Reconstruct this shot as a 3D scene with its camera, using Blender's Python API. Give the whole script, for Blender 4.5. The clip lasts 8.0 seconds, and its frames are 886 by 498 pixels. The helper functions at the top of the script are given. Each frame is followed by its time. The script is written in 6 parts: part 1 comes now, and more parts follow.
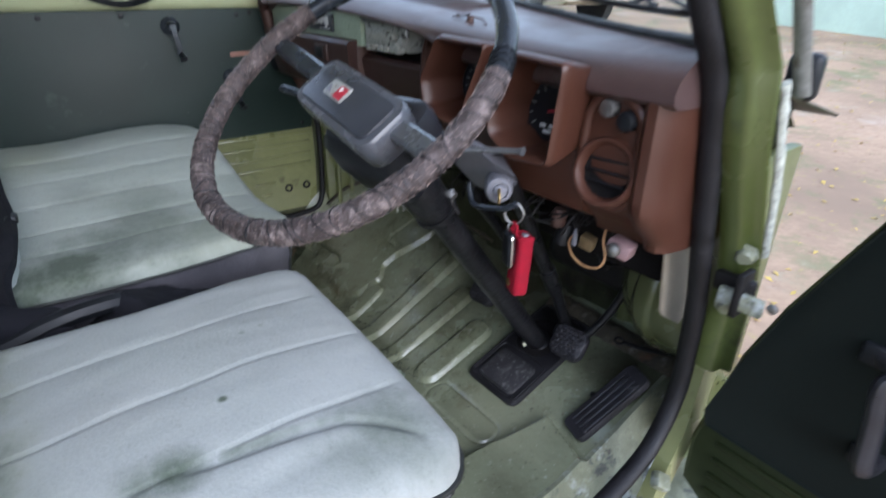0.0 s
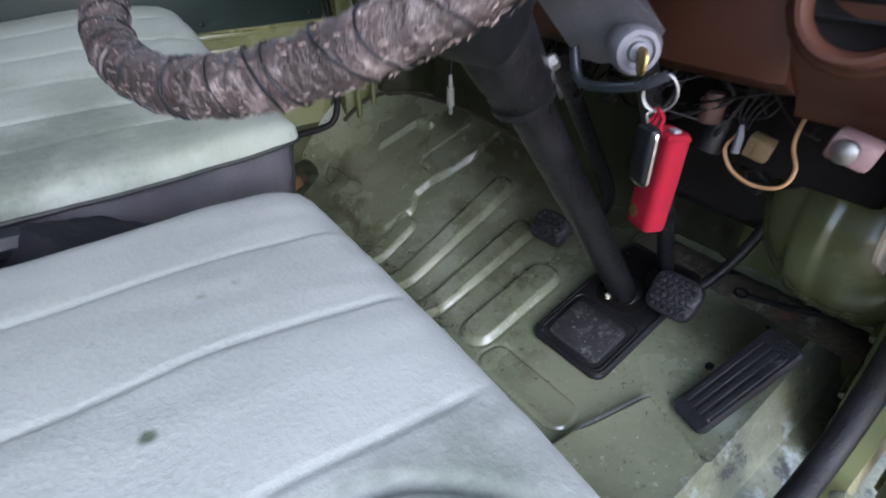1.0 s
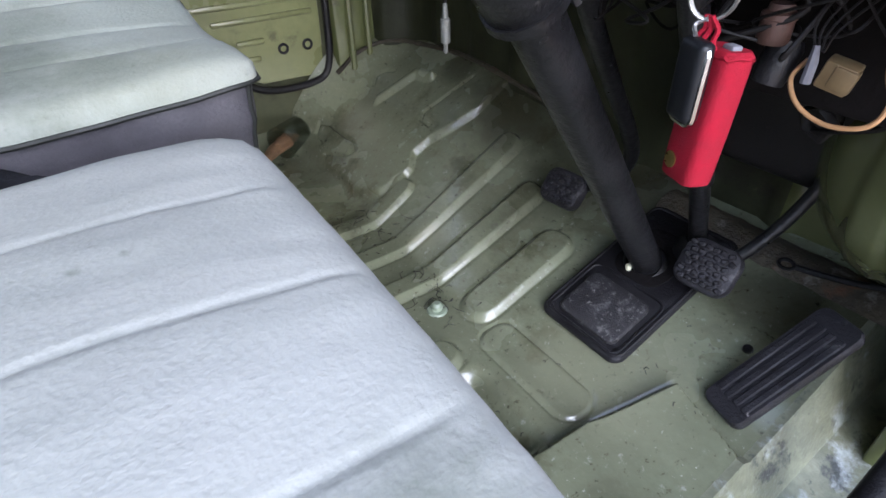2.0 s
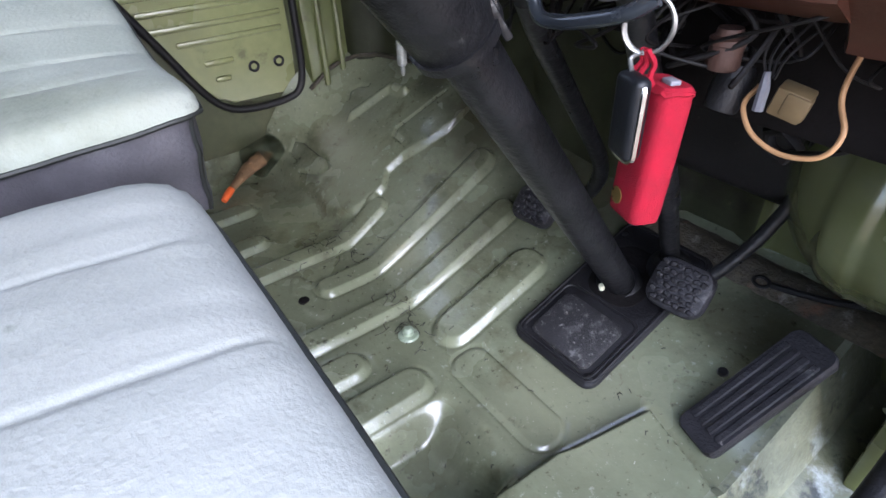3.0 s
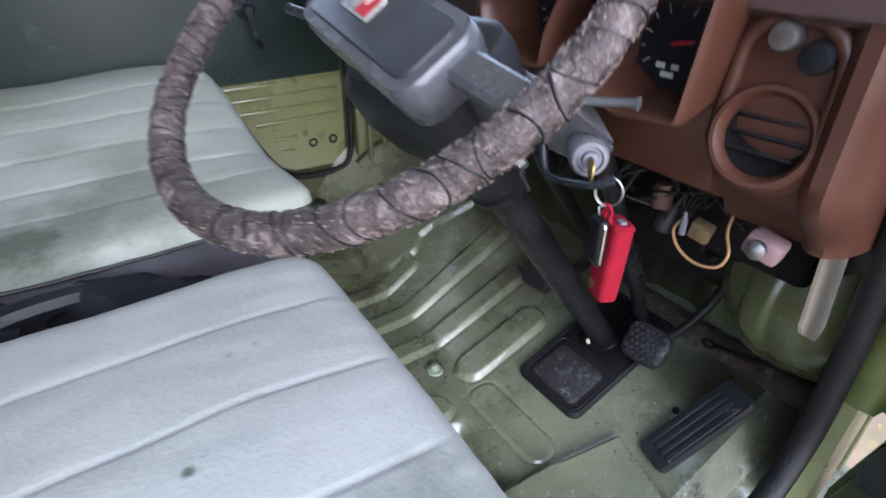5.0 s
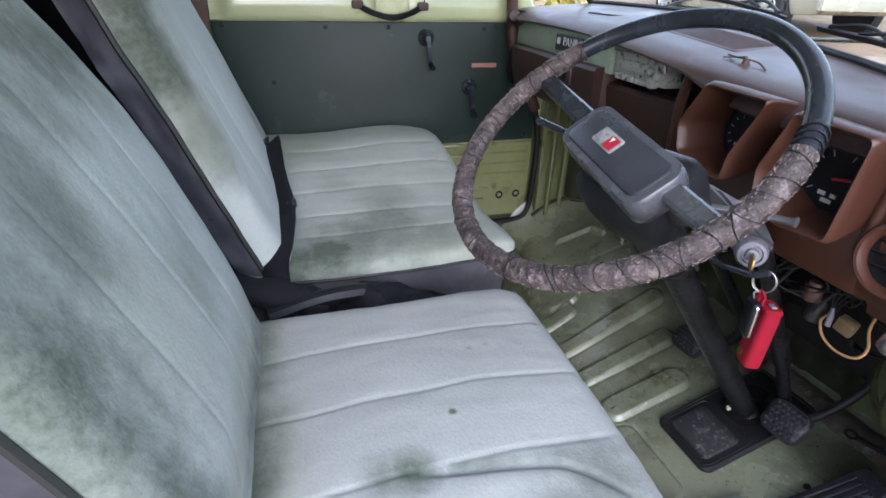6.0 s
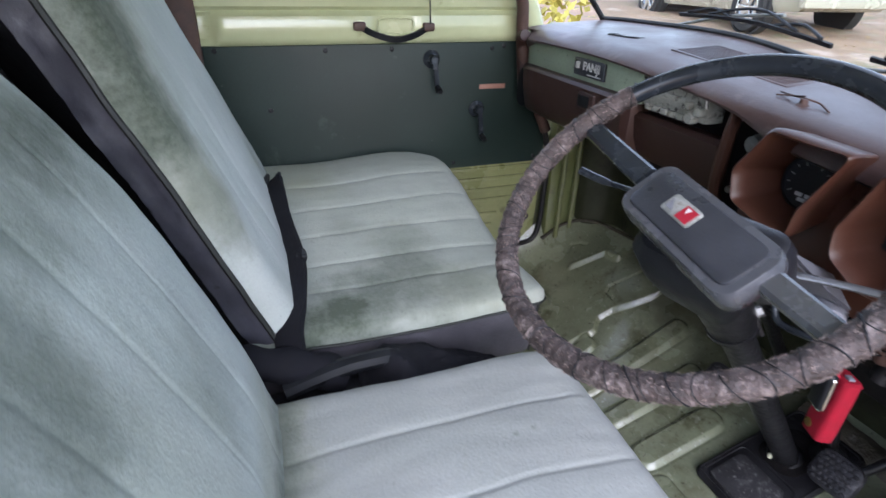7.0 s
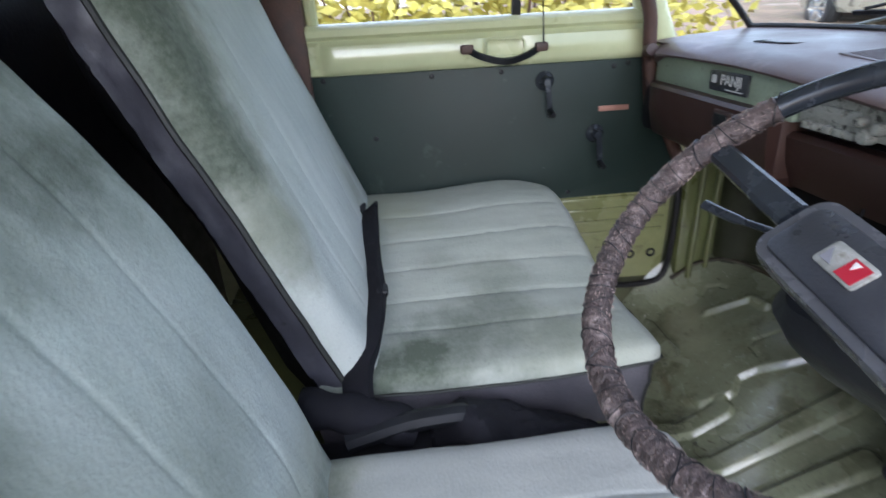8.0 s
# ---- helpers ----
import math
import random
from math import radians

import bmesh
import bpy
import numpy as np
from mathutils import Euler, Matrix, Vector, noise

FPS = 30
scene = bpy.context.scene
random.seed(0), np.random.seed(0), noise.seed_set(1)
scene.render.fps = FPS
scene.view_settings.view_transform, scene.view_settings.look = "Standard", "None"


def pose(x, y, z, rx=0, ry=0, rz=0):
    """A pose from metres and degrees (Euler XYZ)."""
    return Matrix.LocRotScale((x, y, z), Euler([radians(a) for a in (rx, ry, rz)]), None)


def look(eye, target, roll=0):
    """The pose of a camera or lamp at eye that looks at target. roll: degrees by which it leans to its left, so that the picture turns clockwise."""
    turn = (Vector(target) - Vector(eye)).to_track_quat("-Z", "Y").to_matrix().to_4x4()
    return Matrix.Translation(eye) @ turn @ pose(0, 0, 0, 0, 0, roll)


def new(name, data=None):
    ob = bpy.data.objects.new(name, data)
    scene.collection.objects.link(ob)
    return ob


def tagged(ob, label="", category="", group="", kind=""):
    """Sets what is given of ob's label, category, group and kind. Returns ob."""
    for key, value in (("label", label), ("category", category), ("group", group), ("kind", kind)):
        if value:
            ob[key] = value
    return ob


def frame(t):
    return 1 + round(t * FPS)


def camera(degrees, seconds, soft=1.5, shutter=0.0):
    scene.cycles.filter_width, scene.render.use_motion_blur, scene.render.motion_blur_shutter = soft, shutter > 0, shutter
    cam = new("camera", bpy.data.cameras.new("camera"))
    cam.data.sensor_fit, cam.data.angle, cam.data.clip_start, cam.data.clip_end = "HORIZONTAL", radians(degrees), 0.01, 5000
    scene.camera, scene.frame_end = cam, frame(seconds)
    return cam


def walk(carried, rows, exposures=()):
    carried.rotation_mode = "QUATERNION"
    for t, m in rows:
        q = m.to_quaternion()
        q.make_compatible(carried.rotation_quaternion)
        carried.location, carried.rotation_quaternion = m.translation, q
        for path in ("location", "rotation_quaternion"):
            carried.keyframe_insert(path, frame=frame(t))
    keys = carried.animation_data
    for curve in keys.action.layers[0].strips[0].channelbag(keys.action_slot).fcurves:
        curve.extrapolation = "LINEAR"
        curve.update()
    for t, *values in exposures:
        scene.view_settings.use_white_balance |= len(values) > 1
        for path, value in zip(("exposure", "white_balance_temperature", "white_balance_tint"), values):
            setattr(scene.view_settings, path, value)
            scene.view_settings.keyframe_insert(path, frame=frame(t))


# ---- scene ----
cam = camera(78.2, 8.0, shutter=0.35)
EXPOSURES = [(0.0, 1.84, 5600, 14), (1.0, 2.14, 5650, 16), (2.5, 2.54, 5700, 18), (3.0, 2.68, 5650, 18), (4.0, 2.76, 5650, 18), (5.5, 2.06, 5700, 17), (6.5, 2.03, 5750, 18), (7.5, 2.08, 5750, 18), (8.0, 2.00, 5650, 16)]
PATH = [
    (0, (0.087, -0.034, 0.83), (-1.326, 1.074, -0.052), 0.6),
    (0.3, (0.005, -0.006, 0.778), (-1.304, 0.942, -0.162), 0.0),
    (0.5, (-0.056, 0.025, 0.748), (-1.455, 1.014, -0.285), -0.6),
    (0.8, (-0.132, 0.064, 0.698), (-1.406, 1.000, -0.302), -0.4),
    (1, (-0.166, 0.077, 0.668), (-1.524, 1.066, -0.416), -0.4),
    (1.2, (-0.186, 0.090, 0.638), (-1.533, 1.054, -0.483), -0.3),
    (2.3, (-0.233, 0.177, 0.599), (-1.57, 1.081, -0.582), -1.7),
    (2.5, (-0.234, 0.191, 0.602), (-1.573, 1.097, -0.575), -2.0),
    (3, (-0.231, 0.211, 0.611), (-1.565, 1.13, -0.562), -2.8),
    (3.5, (-0.227, 0.214, 0.617), (-1.561, 1.137, -0.553), -4.2),
    (4, (-0.217, 0.206, 0.629), (-1.551, 1.137, -0.533), -3.8),
    (4.2, (-0.202, 0.198, 0.641), (-1.535, 1.132, -0.521), -3.5),
    (5.3, (-0.05, -0.003, 0.818), (-1.539, 0.898, -0.168), 2.8),
    (5.5, (-0.013, -0.05, 0.844), (-1.597, 0.711, -0.111), 2.5),
    (5.8, (0.026, -0.098, 0.874), (-1.528, 0.466, -0.001), 2.1),
    (6, (0.039, -0.108, 0.884), (-1.654, 0.452, -0.022), 1.9),
    (6.2, (0.039, -0.113, 0.889), (-1.555, 0.413, 0.064), 2.0),
    (6.5, (0.004, -0.115, 0.9), (-1.695, 0.494, 0.036), 2.6),
    (6.8, (-0.053, -0.128, 0.917), (-1.614, 0.481, 0.085), 1.9),
    (7, (-0.095, -0.138, 0.929), (-1.766, 0.473, 0.016), 1.4),
    (7.2, (-0.119, -0.139, 0.930), (-1.700, 0.401, 0.090), 1.5),
    (7.5, (-0.144, -0.132, 0.928), (-1.847, 0.396, 0.022), 0.9),
    (7.8, (-0.160, -0.094, 0.911), (-1.814, 0.212, 0.096), -1.2),
    (8, (-0.176, -0.05, 0.9), (-1.995, 0.108, 0.082), -3.1),
]
walk(cam, [(t, look(eye, target, roll)) for t, eye, target, roll in PATH], EXPOSURES)

# ---- light: an overcast day ----
world = bpy.data.worlds.new("sky")
scene.world = world
world.use_nodes = True
wn = world.node_tree.nodes
sky = wn.new("ShaderNodeTexSky")
sky.sky_type = "NISHITA"
sky.sun_disc = False
sky.sun_elevation, sky.sun_rotation = radians(28), radians(102)
sky.air_density, sky.dust_density, sky.ozone_density = 1.2, 1.0, 2.0
clouds = wn.new("ShaderNodeMix")
clouds.data_type = "RGBA"
clouds.inputs[0].default_value = 0.55
clouds.inputs[7].default_value = (4.3, 4.4, 4.7, 1)
world.node_tree.links.new(sky.outputs["Color"], clouds.inputs[6])
world.node_tree.links.new(clouds.outputs[2], wn["Background"].inputs["Color"])
wn["Background"].inputs["Strength"].default_value = 0.15
sun = new("sun", bpy.data.lights.new("sun", "SUN"))
sun.data.energy, sun.data.angle, sun.data.color = 1.0, radians(55), (1.0, 0.985, 0.96)
sun.matrix_world = look((6, -1.3, 3.2), (0, 0, 0))


# ---- materials ----
def mat(name, base, rough=0.6, metal=0.0, var=0.18, scale=7.0, fine=140.0, bump=0.15, dirt=None, wear=None, coat=0.0, spec=0.5, per_piece=0.0, sheen=0.0, blots=(), base_at=(0, 0, 0), more=()):
    """Base colour broken up at two scales, with optional dirt (colour, amount, size) and wear (colour, amount, size) spots."""
    m = bpy.data.materials.new(name)
    m.use_nodes = True
    nt = m.node_tree
    n, link = nt.nodes, nt.links.new
    b = n["Principled BSDF"]
    b.inputs["Metallic"].default_value = metal
    b.inputs["Coat Weight"].default_value = coat
    b.inputs["Coat Roughness"].default_value = 0.14
    b.inputs["Specular IOR Level"].default_value = spec
    b.inputs["Sheen Weight"].default_value = sheen
    tc = n.new("ShaderNodeTexCoord")

    def noise_at(s, detail=4.0, roughness=0.6):
        t = n.new("ShaderNodeTexNoise")
        t.inputs["Scale"].default_value, t.inputs["Detail"].default_value, t.inputs["Roughness"].default_value = s, detail, roughness
        link(tc.outputs["Object"], t.inputs["Vector"])
        return t.outputs["Fac"]

    def mixed(fac, a, c):
        x = n.new("ShaderNodeMix")
        x.data_type = "RGBA"
        for k, v in ((0, fac), (6, a), (7, c)):
            if isinstance(v, (tuple, list)):
                x.inputs[k].default_value = (*v[:3], 1)
            elif isinstance(v, float):
                x.inputs[k].default_value = v
            else:
                link(v, x.inputs[k])
        return x.outputs[2]

    def ramp(fac, lo, hi):
        r = n.new("ShaderNodeMapRange")
        r.interpolation_type = "SMOOTHSTEP"
        r.inputs["From Min"].default_value, r.inputs["From Max"].default_value = lo, hi
        link(fac, r.inputs["Value"])
        return r.outputs["Result"]

    dark = tuple(c * (1 - var) for c in base)
    light = tuple(min(1, c * (1 + var)) for c in base)
    big, small = noise_at(scale), noise_at(fine, 3.0)
    col = mixed(ramp(big, 0.3, 0.7), dark, light)
    col = mixed(ramp(small, 0.25, 0.75), mixed(0.55, col, dark), col)
    for spots in (dirt, wear, *more):
        if spots:
            colour, amount, size = spots
            s = noise_at(size, 6.0, 0.68)
            col = mixed(ramp(s, 0.72 - amount * 0.4, 0.80 - amount * 0.25), col, colour)
    for colour, spots in blots:
        for x, y, z, r, strength in spots:
            far = n.new("ShaderNodeVectorMath")
            far.operation = "DISTANCE"
            link(tc.outputs["Object"], far.inputs[0])
            far.inputs[1].default_value = (x - base_at[0], y - base_at[1], z - base_at[2])
            grain = n.new("ShaderNodeMath")
            grain.operation = "MULTIPLY_ADD"
            link(noise_at(9.0 + 40 * x % 7, 6.0, 0.62), grain.inputs[0])
            grain.inputs[1].default_value, grain.inputs[2].default_value = r * 1.0, -0.5 * r
            total = n.new("ShaderNodeMath")
            link(far.outputs["Value"], total.inputs[0])
            link(grain.outputs[0], total.inputs[1])
            mask = n.new("ShaderNodeMapRange")
            mask.interpolation_type = "SMOOTHSTEP"
            mask.inputs["From Min"].default_value, mask.inputs["From Max"].default_value = r, r * 0.25
            mask.inputs["To Min"].default_value, mask.inputs["To Max"].default_value = 0.0, strength
            link(total.outputs[0], mask.inputs["Value"])
            col = mixed(mask.outputs["Result"], col, colour)
    if per_piece:
        oi = n.new("ShaderNodeObjectInfo")
        h = n.new("ShaderNodeHueSaturation")
        r = n.new("ShaderNodeMapRange")
        r.inputs["To Min"].default_value, r.inputs["To Max"].default_value = 1 - per_piece, 1 + per_piece
        link(oi.outputs["Random"], r.inputs["Value"])
        link(r.outputs["Result"], h.inputs["Value"])
        link(col, h.inputs["Color"])
        col = h.outputs["Color"]
    link(col, b.inputs["Base Color"])
    rr = n.new("ShaderNodeMapRange")
    rr.inputs["From Min"].default_value, rr.inputs["From Max"].default_value = 0.3, 0.7
    rr.inputs["To Min"].default_value, rr.inputs["To Max"].default_value = max(0.02, rough - 0.12), min(1, rough + 0.12)
    link(big, rr.inputs["Value"])
    link(rr.outputs["Result"], b.inputs["Roughness"])
    if bump:
        bp = n.new("ShaderNodeBump")
        bp.inputs["Strength"].default_value, bp.inputs["Distance"].default_value = bump, 0.004
        link(small, bp.inputs["Height"])
        link(bp.outputs["Normal"], b.inputs["Normal"])
    return m


# The dark blots mix grime with painted shade under the dash and seat.
M_FLOOR = mat("olive floor paint", (0.168, 0.182, 0.118), 0.24, var=0.18, scale=5, fine=110, bump=0.16, dirt=((0.066, 0.068, 0.036), 0.50, 4), wear=((0.215, 0.22, 0.16), 0.20, 22), coat=0.8, more=(((0.30, 0.31, 0.26), 0.26, 55), ((0.55, 0.55, 0.50), 0.22, 170), ((0.035, 0.033, 0.020), 0.34, 90), ((0.030, 0.028, 0.017), 0.22, 24)), blots=(((0.24, 0.24, 0.16), ((-1.36, 0.70, 0.1, 0.08, 0.5), (-1.26, 0.67, 0.09, 0.05, 0.4), (-0.93, 0.60, 0.02, 0.05, 0.55), (-0.52, 0.60, 0.0, 0.16, 0.35))), ((0.30, 0.33, 0.30), ((-0.340, 0.700, 0.04, 0.035, 0.45),)), ((0.03, 0.028, 0.016), ((-0.60, 0.44, 0.0, 0.09, 0.5), (-0.36, 0.47, 0.02, 0.07, 0.4), (-0.36, 0.83, 0.1, 0.09, 0.7), (-0.44, 0.82, 0.09, 0.10, 0.7), (-0.75, 0.93, 0.14, 0.2, 0.8), (-1.0, 0.88, 0.18, 0.17, 0.8), (-0.86, 0.74, 0.09, 0.12, 0.35), (-1.2, 0.88, 0.21, 0.07, 0.7)))), base_at=(-0.9, 0.4, 0))
# Body olive darkened: the sill's shade is put into this paint.
M_SILL = mat("shaded dull olive paint", (0.070, 0.076, 0.040), 0.45, var=0.2, scale=6, fine=60, bump=0.06, dirt=((0.04, 0.036, 0.022), 0.36, 8))
# This dark colour holds both grime and the dashboard's shade.
M_FIRE = mat("grimy shaded olive steel", (0.026, 0.028, 0.014), 0.5, var=0.35, scale=9, fine=60, bump=0.2, dirt=((0.012, 0.010, 0.008), 0.42, 7), wear=((0.07, 0.055, 0.035), 0.14, 30), spec=0.3)
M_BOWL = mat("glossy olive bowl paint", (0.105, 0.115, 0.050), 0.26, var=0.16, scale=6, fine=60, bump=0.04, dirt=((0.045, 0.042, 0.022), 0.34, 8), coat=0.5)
M_GREEN = mat("olive body paint", (0.112, 0.126, 0.046), 0.34, var=0.18, scale=6, fine=60, bump=0.05, dirt=((0.05, 0.048, 0.024), 0.34, 9), coat=0.2)
# Base colour is lightened to carry sky reflections on the door rail.
M_LIME = mat("lime body paint lightened for glare", (0.49, 0.51, 0.30), 0.24, var=0.10, scale=4, fine=50, bump=0.03, dirt=((0.23, 0.22, 0.115), 0.28, 11), coat=0.3)
MILDEW = (0.078, 0.094, 0.070)


def velour(name, base, base_at, spots, olive=(), streak=26.0, seed=0.0):
    """Worn velour: nap with streaks along the panel, blotches, specks, and mildew-coloured spots (x, y, z, radius,
    strength) or strips (x, y, z, to x, y, z, radius, strength).
    """
    m = bpy.data.materials.new(name)
    m.use_nodes = True
    nt = m.node_tree
    n, link = nt.nodes, nt.links.new
    b = n["Principled BSDF"]
    b.inputs["Roughness"].default_value = 0.92
    b.inputs["Specular IOR Level"].default_value = 0.15
    b.inputs["Sheen Weight"].default_value = 0.05
    tc = n.new("ShaderNodeTexCoord")

    def noise_at(scale, detail=4.0, roughness=0.6, stretch=(1, 1, 1)):
        mp = n.new("ShaderNodeMapping")
        mp.inputs["Scale"].default_value = stretch
        mp.inputs["Location"].default_value = (seed, seed * 2, seed * 3)
        t = n.new("ShaderNodeTexNoise")
        t.inputs["Scale"].default_value, t.inputs["Detail"].default_value, t.inputs["Roughness"].default_value = scale, detail, roughness
        link(tc.outputs["Object"], mp.inputs["Vector"])
        link(mp.outputs[0], t.inputs["Vector"])
        return t.outputs["Fac"]

    def math_(op, a, c=0.0, e=0.0):
        x = n.new("ShaderNodeMath")
        x.operation = op
        for k, v in enumerate((a, c, e)):
            if isinstance(v, (int, float)):
                x.inputs[k].default_value = v
            else:
                link(v, x.inputs[k])
        return x.outputs[0]

    def ramp(fac, lo, hi, top=1.0):
        r = n.new("ShaderNodeMapRange")
        r.interpolation_type = "SMOOTHSTEP"
        r.inputs["From Min"].default_value, r.inputs["From Max"].default_value = lo, hi
        r.inputs["To Max"].default_value = top
        link(fac, r.inputs["Value"])
        return r.outputs["Result"]

    def mixed(fac, a, c):
        x = n.new("ShaderNodeMix")
        x.data_type = "RGBA"
        link(fac, x.inputs[0])
        for k, v in ((6, a), (7, c)):
            if isinstance(v, tuple):
                x.inputs[k].default_value = (*v, 1)
            else:
                link(v, x.inputs[k])
        return x.outputs[2]

    def shade(k):
        return tuple(c * k for c in base)
    cloud, nap, grain = noise_at(4.5, 5, 0.6), noise_at(3.0, 5, 0.65, (streak / 3, 1, 1)), noise_at(240, 3)
    wobble, speck = noise_at(13, 6, 0.66), noise_at(95, 4, 0.7)
    col = mixed(ramp(cloud, 0.32, 0.68), shade(0.88), shade(1.07))
    col = mixed(ramp(nap, 0.40, 0.66, 0.55), col, (base[0] * 0.78, base[1] * 0.82, base[2] * 0.80))
    col = mixed(ramp(grain, 0.3, 0.7, 0.5), col, shade(1.07))
    col = mixed(ramp(speck, 0.60, 0.72, 0.45), col, shade(0.66))

    def spread(points):
        total = None
        for *at, r, strength in points:
            start = Vector(at[:3]) - Vector(base_at)
            run = Vector(at[3:6]) - Vector(at[:3]) if len(at) > 3 else Vector((0, 0, 1e-3))
            rel, along, foot_, far = [n.new("ShaderNodeVectorMath") for _ in range(4)]
            rel.operation, along.operation, foot_.operation, far.operation = "SUBTRACT", "DOT_PRODUCT", "SCALE", "DISTANCE"
            link(tc.outputs["Object"], rel.inputs[0])
            rel.inputs[1].default_value = start
            link(rel.outputs[0], along.inputs[0])
            along.inputs[1].default_value = run / run.length_squared
            foot_.inputs[0].default_value = run
            link(math_("MINIMUM", math_("MAXIMUM", along.outputs["Value"], 0.0), 1.0), foot_.inputs["Scale"])
            link(rel.outputs[0], far.inputs[0])
            link(foot_.outputs[0], far.inputs[1])
            edge = math_("MULTIPLY_ADD", wobble, 1.5 * r, math_("ADD", far.outputs["Value"], -0.75 * r))
            one = n.new("ShaderNodeMapRange")
            one.interpolation_type = "SMOOTHSTEP"
            one.inputs["From Min"].default_value, one.inputs["From Max"].default_value = 1.15 * r, 0.1 * r
            one.inputs["To Max"].default_value = strength
            link(edge, one.inputs["Value"])
            total = one.outputs["Result"] if total is None else math_("MAXIMUM", total, one.outputs["Result"])
        return total
    if olive:
        col = mixed(math_("MULTIPLY", spread(olive), math_("MULTIPLY_ADD", nap, 0.8, 0.5)), col, (0.235, 0.245, 0.170))
    mask = math_("MULTIPLY", spread(spots), math_("MULTIPLY_ADD", speck, 0.7, math_("MULTIPLY_ADD", nap, 0.8, 0.25)))
    col = mixed(math_("MINIMUM", mask, 1.0), col, MILDEW)
    link(col, b.inputs["Base Color"])
    bp = n.new("ShaderNodeBump")
    bp.inputs["Strength"].default_value, bp.inputs["Distance"].default_value = 0.3, 0.003
    link(math_("ADD", grain, math_("MULTIPLY", noise_at(70, 3), 0.5)), bp.inputs["Height"])
    link(bp.outputs["Normal"], b.inputs["Normal"])
    return m


# The first three strips darken the line of the front crease.
M_SEAT = velour("grey-green velour of the driver's cushion", (0.300, 0.308, 0.288), (-0.456, 0.05, 0.30),
                ((-0.341, 0.04, 0.42, -0.327, 0.135, 0.42, 0.012, 0.9), (-0.327, 0.135, 0.418, -0.314, 0.175, 0.415, 0.013, 1.0), (-0.314, 0.175, 0.415, -0.285, 0.205, 0.408, 0.02, 0.9),
                 (-0.350, -0.005, 0.418, 0.036, 0.9), (-0.352, -0.035, 0.418, 0.03, 0.7), (-0.285, 0.20, 0.405, 0.08, 0.7), (-0.27, 0.15, 0.41, 0.07, 0.45), (-0.245, 0.21, 0.395, 0.06, 0.5),
                 (-0.363, 0.152, 0.422, 0.008, 1.4), (-0.525, 0.146, 0.430, 0.006, 1.2), (-0.522, 0.12, 0.430, 0.006, 1.2), (-0.414, 0.061, 0.426, 0.007, 1.4), (-0.445, 0.14, 0.428, 0.006, 1.2), (-0.54, 0.18, 0.43, 0.005, 1.2), (-0.50, -0.04, 0.428, 0.005, 1.2),
                 (-0.68, -0.165, 0.40, -0.22, -0.165, 0.385, 0.05, 0.85)), ((-0.68, -0.15, 0.40, -0.22, -0.15, 0.385, 0.06, 0.6),), streak=5.0, seed=1.3)
M_SEAT_P = velour("grey-green velour of the passenger's cushion", (0.315, 0.336, 0.296), (-1.1315, 0.05, 0.30),
                  ((-0.80, -0.09, 0.42, -0.84, -0.03, 0.43, 0.09, 1.0), (-0.82, 0.0, 0.43, -0.90, 0.05, 0.43, 0.10, 0.7), (-0.85, 0.098, 0.43, -0.95, 0.10, 0.435, 0.10, 0.6), (-1.04, 0.111, 0.44, 0.09, 0.4), (-0.87, 0.17, 0.43, 0.09, 0.45), (-1.10, 0.02, 0.45, 0.06, 0.3)),
                  ((-1.44, -0.06, 0.48, -1.30, -0.05, 0.48, 0.12, 0.6), (-0.84, 0.20, 0.42, 0.14, 0.4)), streak=12.0, seed=4.1)
M_BACK = velour("grey-green velour of the driver's backrest", (0.362, 0.394, 0.358), (-0.456, 0.05, 0.30),
                ((-0.535, -0.286, 0.824, -0.63, -0.283, 0.818, 0.09, 0.8), (-0.617, -0.27, 0.775, 0.08, 0.45), (-0.479, -0.275, 0.79, 0.09, 0.5), (-0.382, -0.265, 0.77, -0.36, -0.248, 0.728, 0.09, 0.65), (-0.443, -0.29, 0.83, 0.10, 0.6), (-0.275, -0.25, 0.733, 0.09, 0.6), (-0.22, -0.24, 0.70, -0.21, -0.17, 0.50, 0.12, 0.95), (-0.60, -0.35, 0.95, -0.33, -0.35, 0.95, 0.18, 0.9), (-0.53, -0.20, 0.60, 0.09, 0.3), (-0.68, -0.135, 0.43, -0.24, -0.135, 0.43, 0.045, 0.8)),
                ((-0.40, -0.22, 0.62, 0.16, 0.35), (-0.66, -0.15, 0.47, -0.25, -0.15, 0.47, 0.07, 0.5)), streak=16.0, seed=2.2)
M_BACK_P = velour("grey-green velour of the passenger's backrest", (0.400, 0.428, 0.392), (-1.1315, 0.05, 0.30),
                  ((-0.80, -0.17, 0.60, -0.81, -0.235, 0.76, 0.04, 0.5), (-0.80, -0.235, 0.76, -0.84, -0.32, 0.97, 0.10, 0.95), (-0.93, -0.32, 0.99, 0.12, 0.7), (-1.42, -0.15, 0.58, 0.08, 0.35), (-1.30, -0.13, 0.55, 0.06, 0.25)),
                  ((-0.81, -0.20, 0.68, -0.86, -0.29, 0.90, 0.12, 0.7), (-1.27, -0.135, 0.56, 0.09, 0.4)), streak=16.0, seed=3.4)
M_PIPE = mat("dark green piping", (0.012, 0.014, 0.012), 0.6, bump=0.1)
M_VINYL = mat("charcoal vinyl", (0.016, 0.016, 0.020), 0.38, var=0.25, scale=14, fine=160, bump=0.12)
M_SIDE = mat("grey-violet backrest vinyl", (0.042, 0.042, 0.052), 0.42, var=0.25, scale=14, fine=120, bump=0.10, dirt=((0.014, 0.014, 0.016), 0.22, 28))
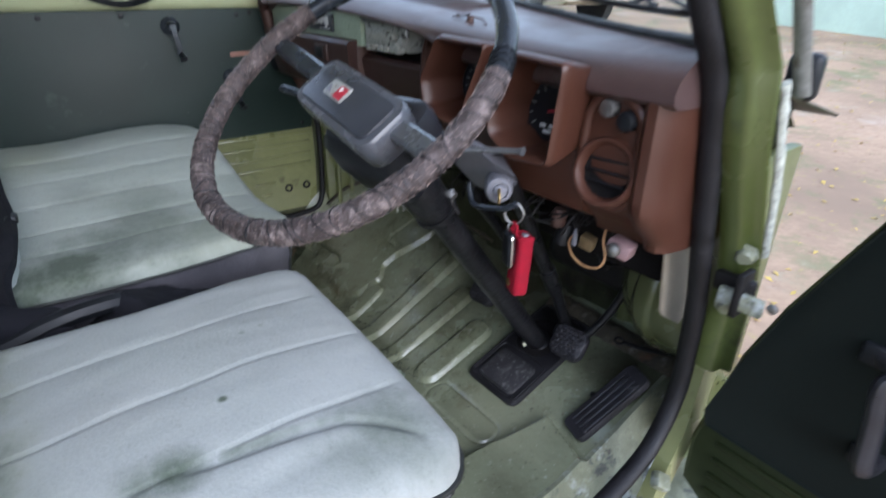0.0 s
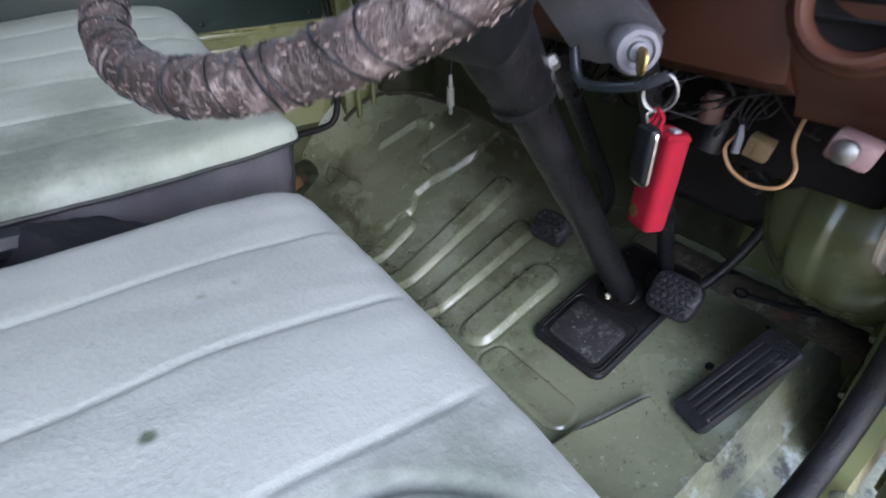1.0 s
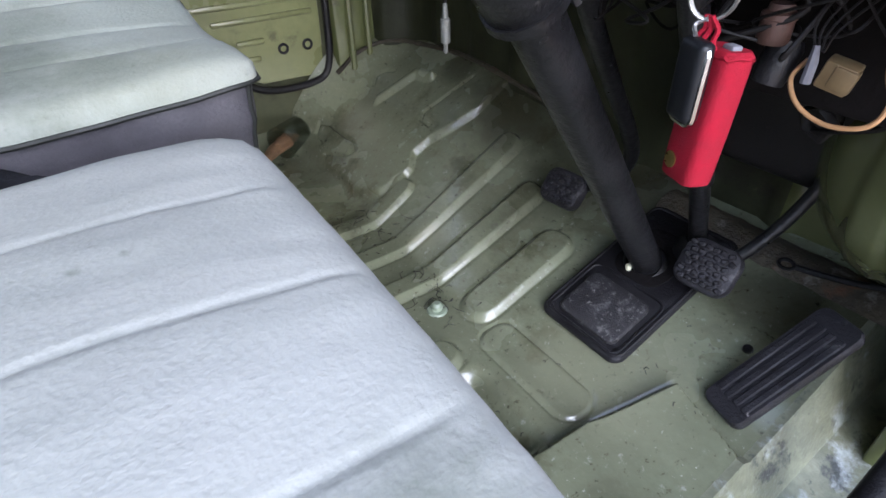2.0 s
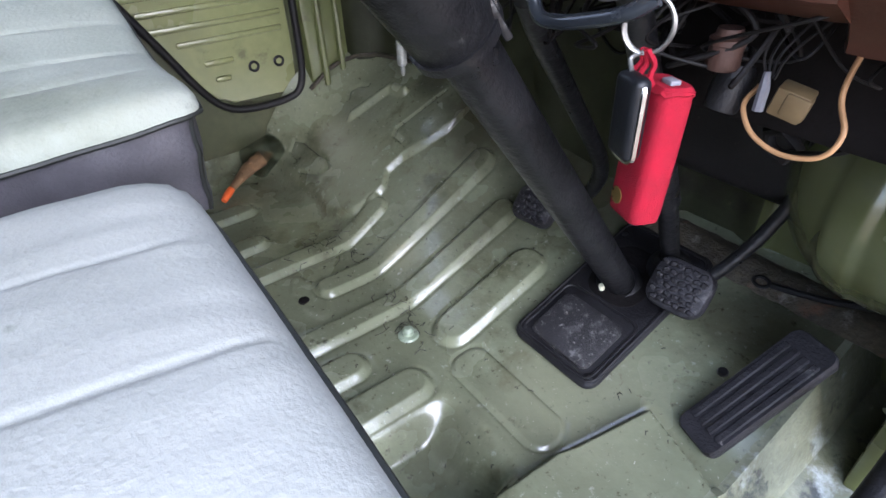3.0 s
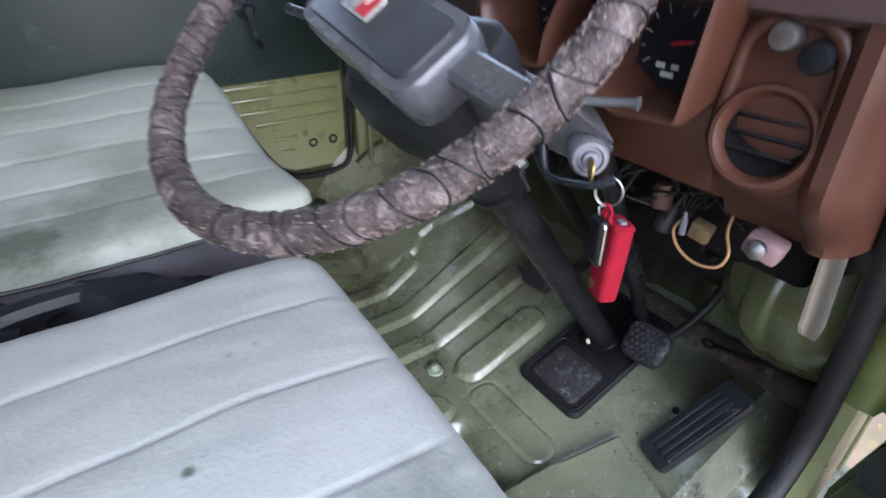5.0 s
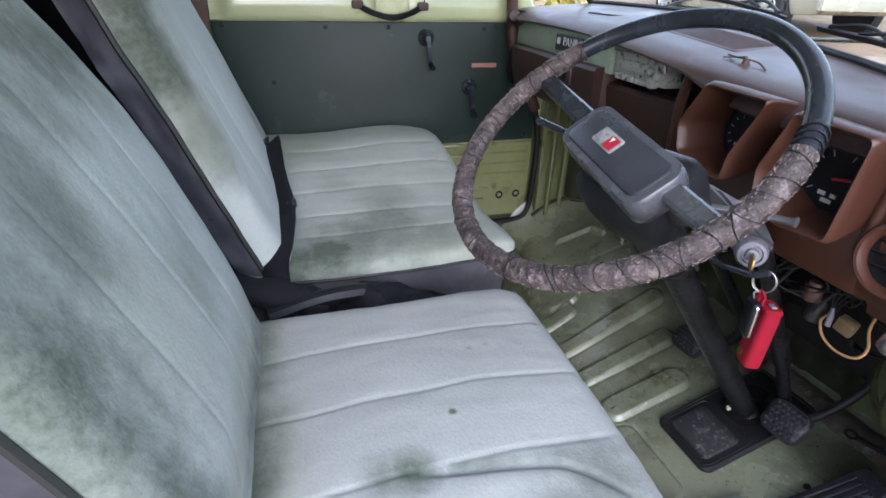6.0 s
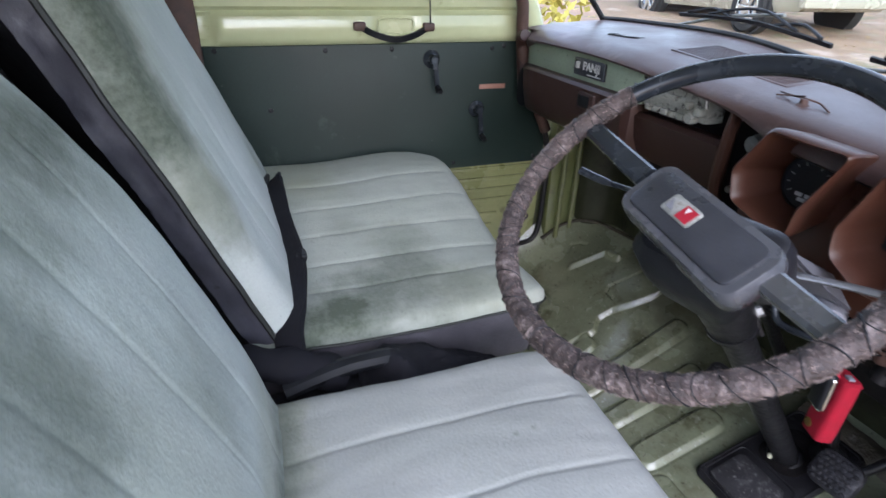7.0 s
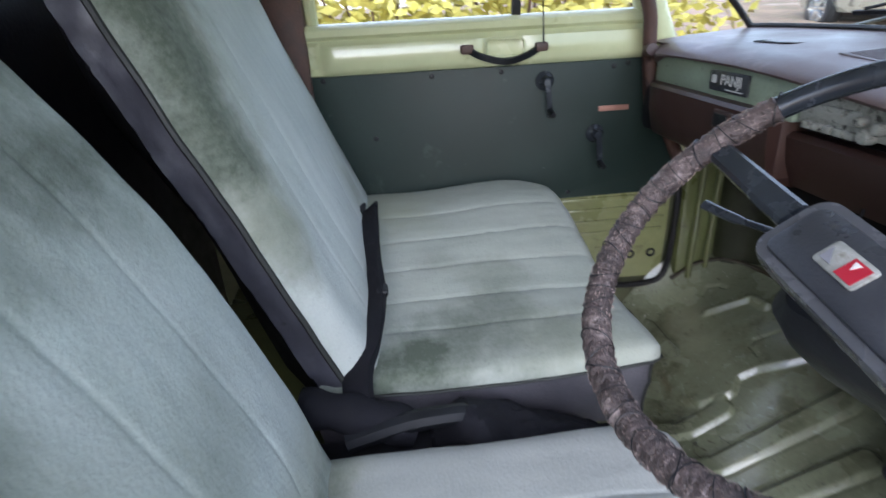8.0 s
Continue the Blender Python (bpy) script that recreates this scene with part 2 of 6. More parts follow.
M_INSET = mat("dark grained plastic", (0.028, 0.030, 0.036), 0.34, var=0.15, scale=18, fine=300, bump=0.15, dirt=((0.07, 0.07, 0.07), 0.16, 50))
M_SPOKE = mat("brushed dark spoke", (0.16, 0.165, 0.175), 0.30, metal=0.6, var=0.15, scale=20, fine=200, bump=0.03)
M_HORN = mat("worn grey-black horn pad", (0.066, 0.069, 0.078), 0.28, var=0.2, scale=18, fine=220, bump=0.08, dirt=((0.09, 0.09, 0.09), 0.24, 26))
M_SKIRT = mat("grey-violet vinyl", (0.072, 0.069, 0.079), 0.42, var=0.25, scale=14, fine=260, bump=0.3)
M_PANEL = mat("dark green-grey door board", (0.019, 0.032, 0.027), 0.46, var=0.2, scale=3, fine=300, bump=0.14, dirt=((0.055, 0.070, 0.060), 0.34, 5), more=(((0.16, 0.17, 0.15), 0.10, 26), ((0.085, 0.095, 0.085), 0.22, 11)), spec=0.4)
M_BROWN = mat("brown dashboard plastic", (0.058, 0.0225, 0.0135), 0.38, var=0.18, scale=6, fine=320, bump=0.10, dirt=((0.082, 0.040, 0.028), 0.30, 9), more=(((0.22, 0.15, 0.13), 0.04, 110),), spec=0.4)
M_GLOVE = mat("dark purple-brown plastic", (0.040, 0.0195, 0.0155), 0.40, var=0.2, scale=6, fine=320, bump=0.10, dirt=((0.065, 0.040, 0.034), 0.32, 9), more=(((0.2, 0.14, 0.12), 0.05, 110),), spec=0.4)
M_DUSTY = mat("dusty brown dashboard top", (0.075, 0.046, 0.042), 0.40, spec=0.5, coat=0.06, var=0.22, scale=6, fine=260, bump=0.10, dirt=((0.135, 0.098, 0.092), 0.42, 8), more=(((0.03, 0.018, 0.016), 0.16, 40),))
M_RUBBER = mat("black rubber", (0.010, 0.0095, 0.011), 0.5, var=0.3, scale=25, fine=260, bump=0.25, dirt=((0.034, 0.032, 0.033), 0.24, 30), spec=0.35)
M_BLACK = mat("black plastic", (0.009, 0.010, 0.012), 0.42, spec=0.25, var=0.2, scale=16, fine=300, bump=0.1, dirt=((0.06, 0.06, 0.06), 0.2, 30))
M_BELT = mat("black belt webbing", (0.008, 0.008, 0.011), 0.8, var=0.25, scale=20, fine=500, bump=0.4, spec=0.2)
M_COLUMN = mat("worn black enamel", (0.009, 0.009, 0.010), 0.36, spec=0.32, var=0.3, scale=18, fine=85, bump=0.45, dirt=((0.040, 0.039, 0.038), 0.18, 40))
M_LEATHER = mat("frayed brown leather", (0.062, 0.045, 0.042), 0.55, var=0.55, scale=45, fine=260, bump=0.9, dirt=((0.21, 0.17, 0.16), 0.48, 48), more=(((0.022, 0.015, 0.014), 0.30, 30),))
M_RIM = mat("glossy dark rim", (0.020, 0.024, 0.030), 0.22, var=0.2, scale=30, fine=200, bump=0.03)
M_STEEL = mat("bare steel", (0.24, 0.235, 0.225), 0.42, metal=0.85, var=0.25, scale=40, fine=300, bump=0.1)
M_CHROME = mat("chrome", (0.62, 0.63, 0.64), 0.15, metal=1.0, var=0.12, scale=30, fine=200, bump=0.02)
M_BRASS = mat("brass", (0.42, 0.29, 0.10), 0.35, metal=0.9, var=0.2, scale=60, fine=300, bump=0.05)
M_RED = mat("red cloth", (0.25, 0.006, 0.018), 0.85, spec=0.2, var=0.15, scale=60, fine=800, bump=0.4)
M_SHROUD = mat("dusty grey lock shroud", (0.145, 0.145, 0.165), 0.55, var=0.22, scale=18, fine=200, bump=0.15, dirt=((0.05, 0.05, 0.05), 0.3, 25))
# Near-black stand-in for shade in gaps, in recesses and under the dash.
M_GAPSHADE = mat("near-black gap shade", (0.007, 0.006, 0.006), 0.9, var=0.3, scale=12, fine=120, bump=0.3, spec=0.1)
M_GREY = mat("pale grey metal", (0.27, 0.275, 0.255), 0.5, metal=0.3, var=0.3, scale=45, fine=200, bump=0.1, dirt=((0.10, 0.075, 0.055), 0.4, 40))
M_FLECK = mat("flaking pale metal", (0.34, 0.335, 0.29), 0.6, var=0.3, scale=60, fine=300, bump=0.12, dirt=((0.03, 0.026, 0.022), 0.56, 60), wear=((0.30, 0.17, 0.10), 0.2, 50))
# Darkened copy of the door board: the open door's shade is in the colour.
M_BOARD_SHADE = mat("shaded green door board", (0.0055, 0.008, 0.007), 0.6, var=0.2, scale=4, fine=300, bump=0.12, dirt=((0.010, 0.013, 0.010), 0.3, 6), spec=0.08)
M_SEAM = mat("rusty grimy seam", (0.055, 0.045, 0.028), 0.75, var=0.5, scale=22, fine=160, bump=0.7, dirt=((0.16, 0.15, 0.12), 0.34, 28), wear=((0.10, 0.05, 0.025), 0.34, 18))
M_WHITE = mat("white print", (0.55, 0.55, 0.53), 0.6, bump=0.0, var=0.06)
M_PAPER = mat("beige card", (0.25, 0.215, 0.16), 0.85, var=0.12, scale=16, fine=300, bump=0.15)
M_TAN = mat("ochre relay plastic", (0.15, 0.105, 0.05), 0.55, var=0.15, scale=30, fine=200, bump=0.05)
M_ORANGE = mat("orange wire", (0.36, 0.20, 0.09), 0.5, var=0.15, scale=30, fine=200, bump=0.0)
M_PINK = mat("dusty pink plastic", (0.20, 0.125, 0.125), 0.6, var=0.2, scale=30, fine=200, bump=0.1)
M_SAGE = mat("sage green dash panel", (0.23, 0.28, 0.205), 0.42, var=0.15, scale=12, fine=150, bump=0.06, dirt=((0.03, 0.03, 0.025), 0.34, 60))
M_RUST = mat("rust brown rubber trim", (0.075, 0.038, 0.028), 0.6, var=0.3, scale=20, fine=200, bump=0.2)
M_EARTH = mat("bare earth", (0.31, 0.215, 0.14), 0.95, var=0.3, scale=1.2, fine=22, bump=0.8, dirt=((0.15, 0.155, 0.07), 0.55, 2.2), wear=((0.44, 0.34, 0.27), 0.45, 1.1), more=(((0.30, 0.25, 0.09), 0.34, 9), ((0.20, 0.12, 0.08), 0.34, 14), ((0.55, 0.42, 0.12), 0.16, 30)))
M_LEAF = mat("fallen leaves", (0.52, 0.37, 0.09), 0.8, var=0.3, scale=3, fine=40, bump=0.1)
# Leaf colour is raised well above foliage to hold the glare of sunlight.
M_BUSH = mat("sunlit yellow-green leaves", (0.52, 0.47, 0.10), 0.6, var=0.35, scale=2, fine=30, bump=0.1)
M_MINT = mat("mint green wall paint", (0.50, 0.64, 0.52), 0.8, var=0.10, scale=2, fine=40, bump=0.15)
M_CAR = mat("silver car paint", (0.55, 0.54, 0.44), 0.25, metal=0.35, var=0.05, scale=2, fine=60, bump=0.0, coat=0.6)
M_TYRE = mat("tyre rubber", (0.02, 0.02, 0.02), 0.8, var=0.2, bump=0.2)
M_CARGLASS = mat("dark car glass", (0.02, 0.025, 0.025), 0.08, var=0.05, bump=0.0)
M_BADGE = mat("red enamel", (0.30, 0.015, 0.03), 0.3, var=0.08, bump=0.0)


def pane_glass(name, gloss=0.03, tint=(0.93, 0.95, 0.93, 1)):
    """Thin clear glass: see-through with a faint gloss."""
    m = bpy.data.materials.new(name)
    m.use_nodes = True
    n, link = m.node_tree.nodes, m.node_tree.links.new
    n.remove(n["Principled BSDF"])
    mix, tr, gl = n.new("ShaderNodeMixShader"), n.new("ShaderNodeBsdfTransparent"), n.new("ShaderNodeBsdfGlossy")
    tr.inputs["Color"].default_value = tint
    gl.inputs["Roughness"].default_value = 0.04
    mix.inputs[0].default_value = gloss
    link(tr.outputs[0], mix.inputs[1])
    link(gl.outputs[0], mix.inputs[2])
    link(mix.outputs[0], n["Material Output"].inputs["Surface"])
    return m


M_GLASS = pane_glass("window glass")
M_PILLAR = mat("deep olive pillar paint", (0.066, 0.082, 0.022), 0.30, var=0.2, scale=6, fine=60, bump=0.05, dirt=((0.035, 0.038, 0.016), 0.36, 9), more=(((0.30, 0.32, 0.24), 0.10, 40),), coat=0.3)
M_OLIVE = mat("olive door steel", (0.215, 0.228, 0.102), 0.30, var=0.14, scale=5, fine=50, bump=0.04, dirt=((0.13, 0.125, 0.06), 0.32, 12), coat=0.3)
# Darkened copy of the body green: shade on the open door's lower steel.
M_DOOR_SHADE = mat("shaded green door steel", (0.014, 0.019, 0.007), 0.45, var=0.2, scale=6, fine=60, bump=0.05, dirt=((0.012, 0.014, 0.008), 0.35, 9), spec=0.15)
M_GRIME = mat("grimy black cable", (0.010, 0.009, 0.009), 0.6, var=0.3, scale=30, fine=200, bump=0.2, dirt=((0.04, 0.034, 0.030), 0.25, 40), spec=0.25)
M_JAR = pane_glass("clear plastic", 0.14, (0.80, 0.82, 0.80, 1))
M_STRAW = mat("straw bristles", (0.20, 0.115, 0.055), 0.8, var=0.3, scale=40, fine=300, bump=0.3)
M_TIP = mat("orange plastic", (0.75, 0.13, 0.03), 0.4, var=0.1, bump=0.0)


# ---- building tools ----
BASE = {}


def thing(name, at, label, category, group="", kind=""):
    ob = new(name)
    ob.empty_display_size = 0.05
    ob.location = at
    BASE[ob] = Vector(at)
    return tagged(ob, label, category, group, kind)


def finish(bm, name, material, base, crease=40):
    bmesh.ops.recalc_face_normals(bm, faces=bm.faces)
    if base is not None:
        bmesh.ops.translate(bm, verts=bm.verts, vec=-base)
    limit = radians(crease)
    for f in bm.faces:
        f.smooth = True
    for e in bm.edges:
        if len(e.link_faces) == 2 and e.calc_face_angle(0) > limit:
            e.smooth = False
    me = bpy.data.meshes.new(name)
    bm.to_mesh(me)
    bm.free()
    me.materials.append(material)
    return me


def part(name, bm, material, parent, label="", crease=40):
    """One mesh object under a thing or a part; bm is in world metres."""
    base = BASE[parent]
    ob = new(name, finish(bm, name, material, base, crease))
    ob.parent = parent
    BASE[ob] = base
    if label:
        ob["label"] = label
    return ob


def solid(name, bm, material, label, category, group="", kind="", at=None, crease=40):
    """A thing of one mesh."""
    if at is None:
        vs = [v.co for v in bm.verts]
        at = (sum(v.x for v in vs) / len(vs), sum(v.y for v in vs) / len(vs), min(v.z for v in vs))
    at = Vector(at)
    ob = new(name, finish(bm, name, material, at, crease))
    ob.location = at
    BASE[ob] = at
    return tagged(ob, label, category, group, kind)


def slab(bm, lo, hi, r=0.0, seg=2, m=None):
    """A box between two corners with rounded edges."""
    lo, hi = Vector(lo), Vector(hi)
    g = bmesh.ops.create_cube(bm, size=1.0)["verts"]
    for v in g:
        v.co = Vector([lo[i] + (v.co[i] + 0.5) * (hi[i] - lo[i]) for i in range(3)])
    if r > 0:
        es = list({e for v in g for e in v.link_edges})
        g = list({v for f in bmesh.ops.bevel(bm, geom=es, offset=r, segments=seg, affect="EDGES", profile=0.5)["faces"] for v in f.verts} | {v for v in g if v.is_valid})
    if m is not None:
        bmesh.ops.transform(bm, matrix=m, verts=g)
    return g


def loft(bm, rings, closed=True, caps=True):
    """Skin rings of equally many points."""
    rows = [[bm.verts.new(p) for p in r] for r in rings]
    n = len(rows[0])
    for a, b in zip(rows, rows[1:]):
        for i in range(n if closed else n - 1):
            j = (i + 1) % n
            bm.faces.new((a[i], a[j], b[j], b[i]))
    if caps:
        bm.faces.new(rows[0][::-1])
        bm.faces.new(rows[-1])
    return rows


def frames(pts, closed=False):
    pts = [Vector(p) for p in pts]
    n = len(pts)
    out, up = [], None
    for i in range(n):
        a = pts[(i - 1) % n] if closed or i else pts[0]
        b = pts[(i + 1) % n] if closed or i < n - 1 else pts[-1]
        d = (b - a).normalized()
        if up is None:
            up = Vector((0, 0, 1)) if abs(d.z) < 0.9 else Vector((0, 1, 0))
        s = d.cross(up).normalized()
        up = s.cross(d).normalized()
        out.append((pts[i], s, up))
    return out


def tube(bm, pts, r, n=12, closed=False, flat=1.0):
    """A round (or flattened) bar along points; r may be a list."""
    fr = frames(pts, closed)
    rs = r if isinstance(r, (list, tuple)) else [r] * len(fr)
    rings = [[p + s * (math.cos(a) * q) + u * (math.sin(a) * q * flat) for a in [2 * math.pi * k / n for k in range(n)]] for (p, s, u), q in zip(fr, rs)]
    if closed:
        rows = loft(bm, rings, caps=False)
        for i in range(n):
            j = (i + 1) % n
            bm.faces.new((rows[-1][i], rows[-1][j], rows[0][j], rows[0][i]))
    else:
        loft(bm, rings)


def strap(bm, pts, width, thick, across):
    """A flat band along points; across gives its width direction (one, or one a point)."""
    ws = across if isinstance(across, list) else [across] * len(pts)
    rings = []
    for (p, s, u), w in zip(frames(pts), ws):
        w = Vector(w).normalized() * width / 2
        d = s.cross(u)
        h = w.cross(d).normalized() * thick / 2
        rings.append([p - w - h, p + w - h, p + w + h, p - w + h])
    loft(bm, rings)


def curve_pts(ctrl, n=8):
    """A smooth line through control points (Catmull-Rom)."""
    c = [Vector(p) for p in ctrl]
    c = [c[0] * 2 - c[1]] + c + [c[-1] * 2 - c[-2]]
    out = []
    for i in range(1, len(c) - 2):
        for k in range(n):
            t = k / n
            a, b, d, e = c[i - 1], c[i], c[i + 1], c[i + 2]
            out.append(0.5 * ((2 * b) + (d - a) * t + (2 * a - 5 * b + 4 * d - e) * t * t + (3 * b - a - 3 * d + e) * t ** 3))
    out.append(c[-2])
    return out


def lathe(bm, profile, m, n=24):
    """Turn (radius, height) pairs round the z axis of m."""
    rings = [[m @ Vector((r * math.cos(a), r * math.sin(a), h)) for a in [2 * math.pi * k / n for k in range(n)]] for r, h in profile]
    loft(bm, rings)


def rrect(w, h, r, n=5):
    """A rounded rectangle round the origin, as 2D points."""
    out = []
    for cx, cy, a0 in ((w / 2 - r, h / 2 - r, 0), (-w / 2 + r, h / 2 - r, 90), (-w / 2 + r, -h / 2 + r, 180), (w / 2 - r, -h / 2 + r, 270)):
        for k in range(n + 1):
            a = radians(a0 + 90 * k / n)
            out.append((cx + r * math.cos(a), cy + r * math.sin(a)))
    return out


def plate(bm, outline, m, depth, edge=0.0):
    """A 2D outline laid into m (its z is out) as a plate with softened rim."""
    cx = sum(p[0] for p in outline) / len(outline)
    cy = sum(p[1] for p in outline) / len(outline)
    size = max(max(abs(p[0] - cx) for p in outline), 1e-4)

    def ring(z, inset):
        k = 1 - inset / size
        return [m @ Vector((cx + (x - cx) * k, cy + (y - cy) * k, z)) for x, y in outline]
    rings = [ring(0, 0)]
    rings += [ring(depth - edge, 0), ring(depth - edge * 0.3, edge * 0.3), ring(depth, edge)] if edge else [ring(depth, 0)]
    loft(bm, rings)


def sheet(bm, fn, us, vs):
    """A surface fn(u, v) over two lists of steps."""
    rows = [[bm.verts.new(fn(u, v)) for u in us] for v in vs]
    for a, b in zip(rows, rows[1:]):
        for i in range(len(us) - 1):
            bm.faces.new((a[i], a[i + 1], b[i + 1], b[i]))
    return rows


def steps(a, b, n):
    return [a + (b - a) * k / n for k in range(n + 1)]


def basis(o, x, y):
    """A pose at o with the axes x and y."""
    x = Vector(x).normalized()
    z = x.cross(Vector(y)).normalized()
    y = z.cross(x)
    return Matrix(((x.x, y.x, z.x, o[0]), (x.y, y.y, z.y, o[1]), (x.z, y.z, z.z, o[2]), (0, 0, 0, 1)))


def ease(a, b, x):
    t = min(1, max(0, (x - a) / (b - a)))
    return t * t * (3 - 2 * t)


# ---- the cab: floor, walls, roof ----
XL, XR = -1.50, -0.22          # inner faces of the two doors
RIBS = [  # raised flat-topped pressings: x0, x1, y0, y1
    (-0.872, -0.828, 0.16, 0.792), (-0.980, -0.936, 0.445, 0.830), (-1.090, -1.046, 0.16, 0.648), (-1.196, -1.150, 0.16, 0.435),
    (-1.335, -1.286, 0.16, 0.460), (-0.768, -0.706, 0.545, 0.749), (-0.715, -0.660, 0.16, 0.485),
    (-0.795, -0.745, 0.16, 0.430)]
# the raised platform of the passenger's toe board, with its jogged edge
PLATFORM = [(-1.022, 0.95), (-1.055, 0.831), (-1.080, 0.771), (-1.106, 0.723), (-1.112, 0.689), (-1.087, 0.665), (-1.085, 0.642), (-1.104, 0.597), (-1.138, 0.576), (-1.167, 0.570), (-1.320, 0.578), (-1.392, 0.573), (-1.60, 0.588), (-1.60, 0.95)]
# the step in front of the driver's seat
STEP = [(-0.500, 0.05), (-0.479, 0.535), (-0.439, 0.652), (-0.333, 0.624), (-0.25, 0.60), (-0.25, 0.05)]
GROOVES = [  # thin pressed lines in the platform
    [(-1.139, 0.862), (-1.178, 0.760), (-1.167, 0.746), (-1.134, 0.744)], [(-1.395, 0.759), (-1.411, 0.776), (-1.396, 0.799), (-1.375, 0.807)],
    [(-1.343, 0.588), (-1.275, 0.608), (-1.264, 0.627), (-1.294, 0.638), (-1.412, 0.638), (-1.440, 0.625), (-1.428, 0.608), (-1.380, 0.603)]]
HOOK = [[(-1.333, 0.733), (-1.292, 0.819), (-1.243, 0.825)]]


def rrect_in(x, y, x0, x1, y0, y1, r):
    """Distance inside a rounded rectangle; negative outside."""
    qx, qy = abs(x - (x0 + x1) / 2) - (x1 - x0) / 2 + r, abs(y - (y0 + y1) / 2) - (y1 - y0) / 2 + r
    return r - math.hypot(max(qx, 0), max(qy, 0)) - min(max(qx, qy), 0)


def seg_dist(x, y, a, b):
    dx, dy = b[0] - a[0], b[1] - a[1]
    t = min(1, max(0, ((x - a[0]) * dx + (y - a[1]) * dy) / (dx * dx + dy * dy)))
    return math.hypot(x - a[0] - t * dx, y - a[1] - t * dy)


def poly_in(x, y, poly):
    """Distance inside a closed outline; negative outside."""
    d, inside = 9.0, False
    for a, b in zip(poly, poly[1:] + poly[:1]):
        d = min(d, seg_dist(x, y, a, b))
        if (a[1] > y) != (b[1] > y) and x < a[0] + (y - a[1]) * (b[0] - a[0]) / (b[1] - a[1]):
            inside = not inside
    return d if inside else -d


def flank_of(d, w):
    """A straight pressed flank of width w, its edges barely softened."""
    return 0.97 * min(1, max(0, d / w + 0.5)) + 0.03 * ease(-w * 0.8, w * 0.8, d)


def floor_z(x, y):
    """Height of the pressed floor: flat, then a toe board that climbs."""
    k = 0.35 + 0.29 * ease(-0.74, -1.12, x)
    d = y - 0.555
    return k * (d + math.sqrt(d * d + 0.00008)) / 2


def rib_z(x, y):
    h = 0.0
    for x0, x1, y0, y1 in RIBS:
        if x0 - 0.02 < x < x1 + 0.02 and y0 - 0.02 < y < y1 + 0.02:
            d = rrect_in(x, y, x0, x1, y0, y1, min(x1 - x0, y1 - y0) * 0.46)
            h += 0.0098 * flank_of(d, 0.0105) - 0.0018 * math.exp(-((d + 0.007) / 0.003) ** 2)
    if x < -1.06 and y > 0.54:
        h += 0.014 * flank_of(poly_in(x, y, PLATFORM), 0.010)
        for line in HOOK:
            h += 0.014 * flank_of(0.008 - min(seg_dist(x, y, a, b) for a, b in zip(line, line[1:])), 0.008)
        for line in GROOVES:
            h -= 0.0065 * max(0, 1 - min(seg_dist(x, y, a, b) for a, b in zip(line, line[1:])) / 0.0055)
    if -0.70 < x < -0.48 and 0.51 < y < 0.60:
        d = rrect_in(x, y, -0.690, -0.495, 0.522, 0.580, 0.026)
        h += 0.0022 * flank_of(d, 0.006) - 0.0030 * math.exp(-((d + 0.002) / 0.0032) ** 2)
    if x > -0.53 and y < 0.70:
        d = poly_in(x, y, STEP)
        h += 0.022 * flank_of(d, 0.010) - 0.0025 * math.exp(-((d + 0.008) / 0.0035) ** 2)
    if -1.05 < x < -0.87 and 0.39 < y < 0.46:
        h += 0.003 * flank_of(0.016 - min(seg_dist(x, y, (-1.01, 0.427), (-0.905, 0.427)) + 0.004 * math.cos((x + 0.957) * 110), 1), 0.006)
    if -0.68 < x < -0.48:
        h -= 0.05 * ease(0.505, 0.43, y) * ease(-0.655, -0.62, x) * ease(-0.485, -0.505, x)
    if x < -1.42:
        h += 0.05 * ((-1.42 - x) / 0.085) ** 2 * ease(0.74, 0.60, y)
    if x < -1.38 and y > 0.56:
        h += 0.055 * ((-1.38 - x) / 0.095) ** 2 * ease(0.56, 0.72, y)
    return h + 0.0009 * noise.noise((x * 14, y * 14, 0)) + 0.0003 * noise.noise((x * 55, y * 55, 2))


def build_floor():
    bm = bmesh.new()
    sheet(bm, lambda x, y: (x, y, floor_z(x, y) + rib_z(x, y)), steps(-1.505, -0.335, 640), steps(0.10, 0.36, 20)[:-1] + steps(0.36, 1.03, 236))
    ob = solid("floor", bm, M_FLOOR, "scuffed olive green pressed steel cab floor with ribs", "floor", kind="structure", at=(-0.9, 0.4, 0), crease=60)
    return ob


build_floor()
bm = bmesh.new()
sheet(bm, lambda x, v: (x, 0.868 + 0.055 * v + 0.06 * (x + 0.45) ** 2 + 0.004 * noise.noise((x * 30, v * 2, 3)), floor_z(x, 0.868 + 0.055 * v) + 0.005 + 0.010 * math.sin(math.pi * v) + 0.0025 * noise.noise((x * 60, v * 3, 1))), steps(-0.66, -0.262, 90), steps(0, 1, 10))
solid("floor_seam", bm, M_SEAM, "rusty grimy steel seam at the foot of the firewall", "seam", kind="structure")

bm = bmesh.new()
flank = [(-0.336, 0.0), (-0.326, 0.001), (-0.292, -0.055), (-0.255, -0.065), (-0.215, -0.05), (-0.17, -0.045), (-0.13, -0.06)]
loft(bm, [[(x, y, z + (floor_z(-0.335, y) + rib_z(-0.336, y) - 0.001 if i < 2 else max(0, floor_z(-0.335, y)) * (0.8 - 0.1 * i)) + 0.002 * noise.noise((x * 30, y * 22, i))) for i, (x, z) in enumerate(flank)] for y in steps(-0.3, 0.95, 60)], closed=False, caps=False)
